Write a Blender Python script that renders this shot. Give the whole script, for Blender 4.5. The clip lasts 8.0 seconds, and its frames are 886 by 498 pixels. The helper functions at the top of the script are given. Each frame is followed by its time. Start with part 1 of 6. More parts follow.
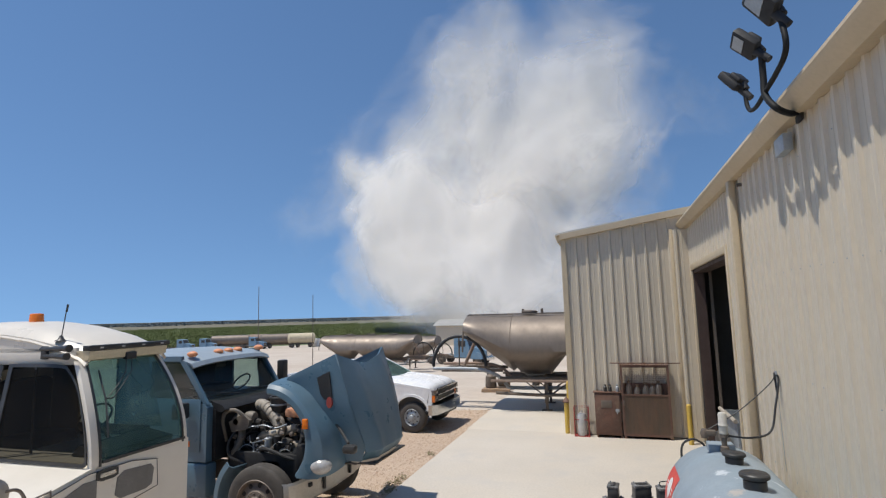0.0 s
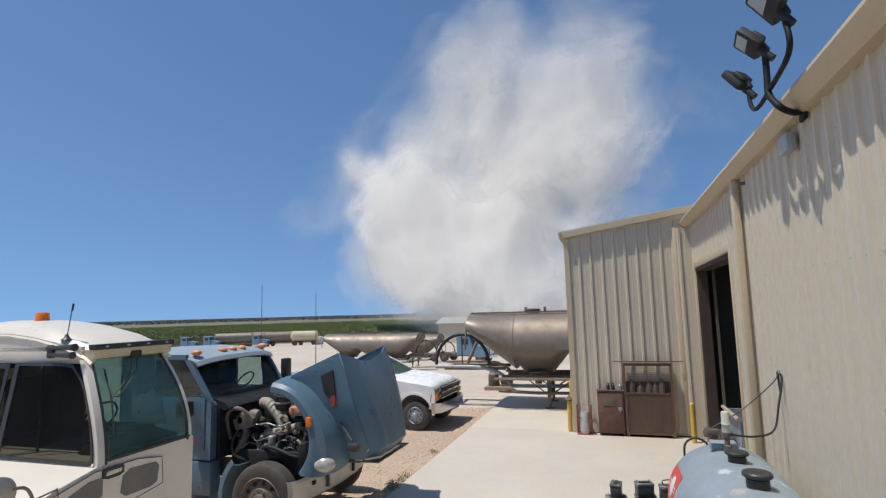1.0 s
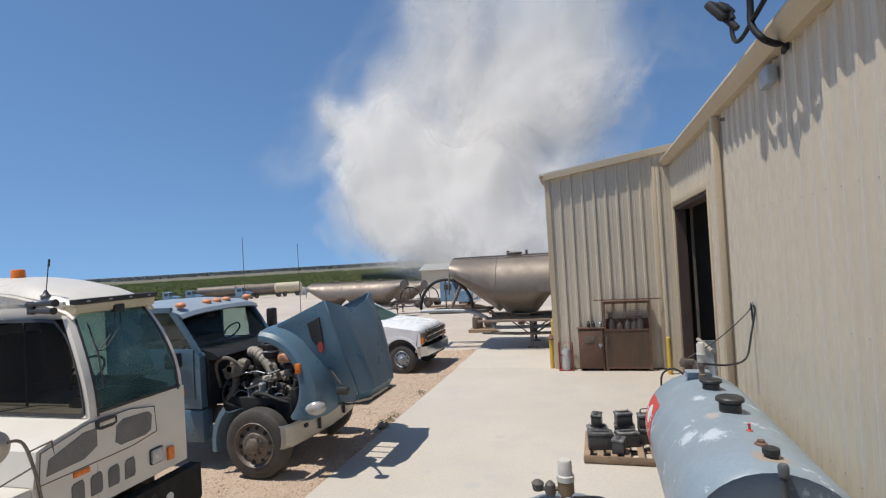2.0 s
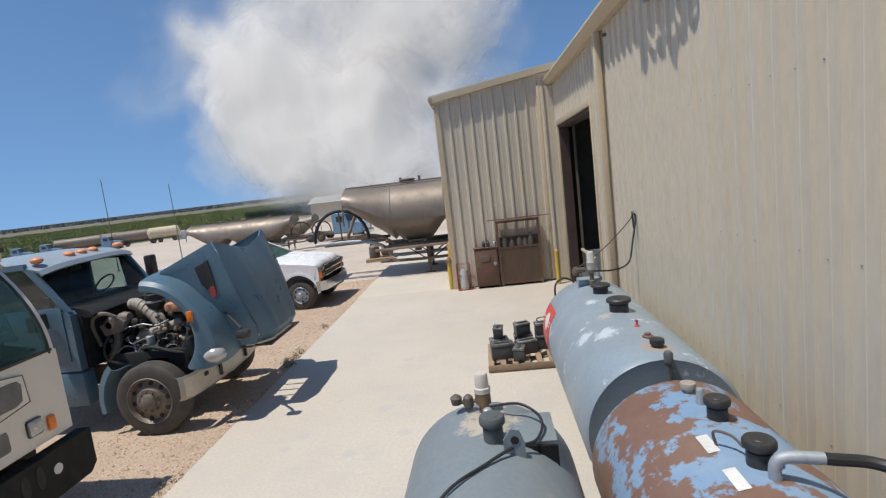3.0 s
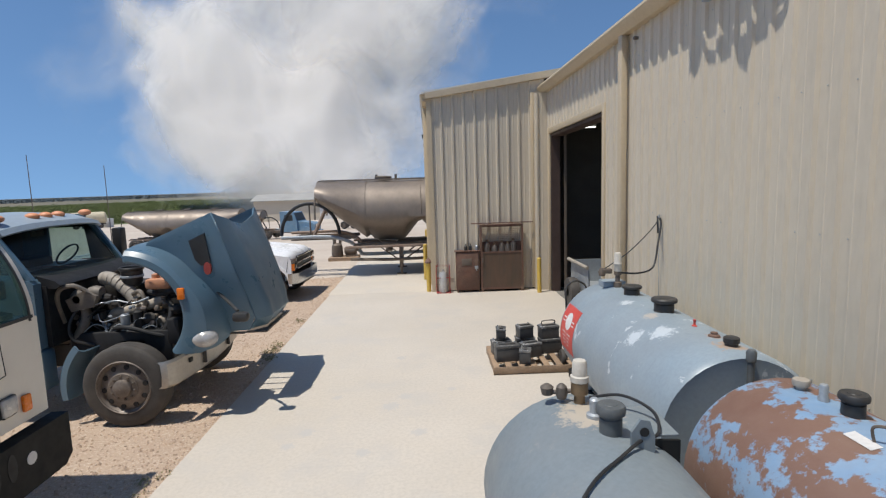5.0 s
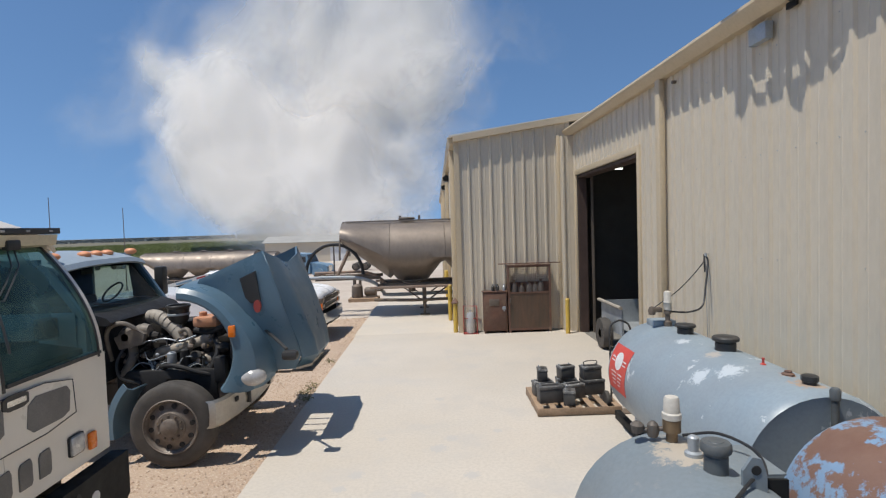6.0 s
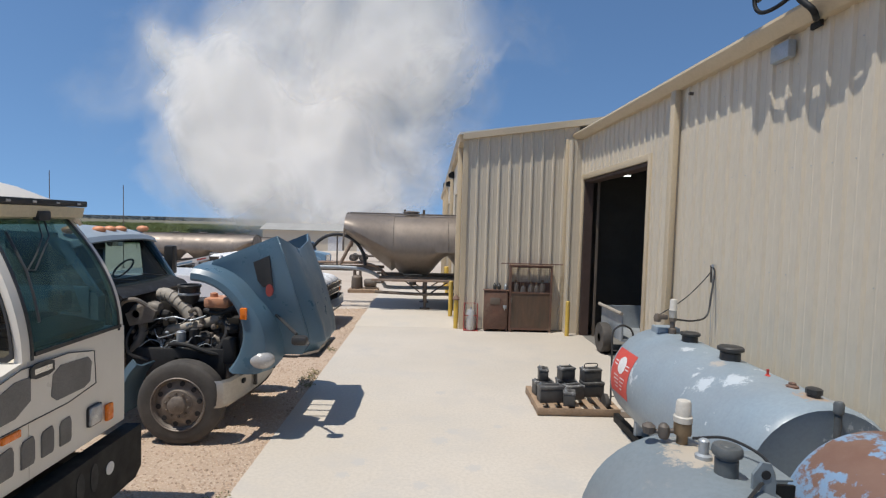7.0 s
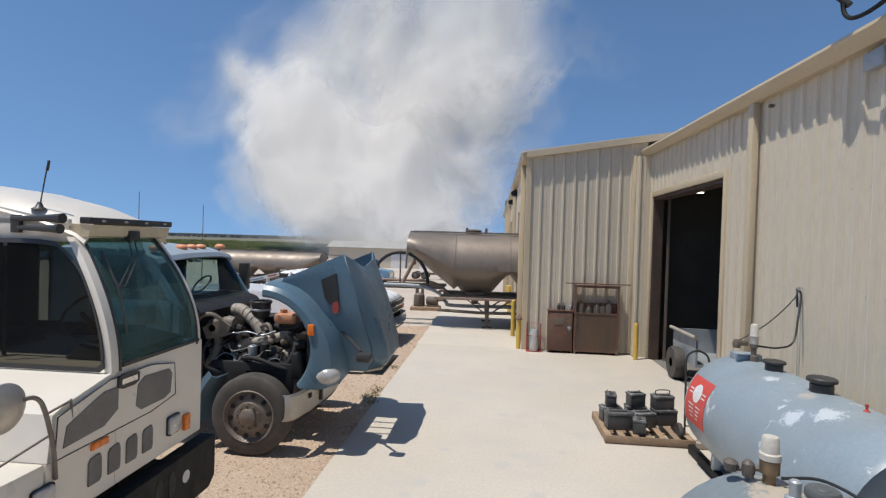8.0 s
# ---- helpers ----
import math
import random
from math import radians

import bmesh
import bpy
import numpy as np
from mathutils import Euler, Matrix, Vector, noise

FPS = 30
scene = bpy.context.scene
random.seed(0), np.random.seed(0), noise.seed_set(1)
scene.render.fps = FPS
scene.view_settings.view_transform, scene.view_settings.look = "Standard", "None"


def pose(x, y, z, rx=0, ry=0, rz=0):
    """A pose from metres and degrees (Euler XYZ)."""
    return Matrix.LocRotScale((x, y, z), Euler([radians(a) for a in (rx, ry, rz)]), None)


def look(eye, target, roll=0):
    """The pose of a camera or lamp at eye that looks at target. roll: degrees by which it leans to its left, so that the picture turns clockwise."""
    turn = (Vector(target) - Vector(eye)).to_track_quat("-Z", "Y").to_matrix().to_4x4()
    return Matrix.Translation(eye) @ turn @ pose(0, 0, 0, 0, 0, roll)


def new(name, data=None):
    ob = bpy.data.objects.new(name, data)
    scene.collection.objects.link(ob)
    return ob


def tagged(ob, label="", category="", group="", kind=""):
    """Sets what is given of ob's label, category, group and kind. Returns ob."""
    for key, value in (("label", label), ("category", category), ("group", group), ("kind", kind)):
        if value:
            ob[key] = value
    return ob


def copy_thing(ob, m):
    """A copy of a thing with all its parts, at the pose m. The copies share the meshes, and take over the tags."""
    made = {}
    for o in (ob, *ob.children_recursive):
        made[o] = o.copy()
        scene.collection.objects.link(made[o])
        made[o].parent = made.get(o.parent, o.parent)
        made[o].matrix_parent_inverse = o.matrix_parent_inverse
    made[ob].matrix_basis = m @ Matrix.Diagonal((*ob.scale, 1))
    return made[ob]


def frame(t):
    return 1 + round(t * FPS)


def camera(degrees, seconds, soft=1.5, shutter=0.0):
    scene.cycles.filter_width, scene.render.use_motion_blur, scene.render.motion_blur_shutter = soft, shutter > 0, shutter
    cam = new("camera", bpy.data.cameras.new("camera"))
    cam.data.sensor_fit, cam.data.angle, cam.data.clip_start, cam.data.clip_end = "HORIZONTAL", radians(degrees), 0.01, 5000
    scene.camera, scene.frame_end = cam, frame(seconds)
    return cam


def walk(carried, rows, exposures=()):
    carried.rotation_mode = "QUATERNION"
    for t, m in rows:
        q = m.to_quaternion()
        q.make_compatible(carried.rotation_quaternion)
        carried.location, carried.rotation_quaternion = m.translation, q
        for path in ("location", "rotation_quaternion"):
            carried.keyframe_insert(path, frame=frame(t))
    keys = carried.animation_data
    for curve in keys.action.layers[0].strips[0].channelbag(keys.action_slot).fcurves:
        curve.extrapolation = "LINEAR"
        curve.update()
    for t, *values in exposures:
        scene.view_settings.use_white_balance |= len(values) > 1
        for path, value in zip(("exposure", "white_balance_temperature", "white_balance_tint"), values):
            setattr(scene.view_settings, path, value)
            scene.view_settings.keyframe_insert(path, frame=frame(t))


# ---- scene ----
cam = camera(79.9, 8.0, soft=1.25)
PATH = [
    (0, (0.098, 0.227, 3.137), (-0.504, 2.119, 3.38), -1.5),
    (0.5, (0.101, 0.219, 3.132), (-0.517, 2.107, 3.365), -1.5),
    (1, (0.099, 0.211, 3.151), (-0.513, 2.1, 3.386), -1.5),
    (1.5, (0.095, 0.216, 3.156), (-0.479, 2.118, 3.386), -1.5),
    (2, (0.08, 0.219, 3.117), (-0.477, 2.139, 3.15), -3.3),
    (2.2, (0.081, 0.217, 3.117), (-0.472, 2.13, 2.925), -5.7),
    (3.3, (-0.181, 0.46, 3.081), (-0.269, 2.439, 2.804), -5.9),
    (3.5, (-0.291, 0.567, 3.073), (-0.382, 2.549, 2.819), -5.1),
    (4, (-0.509, 0.666, 3.021), (-0.559, 2.653, 2.798), -2.2),
    (4.2, (-0.585, 0.651, 2.984), (-0.521, 2.634, 2.739), -1.4),
    (5.3, (-1.355, 0.665, 2.824), (-1.336, 2.651, 2.585), -2.5),
    (5.5, (-1.447, 0.677, 2.828), (-1.458, 2.669, 2.653), -3.2),
    (6, (-1.686, 0.632, 2.81), (-1.661, 2.631, 2.727), -1.8),
    (6.5, (-1.909, 0.575, 2.814), (-1.813, 2.571, 2.727), 0.1),
    (7, (-1.895, 0.547, 2.803), (-1.857, 2.544, 2.706), 1.6),
    (7.5, (-1.905, 0.54, 2.813), (-2.004, 2.536, 2.738), 2.0),
    (8, (-1.918, 0.572, 2.818), (-2.114, 2.562, 2.782), 1.7),
]
walk(cam, [(t, look(eye, target, roll)) for t, eye, target, roll in PATH])

# ---- world, sun and exposure ----
SUN_WAY = Vector((0.43, 0.25, -1.34)).normalized()   # the way the sunlight travels
world = bpy.data.worlds.new("world")
scene.world = world
world.use_nodes = True
wn, wl = world.node_tree.nodes, world.node_tree.links
sky = wn.new("ShaderNodeTexSky")
sky.sky_type, sky.sun_disc = "NISHITA", False
sky.sun_elevation = math.asin(-SUN_WAY.z)
sky.sun_rotation = math.atan2(-SUN_WAY.x, -SUN_WAY.y)
sky.altitude = 600
sky.air_density, sky.dust_density, sky.ozone_density = 0.9, 0.0, 3.5
way, lift = wn.new("ShaderNodeTexCoord"), wn.new("ShaderNodeMapping")
lift.inputs["Location"].default_value, lift.inputs["Scale"].default_value = (0, 0, 0.20), (1, 1, 0.78)   # a hazy sky, nearly even down to the horizon
wl.new(way.outputs["Generated"], lift.inputs[0]), wl.new(lift.outputs[0], sky.inputs["Vector"])
tint = wn.new("ShaderNodeMix")
tint.data_type, tint.blend_type = "RGBA", "MULTIPLY"
tint.inputs[0].default_value, tint.inputs[7].default_value = 1.0, (0.88, 1.0, 1.03, 1)
wl.new(sky.outputs[0], tint.inputs[6]), wl.new(tint.outputs[2], wn["Background"].inputs[0])
wn["Background"].inputs[1].default_value = 0.13
sun = new("sun", bpy.data.lights.new("sun", "SUN"))
sun.data.energy, sun.data.angle, sun.data.color = 4.1, radians(0.55), (1.0, 0.955, 0.88)
sun.rotation_euler = SUN_WAY.to_track_quat("-Z", "Y").to_euler()
scene.view_settings.exposure = 0.0


# ---- materials ----
def mat(name, col, rough=0.6, metal=0.0, col2=None, scale=3.0, amount=0.35, fine=40.0, bump=0.0, bump_scale=60.0,
        patch=None, patch_scale=2.5, patch_at=0.62, patch_soft=0.04, dust=0.0, dust_col=(0.55, 0.47, 0.37), spec=0.5, each=0.0, stretch=None, island=0.0, spots=()):
    """A painted or bare surface: a base that drifts between two tones at two scales, sharp patches, settled dust and fine relief."""
    m = bpy.data.materials.new(name)
    m.use_nodes = True
    n, l = m.node_tree.nodes, m.node_tree.links
    p = n["Principled BSDF"]
    tc = n.new("ShaderNodeTexCoord")
    co = tc.outputs["Object"]
    if stretch:
        mp = n.new("ShaderNodeMapping")
        mp.inputs["Scale"].default_value = stretch
        l.new(co, mp.inputs[0])
        co = mp.outputs[0]

    def noise_of(s, detail=5.0, rough_=0.6):
        t = n.new("ShaderNodeTexNoise")
        t.inputs["Scale"].default_value, t.inputs["Detail"].default_value, t.inputs["Roughness"].default_value = s, detail, rough_
        l.new(co, t.inputs["Vector"])
        return t.outputs["Fac"]

    def span(f, a, b, lo=0.0, hi=1.0):
        r = n.new("ShaderNodeMapRange")
        r.inputs[1].default_value, r.inputs[2].default_value, r.inputs[3].default_value, r.inputs[4].default_value = a, b, lo, hi
        l.new(f, r.inputs[0])
        return r.outputs[0]

    def mix(f, a, b):
        x = n.new("ShaderNodeMix")
        x.data_type = "RGBA"
        for k, v in ((0, f), (6, a), (7, b)):
            if hasattr(v, "is_output"):
                l.new(v, x.inputs[k])
            else:
                x.inputs[k].default_value = v if k == 0 else (*v, 1)
        return x.outputs[2]

    c2 = col2 or tuple(v * 0.72 for v in col)
    out = mix(span(noise_of(scale), 0.35, 0.68, 0.0, amount * 2), col, c2)
    out = mix(span(noise_of(fine, 3.0), 0.4, 0.75, 0.0, amount), out, tuple(v * 0.75 for v in c2))
    if patch:
        out = mix(span(noise_of(patch_scale, 7.0, 0.68), patch_at - patch_soft, patch_at + patch_soft), out, patch)
    if dust:
        out = mix(span(noise_of(scale * 0.6 + 0.7, 6.0, 0.65), 0.32, 0.72, dust * 0.25, dust), out, dust_col)
    if each:
        info = n.new("ShaderNodeObjectInfo")
        hs = n.new("ShaderNodeHueSaturation")
        l.new(span(info.outputs["Random"], 0, 1, 1 - each, 1 + each), hs.inputs["Value"])
        l.new(out, hs.inputs["Color"])
        out = hs.outputs[0]
    for centre, radius, tone in spots:
        far = n.new("ShaderNodeVectorMath")
        far.operation = "DISTANCE"
        far.inputs[1].default_value = centre
        l.new(co, far.inputs[0])
        wob = n.new("ShaderNodeMath")
        wob.operation = "MULTIPLY_ADD"
        l.new(noise_of(2.6 / radius, 8.0, 0.78), wob.inputs[0])
        wob.inputs[1].default_value = radius * 3.2
        l.new(far.outputs["Value"], wob.inputs[2])
        out = mix(span(wob.outputs[0], radius * 2.42, radius * 2.18, 0.0, 0.8), out, tone)
    if island:
        geo, hs = n.new("ShaderNodeNewGeometry"), n.new("ShaderNodeHueSaturation")
        l.new(span(geo.outputs["Random Per Island"], 0, 1, 1 - island, 1 + island), hs.inputs["Value"])
        l.new(out, hs.inputs["Color"])
        out = hs.outputs[0]
    l.new(out, p.inputs["Base Color"])
    l.new(span(noise_of(scale * 2.3), 0.3, 0.7, max(0.05, rough - 0.1), min(1, rough + 0.12)), p.inputs["Roughness"])
    p.inputs["Metallic"].default_value = metal
    p.inputs["Specular IOR Level"].default_value = spec
    if bump:
        b = n.new("ShaderNodeBump")
        b.inputs["Strength"].default_value, b.inputs["Distance"].default_value = bump, 0.01
        l.new(noise_of(bump_scale, 6.0, 0.7), b.inputs["Height"])
        l.new(b.outputs[0], p.inputs["Normal"])
    return m


def glass(name, tint, rough=0.02, gloss=0.07, dusty=0.08, film_col=(0.34, 0.37, 0.33)):
    """A thin tinted pane: what passes is tinted, under a weak gloss and a diffuse film for dust and milky reflection.
    """
    m = bpy.data.materials.new(name)
    m.use_nodes = True
    n, l = m.node_tree.nodes, m.node_tree.links
    n.remove(n["Principled BSDF"])
    t, g, x, d, y = (n.new("ShaderNode" + k) for k in ("BsdfTransparent", "BsdfGlossy", "MixShader", "BsdfDiffuse", "MixShader"))
    t.inputs[0].default_value, g.inputs["Roughness"].default_value, x.inputs[0].default_value = (*tint, 1), rough, gloss
    l.new(t.outputs[0], x.inputs[1]), l.new(g.outputs[0], x.inputs[2])
    d.inputs[0].default_value = (*film_col, 1)
    grime = n.new("ShaderNodeTexNoise")
    grime.inputs["Scale"].default_value, grime.inputs["Detail"].default_value = 2.5, 6
    film = n.new("ShaderNodeMapRange")
    film.inputs[1].default_value, film.inputs[2].default_value, film.inputs[3].default_value, film.inputs[4].default_value = 0.3, 0.7, dusty * 0.5, dusty * 1.5
    tc = n.new("ShaderNodeTexCoord")
    l.new(tc.outputs["Object"], grime.inputs["Vector"]), l.new(grime.outputs["Fac"], film.inputs[0]), l.new(film.outputs[0], y.inputs[0])
    l.new(x.outputs[0], y.inputs[1]), l.new(d.outputs[0], y.inputs[2])
    l.new(y.outputs[0], n["Material Output"].inputs[0])
    return m


SIDING = mat("siding_paint", (0.60, 0.525, 0.405), 0.5, 0, (0.55, 0.475, 0.36), 0.5, 0.3, 14, 0.05, 9, dust=0.12, each=0.02, stretch=(1, 1, 0.35))
TRIM = mat("trim_paint", (0.54, 0.435, 0.285), 0.5, 0, (0.48, 0.385, 0.255), 0.8, 0.3, 20, dust=0.15)
# base colour near black, so the doorway looks as dark as an unlit shop
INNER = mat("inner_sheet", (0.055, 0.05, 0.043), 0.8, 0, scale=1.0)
STAIN = (0.465, 0.44, 0.405)
SMUDGES = tuple(((x, y, 0.0), r, STAIN) for x, y, r in ((-1.71, 9.18, 0.11), (-1.56, 7.56, 0.13), (-1.74, 7.25, 0.16), (-2.50, 7.61, 0.09), (-2.69, 6.59, 0.12),
                                                        (-0.93, 7.76, 0.08), (-2.83, 6.28, 0.10), (-1.36, 6.50, 0.12), (-1.96, 6.07, 0.11)))   # oily smudges on the apron
CONCRETE = mat("concrete", (0.575, 0.525, 0.455), 0.85, 0, (0.505, 0.46, 0.395), 0.35, 0.5, 24, 0.15, 90, patch=(0.46, 0.435, 0.40), patch_scale=1.1, patch_at=0.62, patch_soft=0.11, dust=0.30, dust_col=(0.58, 0.49, 0.38), spots=SMUDGES)
GRAVEL = mat("gravel", (0.52, 0.395, 0.295), 0.95, 0, (0.43, 0.315, 0.225), 0.5, 0.5, 55, 1.0, 70, patch=(0.60, 0.49, 0.38), patch_scale=38, patch_at=0.58, patch_soft=0.06)
CALICHE = mat("caliche", (0.56, 0.49, 0.41), 0.95, 0, (0.47, 0.38, 0.30), 0.12, 0.45, 3, 0.6, 12)
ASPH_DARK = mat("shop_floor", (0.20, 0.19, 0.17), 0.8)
WHITE = mat("white_truck_paint", (0.72, 0.665, 0.575), 0.35, 0, (0.67, 0.615, 0.525), 1.2, 0.14, 6, dust=0.14)
CREAM = mat("cream_paint", (0.66, 0.56, 0.38), 0.45, 0, scale=2)
PWHITE = mat("pickup_paint", (0.80, 0.80, 0.80), 0.25, 0, (0.75, 0.75, 0.74), 1.5, 0.2, 30, dust=0.08)
BLUE = mat("blue_truck_paint", (0.078, 0.155, 0.215), 0.34, 0, (0.06, 0.125, 0.175), 1.3, 0.25, 6, dust=0.20, dust_col=(0.25, 0.265, 0.27))
BLEACHED = mat("bleached_blue_paint", (0.30, 0.37, 0.43), 0.45, 0, (0.24, 0.31, 0.37), 1.5, 0.4, 30, dust=0.3, dust_col=(0.42, 0.42, 0.40))
FARBLUE = mat("far_truck_paint", (0.12, 0.27, 0.42), 0.4, 0, dust=0.3, dust_col=(0.4, 0.38, 0.34))
RUBBER = mat("rubber", (0.028, 0.027, 0.026), 0.8, 0, (0.06, 0.055, 0.05), 4, 0.5, 30, 0.2, 40, dust=0.35, dust_col=(0.16, 0.135, 0.11))
BLACK = mat("black_plastic", (0.018, 0.018, 0.019), 0.45, 0, (0.03, 0.03, 0.03), 4, 0.4, dust=0.12, dust_col=(0.2, 0.18, 0.15))
DASH = mat("dash_black", (0.012, 0.012, 0.013), 0.65, 0, (0.02, 0.02, 0.02), 4, 0.4)
HOSE = mat("black_hose", (0.015, 0.015, 0.016), 0.5, 0, (0.03, 0.03, 0.03), 4, 0.4)
BUMPER = mat("dark_bumper", (0.010, 0.012, 0.013), 0.6, 0, (0.016, 0.016, 0.016), 3, 0.4, spec=0.2, dust=0.05, dust_col=(0.15, 0.13, 0.10))
ENGINE = mat("engine_metal", (0.032, 0.030, 0.028), 0.65, 0.2, (0.016, 0.015, 0.014), 6, 0.6, 40, 0.3, 40, dust=0.3, dust_col=(0.09, 0.075, 0.06))
DUCT = mat("dusty_duct", (0.13, 0.115, 0.098), 0.6, 0.2, (0.08, 0.07, 0.06), 6, 0.5, 40, dust=0.3)
PALEDUCT = mat("pale_duct", (0.38, 0.34, 0.285), 0.6, 0.0, (0.25, 0.22, 0.18), 5, 0.4, 30, dust=0.3)
ALLOY = mat("dusty_alloy", (0.22, 0.19, 0.165), 0.55, 0.25, (0.13, 0.105, 0.085), 9, 0.5, 30, dust=0.4, dust_col=(0.22, 0.175, 0.135))
CHROME = mat("bright_metal", (0.72, 0.71, 0.69), 0.22, 1.0, (0.6, 0.58, 0.55), 3, 0.4, 30)
PCHROME = mat("chrome_bumper", (0.55, 0.55, 0.55), 0.12, 1.0, (0.50, 0.49, 0.48), 0.8, 0.2, 3)
LAMP = mat("headlamp_lens", (0.20, 0.16, 0.13), 0.15, 0.3, (0.25, 0.20, 0.17), 7, 0.4)
BUMPSTEEL = mat("dull_bumper_steel", (0.50, 0.48, 0.44), 0.42, 0.75, (0.40, 0.37, 0.33), 2, 0.5, 30, dust=0.4)
TANKER = mat("dusty_aluminium", (0.25, 0.21, 0.175), 0.5, 0.38, (0.185, 0.15, 0.12), 0.8, 0.5, 9, dust=0.42, dust_col=(0.27, 0.22, 0.175), stretch=(1, 1, 0.5))
STEELDARK = mat("dark_frame_steel", (0.10, 0.09, 0.08), 0.65, 0.3, (0.16, 0.12, 0.09), 3, 0.5, dust=0.4, dust_col=(0.26, 0.21, 0.16))
RUSTPIPE = mat("rusty_pipe", (0.30, 0.22, 0.17), 0.7, 0.2, (0.22, 0.13, 0.09), 3, 0.5, dust=0.3)
GREYTANK = mat("blue_grey_tank_paint", (0.255, 0.325, 0.375), 0.42, 0, (0.215, 0.27, 0.315), 1.4, 0.35, 30, patch=(0.52, 0.57, 0.60), patch_scale=2.3, patch_at=0.635, patch_soft=0.012, dust=0.22, dust_col=(0.36, 0.33, 0.29), spots=(((0.04, -1.24, 1.47), 0.16, (0.40, 0.27, 0.17)), ((0.04, -0.98, 1.47), 0.08, (0.33, 0.19, 0.11)), ((-0.25, -0.62, 1.42), 0.16, (0.55, 0.60, 0.63)), ((-0.42, -0.40, 1.30), 0.13, (0.55, 0.60, 0.63)), ((-0.16, -0.15, 1.45), 0.10, (0.45, 0.40, 0.34))))
DRUM = mat("grey_drum_paint", (0.19, 0.235, 0.262), 0.5, 0, (0.16, 0.195, 0.215), 1.6, 0.4, 30, patch=(0.42, 0.36, 0.28), patch_scale=1.7, patch_at=0.70, patch_soft=0.1, dust=0.2, dust_col=(0.34, 0.31, 0.27), spots=(((0.02, 0.80, 1.40), 0.26, (0.52, 0.44, 0.34)),))
RUSTTANK = mat("peeling_blue_tank", (0.15, 0.275, 0.435), 0.6, 0, (0.24, 0.35, 0.48), 2.6, 0.4, 25, 0.2, 20, patch=(0.165, 0.082, 0.056), patch_scale=1.25, patch_at=0.482, patch_soft=0.012, dust=0.12)
RUST = mat("rusted_steel", (0.185, 0.082, 0.05), 0.75, 0.1, (0.105, 0.055, 0.04), 2.2, 0.5, 22, 0.2, 40, dust=0.15)
DARKRUST = mat("brown_jamb_paint", (0.075, 0.045, 0.035), 0.7, 0, (0.05, 0.032, 0.026), 2, 0.4)
YELLOW = mat("yellow_paint", (0.66, 0.43, 0.045), 0.5, 0, (0.55, 0.36, 0.05), 3, 0.4, 30, dust=0.15)
WOOD = mat("pallet_wood", (0.37, 0.255, 0.165), 0.8, 0, (0.25, 0.17, 0.105), 5, 0.5, 40, 0.3, 40, each=0.15, stretch=(1, 6, 1))
BATTERY = mat("battery_case", (0.018, 0.021, 0.024), 0.4, 0, (0.03, 0.03, 0.03), 5, 0.5, dust=0.3, dust_col=(0.22, 0.20, 0.18), each=0.3)
# pale patches and strong dust tone put a reflected sheen into the lids
BATTOP = mat("pale_sheen_battery_top", (0.05, 0.055, 0.06), 0.45, 0, (0.03, 0.03, 0.03), 12, 0.5, patch=(0.42, 0.42, 0.41), patch_scale=14, patch_at=0.6, dust=0.55, dust_col=(0.30, 0.29, 0.27), each=0.3)
GALV = mat("galvanised", (0.42, 0.45, 0.47), 0.5, 0.4, scale=4)
BRASS = mat("brass_fitting", (0.28, 0.20, 0.12), 0.5, 0.6, scale=6)
RED = mat("red_label", (0.60, 0.07, 0.05), 0.5, 0, (0.52, 0.08, 0.06), 3, 0.3)
LABELWHITE = mat("label_white", (0.75, 0.73, 0.70), 0.6)
FILTER = mat("filter_paint", (0.60, 0.57, 0.50), 0.5, 0, (0.48, 0.45, 0.39), 9, 0.4, dust=0.2)
DULLRED = mat("dull_red", (0.34, 0.055, 0.045), 0.5, 0, (0.28, 0.05, 0.04), 5)
AMBER = mat("amber_lens", (0.85, 0.22, 0.02), 0.25, 0, (0.75, 0.16, 0.02), 8, 0.3)
CLEAR = mat("lamp_lens", (0.55, 0.53, 0.50), 0.2, 0.2, scale=6)
CYLGREY = mat("dull_cylinder_paint", (0.11, 0.115, 0.115), 0.45, 0, (0.07, 0.065, 0.06), 5, 0.5, 30, dust=0.25)
SLATE = mat("dark_slate_cap", (0.055, 0.075, 0.088), 0.5, 0, (0.04, 0.055, 0.065), 6, 0.4, dust=0.15)
CABDARK = mat("dark_cab_lining", (0.022, 0.024, 0.026), 0.9)
TUBE = bpy.data.materials.new("lit_tube")
TUBE.use_nodes = True
TUBE.node_tree.nodes["Principled BSDF"].inputs["Emission Color"].default_value = (1, 0.97, 0.9, 1)
TUBE.node_tree.nodes["Principled BSDF"].inputs["Emission Strength"].default_value = 3.0
SEAT = mat("dark_upholstery", (0.03, 0.03, 0.032), 0.9)
LINER = mat("cab_lining", (0.09, 0.09, 0.085), 0.9)
MESHGREY = mat("grille_mesh", (0.22, 0.205, 0.185), 0.7, 0, (0.15, 0.14, 0.125), 2, 0.5, 90, 0.5, 160)
FADED = mat("faded_amber", (0.80, 0.30, 0.12), 0.45, 0, (0.72, 0.25, 0.10), 8, 0.3, dust=0.15)
CABRUST = mat("cabinet_rust", (0.165, 0.072, 0.045), 0.75, 0.1, (0.095, 0.048, 0.033), 3.0, 0.5, 22, 0.2, 40, patch=(0.17, 0.10, 0.065), patch_scale=3, patch_at=0.6, dust=0.1)
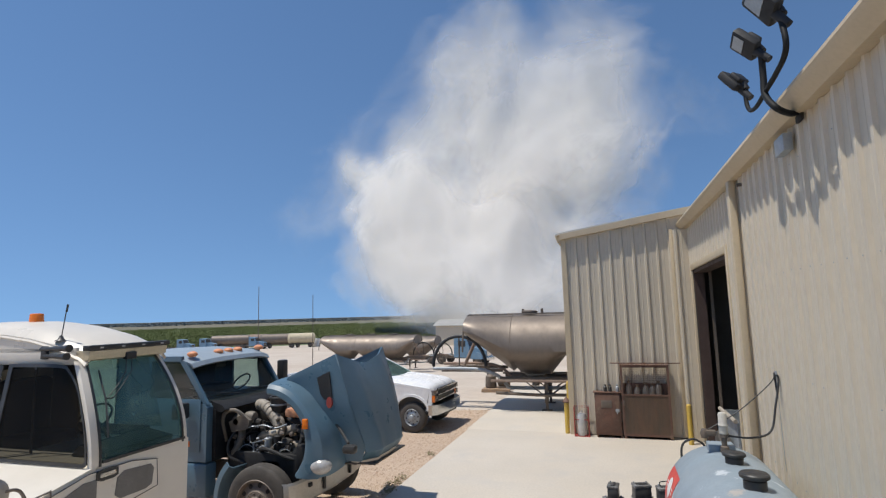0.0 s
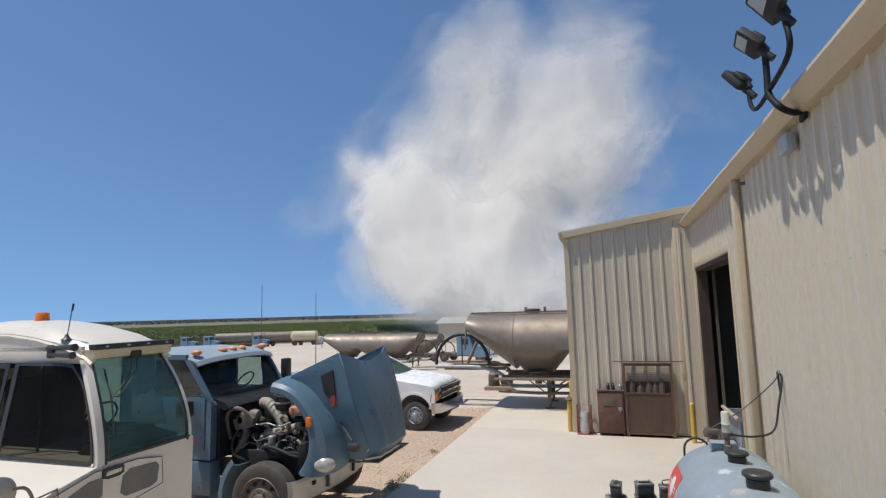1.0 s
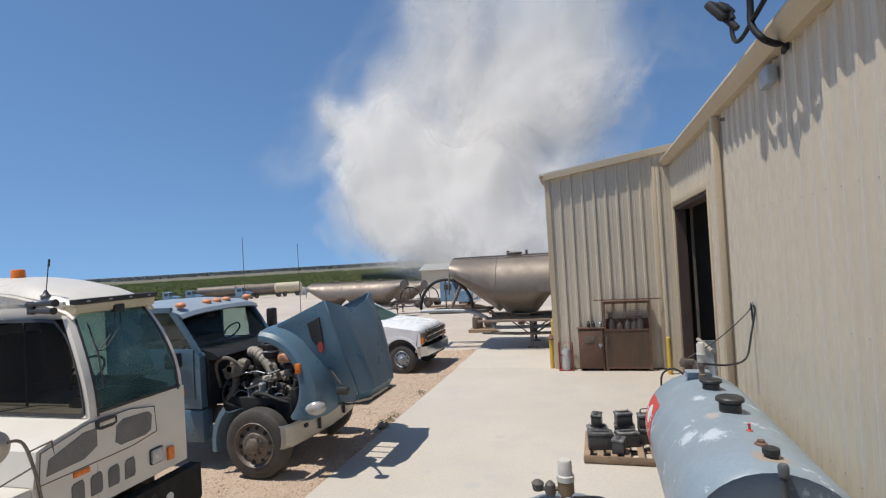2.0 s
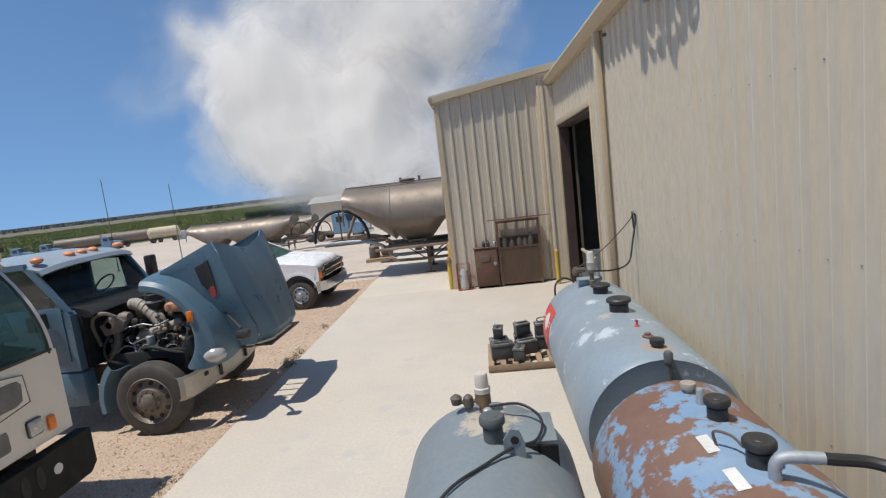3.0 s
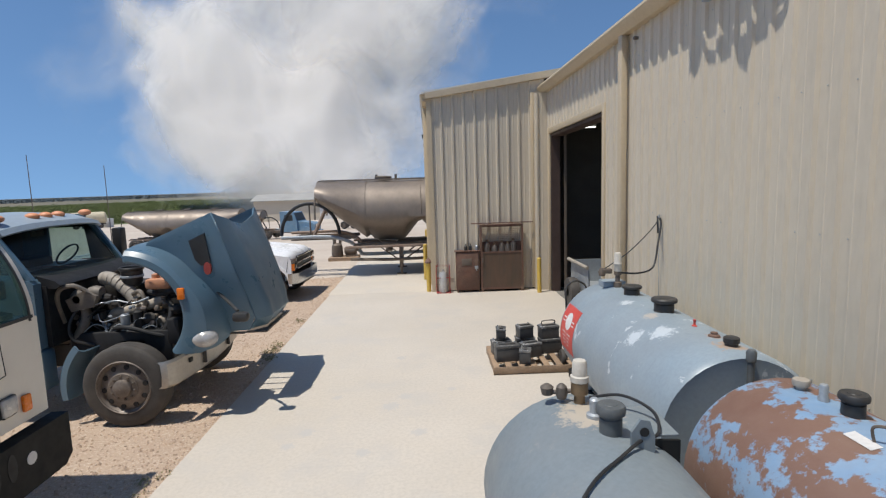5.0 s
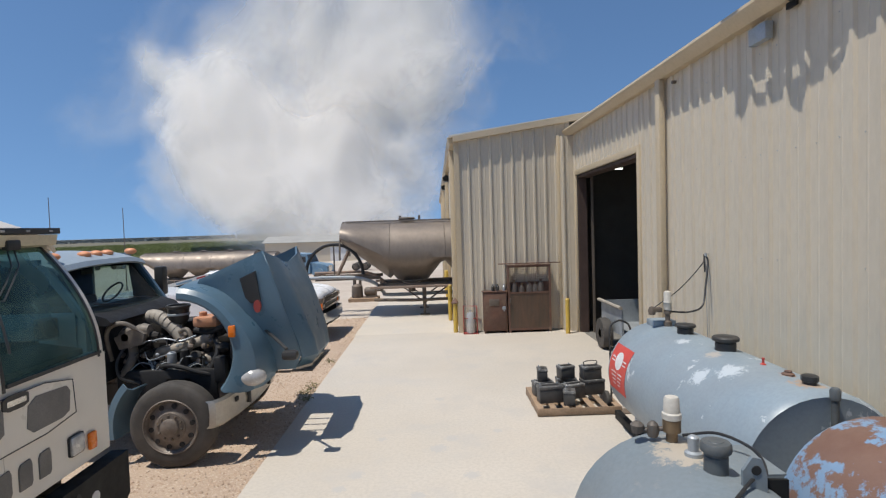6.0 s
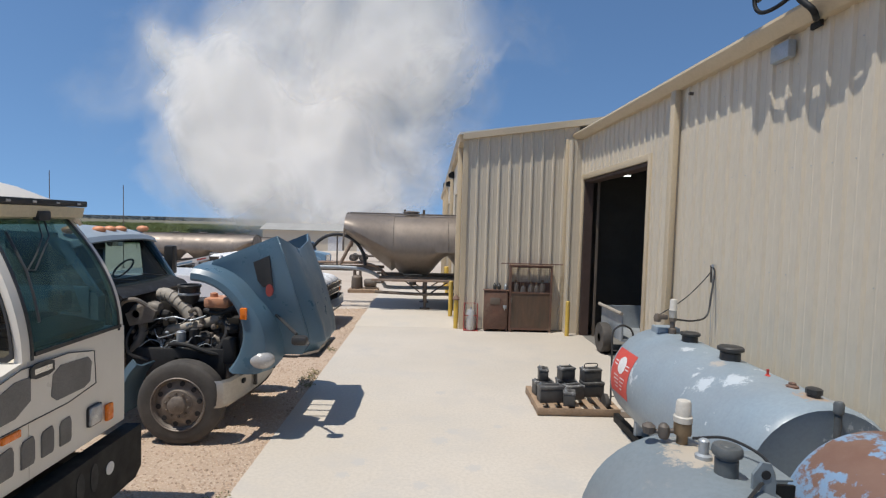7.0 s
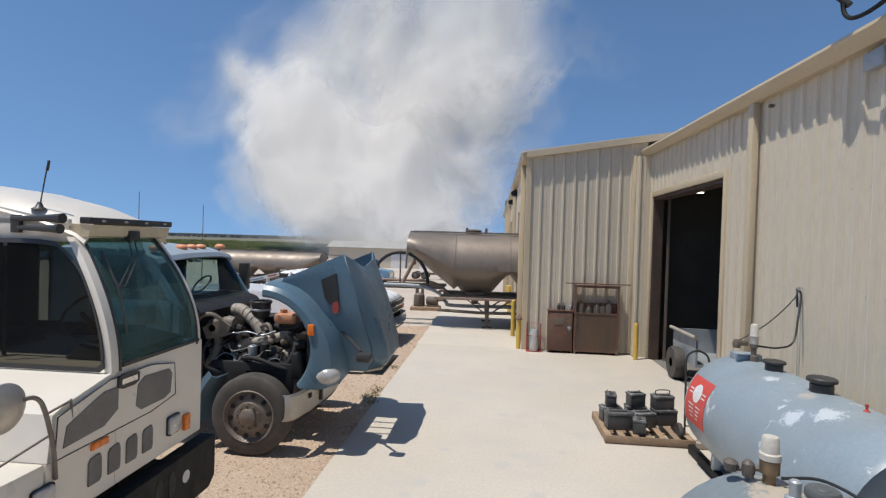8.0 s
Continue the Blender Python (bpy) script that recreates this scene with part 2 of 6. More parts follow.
WIREMESH = mat("rusty_mesh", (0.15, 0.085, 0.053), 0.8, 0.1, (0.075, 0.055, 0.04), 2.0, 0.5, 160, 0.5, 200, dust=0.2, dust_col=(0.2, 0.15, 0.1), stretch=(3, 1, 0.6))
ORANGE = mat("orange_bottle", (0.58, 0.20, 0.07), 0.55, 0, scale=6, dust=0.4)
LEAF = mat("brush_leaves", (0.16, 0.20, 0.075), 0.8, 0, (0.145, 0.155, 0.065), 0.06, 0.5, 1.5, island=0.12, spec=0.1)
# bluish base colour paints the haze in front of the far trees
HAZED_LEAF = mat("far_trees", (0.12, 0.145, 0.15), 0.9, 0, scale=0.05)
FIELD = mat("green_field", (0.125, 0.15, 0.058), 1.0, 0, (0.10, 0.12, 0.045), 0.01, 0.5, 0.1)
TANFIELD = mat("dry_field", (0.185, 0.155, 0.105), 1.0, 0, (0.14, 0.135, 0.085), 0.004, 0.5, 0.03)
FARWHITE = mat("far_roof_sheet", (0.66, 0.64, 0.60), 0.5, 0, scale=0.3)
SHEDROOF = mat("dull_roof_sheet", (0.40, 0.385, 0.35), 0.6, 0, scale=0.3)
# teal film colour paints the pane's milky reflection along with dust
TINT = glass("tinted_pane", (0.27, 0.42, 0.39), 0.03, 0.03, 0.24, (0.17, 0.29, 0.27))
DARKPANE = glass("dark_pane", (0.15, 0.15, 0.135), 0.03, 0.008, 0.03, (0.24, 0.20, 0.16))
TRUCKPANE = glass("truck_windscreen", (0.50, 0.60, 0.58), 0.02, 0.03, 0.03)
CLEARPANE = glass("clear_pane", (0.55, 0.66, 0.64))


# ---- mesh helpers ----
class B:
    """Vertices and faces that grow into one mesh."""

    def __init__(self):
        self.v, self.f = [], []

    def add(self, verts, faces):
        k = len(self.v)
        self.v += [tuple(p) for p in verts]
        self.f += [tuple(i + k for i in q) for q in faces]
        return self

    def box(self, x0, x1, y0, y1, z0, z1, b=0.0):
        """A box; b bevels its edges."""
        if b <= 0:
            vs = [(x, y, z) for x in (x0, x1) for y in (y0, y1) for z in (z0, z1)]
            return self.add(vs, [(0, 1, 3, 2), (4, 6, 7, 5), (0, 4, 5, 1), (2, 3, 7, 6), (0, 2, 6, 4), (1, 5, 7, 3)])
        m = bmesh.new()
        bmesh.ops.create_cube(m, size=1.0, matrix=Matrix.LocRotScale(((x0 + x1) / 2, (y0 + y1) / 2, (z0 + z1) / 2), None, (abs(x1 - x0), abs(y1 - y0), abs(z1 - z0))))
        bmesh.ops.bevel(m, geom=m.edges[:], offset=b, segments=2, affect="EDGES", profile=0.5)
        return self.take(m)

    def take(self, m, mx=None):
        m.verts.index_update()
        self.add([(mx @ v.co if mx else v.co) for v in m.verts], [[v.index for v in q.verts] for q in m.faces])
        m.free()
        return self

    def lathe(self, rings, at=(0, 0, 0), axis="z", n=24, caps=True):
        """Rings of (radius, height) turned about an axis through at."""
        k, vs, fs = len(rings), [], []
        for r, h in rings:
            for i in range(n):
                a = 2 * math.pi * i / n
                c, s = r * math.cos(a), r * math.sin(a)
                d = {"z": (c, s, h), "x": (h, c, s), "y": (s, h, c)}[axis]
                vs.append((at[0] + d[0], at[1] + d[1], at[2] + d[2]))
        for j in range(k - 1):
            for i in range(n):
                fs.append((j * n + i, j * n + (i + 1) % n, (j + 1) * n + (i + 1) % n, (j + 1) * n + i))
        if caps:
            fs += [tuple(range(n))[::-1], tuple(range((k - 1) * n, k * n))]
        return self.add(vs, fs)

    def cyl(self, p, q, r, r2=None, n=14):
        """A cylinder or cone from p to q."""
        return self.tube([p, q], r, n, r2)

    def tube(self, pts, r, n=10, r2=None):
        """A round tube along points."""
        pts = [Vector(p) for p in pts]
        r2 = r if r2 is None else r2
        vs, fs, up = [], [], None
        for i, p in enumerate(pts):
            d = (pts[min(i + 1, len(pts) - 1)] - pts[max(i - 1, 0)]).normalized()
            if up is None:
                up = d.orthogonal().normalized()
            up = (up - d * up.dot(d)).normalized()
            w = d.cross(up)
            rr = r + (r2 - r) * i / max(1, len(pts) - 1)
            for k in range(n):
                a = 2 * math.pi * k / n
                vs.append(p + rr * (math.cos(a) * up + math.sin(a) * w))
        for i in range(len(pts) - 1):
            for k in range(n):
                fs.append((i * n + k, i * n + (k + 1) % n, (i + 1) * n + (k + 1) % n, (i + 1) * n + k))
        fs += [tuple(range(n))[::-1], tuple(range((len(pts) - 1) * n, len(pts) * n))]
        return self.add(vs, fs)

    def prism(self, poly, axis, a, b):
        """A polygon (two coordinates in the order left after the axis is taken out) pushed from a to b along the axis."""
        def put(u, v, w):
            return {"x": (w, u, v), "y": (u, w, v), "z": (u, v, w)}[axis]
        k = len(poly)
        vs = [put(u, v, a) for u, v in poly] + [put(u, v, b) for u, v in poly]
        fs = [tuple(range(k))[::-1], tuple(range(k, 2 * k))] + [(i, (i + 1) % k, (i + 1) % k + k, i + k) for i in range(k)]
        return self.add(vs, fs)

    def grid(self, rows, wrap=False):
        """Rows of points joined into a sheet."""
        k, n = len(rows), len(rows[0])
        fs = [(j * n + i, j * n + (i + 1) % n, (j + 1) * n + (i + 1) % n, (j + 1) * n + i) for j in range(k - 1) for i in range(n if wrap else n - 1)]
        return self.add([p for r in rows for p in r], fs)

    def mesh(self, name):
        me = bpy.data.meshes.new(name)
        me.from_pydata(self.v, [], self.f)
        m = bmesh.new()
        m.from_mesh(me)
        bmesh.ops.recalc_face_normals(m, faces=m.faces)
        m.to_mesh(me)
        m.free()
        return me


def arc(pts, n=8):
    """A smooth line through points (Catmull-Rom)."""
    p = [Vector(q) for q in pts]
    p = [2 * p[0] - p[1]] + p + [2 * p[-1] - p[-2]]
    out = []
    for i in range(1, len(p) - 2):
        for k in range(n):
            t = k / n
            out.append(0.5 * (2 * p[i] + (p[i + 1] - p[i - 1]) * t + (2 * p[i - 1] - 5 * p[i] + 4 * p[i + 1] - p[i + 2]) * t * t + (3 * p[i] - p[i - 1] - 3 * p[i + 1] + p[i + 2]) * t ** 3))
    return out + [p[-2]]


def smooth(me, angle=35):
    for q in me.polygons:
        q.use_smooth = True
    m = bmesh.new()
    m.from_mesh(me)
    for e in m.edges:
        if len(e.link_faces) != 2 or e.calc_face_angle(0) > radians(angle):
            e.smooth = False
    m.to_mesh(me)
    m.free()
    return me


ORG = {}


def thing(name, label, category, at=(0, 0, 0), group="", kind="", turn=0):
    """A thing: an Empty at its base. Its parts are written in world metres round at."""
    ob = new(name)
    ob.matrix_world = pose(*at, 0, 0, turn)
    ORG[ob.name] = Vector(at)
    return tagged(ob, label, category, group, kind)


def part(name, b, material, parent, label="", thick=0.0, flat=False):
    """Links a B as one mesh under a thing or a part."""
    o = ORG.get(parent.name, Vector())
    b.v = [tuple(Vector(p) - o) for p in b.v]
    me = b.mesh(name)
    if not flat:
        smooth(me)
    me.materials.append(material)
    ob = new(name, me)
    ob.parent = parent
    ORG[ob.name] = o
    if thick:
        s = ob.modifiers.new("thickness", "SOLIDIFY")
        s.thickness, s.offset = thick, 0
    return tagged(ob, label)


def solo(name, b, material, label, category, at=(0, 0, 0), group="", kind="", flat=False):
    """A thing that is one mesh."""
    b.v = [tuple(Vector(p) - Vector(at)) for p in b.v]
    me = b.mesh(name)
    if not flat:
        smooth(me)
    me.materials.append(material)
    ob = new(name, me)
    ob.matrix_world = Matrix.Translation(at)
    ORG[ob.name] = Vector(at)
    return tagged(ob, label, category, group, kind)


# ---- ground ----
def ground_z(x, y):
    """The yard is level round the shop and falls away to the brush."""
    d = math.hypot(x, y)
    for a, b, za, zb in ((0, 21, 0, 0), (21, 54, 0, -2.2), (54, 155, -2.2, -4.5), (155, 400, -4.5, -5.5)):
        if d <= b:
            return za + (zb - za) * (d - a) / (b - a) - 0.012
    return -5.5


def ground():
    b, rows = B(), []
    radii = [0, 2, 4, 6, 8, 10, 12, 14, 16, 18, 20, 22, 26, 30, 35, 40, 47, 54, 65, 80, 100, 125, 155, 200, 260, 400, 640, 900, 1300, 2500, 4600]
    for r in radii:
        rows.append([(r * math.cos(2 * math.pi * i / 72), r * math.sin(2 * math.pi * i / 72), ground_z(r, 0) + (0.03 * noise.noise((r * math.cos(i), r * math.sin(i), 0)) if 24 < r < 150 else 0)) for i in range(72)])
    b.grid(rows, wrap=True)
    ob = solo("ground", b, GRAVEL, "tan gravel yard that pales to white caliche and green fields", "ground", kind="structure")
    ob.data.materials.append(CALICHE), ob.data.materials.append(FIELD), ob.data.materials.append(TANFIELD)
    for q in ob.data.polygons:
        d = q.center.length
        q.material_index = 0 if d < 17.5 else 1 if d < 165 else 2 if d < 640 else 3


ground()


# ---- slab and shop ----
WX, EY, FX = 1.94, 14.56, -1.115     # shop wall, end wall, far wing's wall


def slab():
    ob = tagged(new("pavement"), "pale stained concrete apron in front of the shop", "pavement", kind="structure")
    part("slab", B().box(-3.896, WX + 0.096, -6.996, 14.636, -0.2, 0.0, 0.006), CONCRETE, ob)
    part("slab", B().box(-3.95, FX - 0.01, 14.65, 22.5, -0.2, -0.006, 0.006), CONCRETE, ob)


slab()

PANELS = {}


def panel_mesh(width, height):
    """A ribbed sheet, width along u, with ribs each 0.2865 m standing out along -w."""
    key = (round(width, 3), round(height, 3))
    if key not in PANELS:
        prof, k = [], 0
        while k * 0.2865 < width - 1e-6:
            u = k * 0.2865
            prof += [(u, -0.0), (u + 0.017, -0.032), (u + 0.061, -0.032), (u + 0.078, 0.0), (u + 0.165, 0.0), (u + 0.172, -0.004), (u + 0.188, -0.004), (u + 0.195, 0.0)]
            k += 1
        prof = [p for p in prof if p[0] <= width] + [(width, 0.0)]
        b = B().grid([[(u, w, z) for u, w in prof] for z in (0, height)])
        me = b.mesh("panel")
        me.materials.append(SIDING)
        PANELS[key] = me
    return PANELS[key]


def panels(parent, u0, u1, z0, z1, put):
    """Hangs sheets 0.8595 m wide from u0 to u1; put(u, z) gives a sheet's pose."""
    u = u0
    while u < u1 - 0.02:
        w = min(0.8595, u1 - u)
        ob = new("panel", panel_mesh(w, z1 - z0))
        ob.parent = parent
        ob.matrix_world = put(u, z0)
        u += w


def east_put(u, z):
    return pose(WX, u, z) @ Matrix(((0, 1, 0, 0), (1, 0, 0, 0), (0, 0, 1, 0), (0, 0, 0, 1)))


def north_put(u, z):
    return pose(u, EY, z)


D0, D1, DH = 10.02, 14.13, 4.02     # the shop's door
EAVE = 0.019     # fall of the shop's eave along the wall


def shop():
    w = B()
    w.box(WX + 0.01, WX + 0.2, -7, D0, -0.2, 5.18).box(WX + 0.01, WX + 0.2, D1, EY + 0.2, -0.2, 5.18).box(WX + 0.01, WX + 0.2, D0, D1, DH, 5.18)
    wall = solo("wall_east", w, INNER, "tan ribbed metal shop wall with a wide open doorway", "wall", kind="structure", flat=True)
    panels(wall, -6.9, D0 - 0.12, 0.02, 5.15, east_put)
    panels(wall, D0 - 0.12, D1 + 0.12, DH + 0.13, 5.15, east_put)
    panels(wall, D1 + 0.12, EY - 0.03, 0.02, 5.15, east_put)
    s = B()
    for z in (1.15, 2.35, 3.5, 4.6):
        for k in range(54):
            y = -6.8 + 0.2865 * k + 0.1
            if y > D0 - 0.2 or noise.noise((k * 3.1, z, 0)) < -0.25:
                continue
            s.lathe([(0.006, 0), (0.006, -0.005), (0.003, -0.007)], (WX - 0.002, y, z + 0.02 * noise.noise((k, z, 3))), "x", 6)
    tagged(part("screws", s, GALV, wall), kind="stuff")
    # door lining and trim
    d = solo("door_1", B().box(WX - 0.035, WX + 0.02, D0 - 0.13, D0, 0, DH + 0.13, 0.006).box(WX - 0.035, WX + 0.02, D1, D1 + 0.13, 0, DH + 0.13, 0.006).box(WX - 0.035, WX + 0.02, D0, D1, DH, DH + 0.13, 0.006),
             TRIM, "tan trimmed shop doorway standing open on a dark inside", "door", kind="structure")
    part("jamb", B().box(WX + 0.025, WX + 0.24, D1 - 0.05, D1 - 0.004, 0, DH), DARKRUST, d, "dark brown steel jamb")
    part("jamb", B().box(WX + 0.025, WX + 0.24, D0 + 0.004, D0 + 0.05, 0, DH), DARKRUST, d, "dark brown steel jamb")
    part("lintel", B().box(WX + 0.025, WX + 0.32, D0 + 0.05, D1 - 0.05, DH - 0.07, DH - 0.01), DARKRUST, d)
    part("door_track", B().box(WX + 0.33, WX + 0.39, D1 - 0.12, D1 - 0.09, 0, DH + 0.3), STEELDARK, d)
    part("door_track", B().box(WX + 0.33, WX + 0.39, D0 + 0.08, D0 + 0.14, 0, DH + 0.3), GALV, d)
    # gutter and downspouts
    g = B().prism([(WX - 0.004, 5.075), (WX - 0.12, 5.07), (WX - 0.14, 5.085), (WX - 0.225, 5.165), (WX - 0.24, 5.20), (WX - 0.23, 5.24), (WX - 0.004, 5.29)], "y", -7, EY - 0.02)
    g.v = [(x, y, z - EAVE * max(0, 12.6 - y)) for x, y, z in g.v]
    solo("gutter", g, TRIM, "tan box gutter along the shop's eave", "gutter", kind="structure")
    solo("downspout", B().box(WX - 0.13, WX - 0.036, 8.82, 8.98, 0.05, 5.0, 0.012), TRIM, "tan square downspout on the shop wall", "downspout", kind="structure")
    post = solo("corner_post", B().box(1.60, WX - 0.006, D1 + 0.16, EY - 0.004, 0, 5.06), SIDING, "tan ribbed boxed post in the shop's inner corner", "post", kind="structure", flat=True)
    panels(post, 1.605, WX - 0.05, 0.02, 5.05, lambda u, z: pose(u, D1 + 0.157, z))
    solo("downspout", B().box(1.52, 1.60, EY - 0.11, EY - 0.036, 0.05, 5.1, 0.012), TRIM, "narrow tan downspout in the corner of the shop", "downspout", kind="structure")
    solo("corner_trim", B().box(FX - 0.04, FX + 0.09, EY - 0.045, EY - 0.002, 0, 5.08).box(FX - 0.04, FX - 0.002, EY, EY + 0.12, 0, 5.08), TRIM, "tan folded corner trim", "trim", kind="structure", flat=True)
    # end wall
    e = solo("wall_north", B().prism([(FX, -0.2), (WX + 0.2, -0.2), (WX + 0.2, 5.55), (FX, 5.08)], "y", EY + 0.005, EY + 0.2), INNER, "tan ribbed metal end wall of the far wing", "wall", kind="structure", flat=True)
    u = FX + 0.015
    while u < WX - 0.05:
        panels(e, u, min(u + 0.8595, WX - 0.05), 0.02, 5.06 + 0.14 * (u + 0.86 - FX), north_put)     # sheets run up to the rake
        u += 0.8595
    solo("rake_trim", B().prism([(FX - 0.06, 5.00), (WX + 0.6, 5.54), (WX + 0.6, 5.71), (FX - 0.06, 5.15)], "y", EY - 0.14, EY + 0.02), TRIM, "tan sheet trim along the far wing's roof edge", "trim", kind="structure")
    # far wing
    w = B()
    for a, b_, z0 in ((EY + 0.2, 15.95, -3), (15.95, 20.3, 3.86), (20.3, 25.5, -3), (25.5, 30.4, 3.86), (30.4, 36, -3), (36, 40, 3.86), (40, 49, -3)):
        w.box(FX, FX + 0.2, a, b_, z0, 5.05)
    solo("wall_west", w, SIDING, "tan metal side wall of the far wing with open bays", "wall", kind="structure", flat=True)
    for y in (15.7, 22.5, 30.6, 35.8, 40.3):
        solo("pilaster", B().box(FX - 0.14, FX - 0.004, y - 0.1, y + 0.1, -2.5, 5.0, 0.01), TRIM, "tan downspout between the far wing's bays", "downspout", kind="structure", group="far wing downspouts")
    solo("gutter", B().prism([(FX - 0.004, 4.95), (FX - 0.14, 4.97), (FX - 0.2, 5.14), (FX - 0.004, 5.2)], "y", EY + 0.03, 49), TRIM, "tan gutter of the far wing", "gutter", kind="structure")
    for y in (22.3, 27.1):
        wl_ = thing("wall_lamp", "small dark wall lamp under the far wing's eave", "wall lamp", (FX - 0.1, y, 4.7), group="far wing wall lamps")
        part("housing", B().prism([(FX - 0.004, 4.62), (FX - 0.22, 4.66), (FX - 0.24, 4.78), (FX - 0.12, 4.86), (FX - 0.004, 4.86)], "y", y - 0.16 - 0.4, y + 0.16 - 0.4), BUMPER, wl_)
        part("lens", B().box(FX - 0.2, FX - 0.05, y - 0.53, y - 0.27, 4.60, 4.618), GALV, wl_)
    # roofs, inside and floor
    r = B().prism([(WX - 0.02, 5.292), (14, 6.7), (14, 6.8), (WX - 0.02, 5.31)], "y", -7, EY - 0.16)
    r.v = [(x, y, z - EAVE * max(0, 12.6 - y)) for x, y, z in r.v]
    solo("roof", r, FARWHITE, "pale metal roof over the shop", "roof", kind="structure", flat=True)
    solo("roof", B().prism([(FX - 0.16, 5.13), (14, 7.2), (14, 7.3), (FX - 0.16, 5.18)], "y", EY - 0.12, 49), FARWHITE, "pale metal roof over the far wing", "roof", kind="structure", flat=True)
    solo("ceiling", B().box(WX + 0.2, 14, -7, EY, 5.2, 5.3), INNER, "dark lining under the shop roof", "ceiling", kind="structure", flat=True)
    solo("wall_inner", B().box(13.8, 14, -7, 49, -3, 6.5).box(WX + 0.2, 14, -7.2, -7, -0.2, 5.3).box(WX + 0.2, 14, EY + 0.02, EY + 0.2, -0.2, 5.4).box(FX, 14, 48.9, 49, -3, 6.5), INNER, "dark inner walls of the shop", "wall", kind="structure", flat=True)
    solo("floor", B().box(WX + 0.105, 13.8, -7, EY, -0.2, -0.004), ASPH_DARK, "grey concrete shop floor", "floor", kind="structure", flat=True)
    lx, ly, lz = 2.72, 13.40, 4.08
    lamp = thing("ceiling_lamp", "lit white strip lamp hanging in the dark shop", "lamp", (lx, ly, lz))
    part("body", B().box(lx - 0.15, lx + 0.15, ly - 0.05, ly + 0.05, lz + 0.015, lz + 0.06, 0.01), LABELWHITE, lamp)
    part("tube", B().cyl((lx - 0.14, ly, lz), (lx + 0.14, ly, lz), 0.015, n=8), TUBE, lamp, "glowing tube")
    part("hanger", B().cyl((lx, ly, lz + 0.06), (lx, ly, 5.21), 0.008, n=6), STEELDARK, lamp)
    for z in (1.4, 2.9, 4.4):
        solo("girt", B().box(13.6, 13.78, -6.9, EY, z, z + 0.15), GALV, "steel girt on the shop's back wall", "beam", kind="structure")


shop()


# ---- dust plume ----
def dust_material():
    m = bpy.data.materials.new("dust")
    m.use_nodes = True
    n, l = m.node_tree.nodes, m.node_tree.links
    n.remove(n["Principled BSDF"])
    uv, plan = n.new("ShaderNodeUVMap"), n.new("ShaderNodeUVMap")
    uv.uv_map, plan.uv_map = "rim", "plan"

    def math_(op, a, b, clamp=False):
        x = n.new("ShaderNodeMath")
        x.operation, x.use_clamp = op, clamp
        for k, v in enumerate((a, b)):
            if hasattr(v, "is_output"):
                l.new(v, x.inputs[k])
            else:
                x.inputs[k].default_value = v
        return x.outputs[0]

    def noise_of(s, detail):
        t = n.new("ShaderNodeTexNoise")
        t.inputs["Scale"].default_value, t.inputs["Detail"].default_value, t.inputs["Roughness"].default_value, t.inputs["Distortion"].default_value = s, detail, 0.55, 0.6
        l.new(plan.outputs[0], t.inputs["Vector"])
        return t.outputs["Fac"]

    sep = n.new("ShaderNodeSeparateXYZ")
    l.new(uv.outputs[0], sep.inputs[0])
    # u holds the inward distance from the plume's rim, v its thickness
    body = math_("ADD", sep.outputs[0], math_("MULTIPLY", math_("SUBTRACT", noise_of(2.9, 5), 0.53), 2.5))
    body = math_("ADD", body, math_("MULTIPLY", math_("SUBTRACT", noise_of(7.0, 4), 0.5), 0.5))
    r = n.new("ShaderNodeMapRange")
    r.interpolation_type = "SMOOTHSTEP"
    r.inputs[1].default_value, r.inputs[2].default_value = -0.05, 0.85
    l.new(body, r.inputs[0])
    alpha = math_("MULTIPLY", r.outputs[0], sep.outputs[1], True)
    d, t, s, x = (n.new("ShaderNode" + k) for k in ("BsdfDiffuse", "BsdfTranslucent", "MixShader", "MixShader"))
    col = n.new("ShaderNodeMix")
    col.data_type = "RGBA"
    col.inputs[6].default_value, col.inputs[7].default_value = (0.74, 0.69, 0.63, 1), (0.91, 0.885, 0.85, 1)
    l.new(noise_of(2.2, 4), col.inputs[0])
    l.new(col.outputs[2], d.inputs[0]), l.new(col.outputs[2], t.inputs[0])
    s.inputs[0].default_value = 0.35
    l.new(d.outputs[0], s.inputs[1]), l.new(t.outputs[0], s.inputs[2])
    tr = n.new("ShaderNodeBsdfTransparent")
    l.new(alpha, x.inputs[0]), l.new(tr.outputs[0], x.inputs[1]), l.new(s.outputs[0], x.inputs[2])
    l.new(x.outputs[0], n["Material Output"].inputs[0])
    return m


def lerp_table(tab, z):
    for (a, va), (b, vb) in zip(tab, tab[1:]):
        if z <= b:
            return va + (vb - va) * (z - a) / (b - a)
    return tab[-1][1]


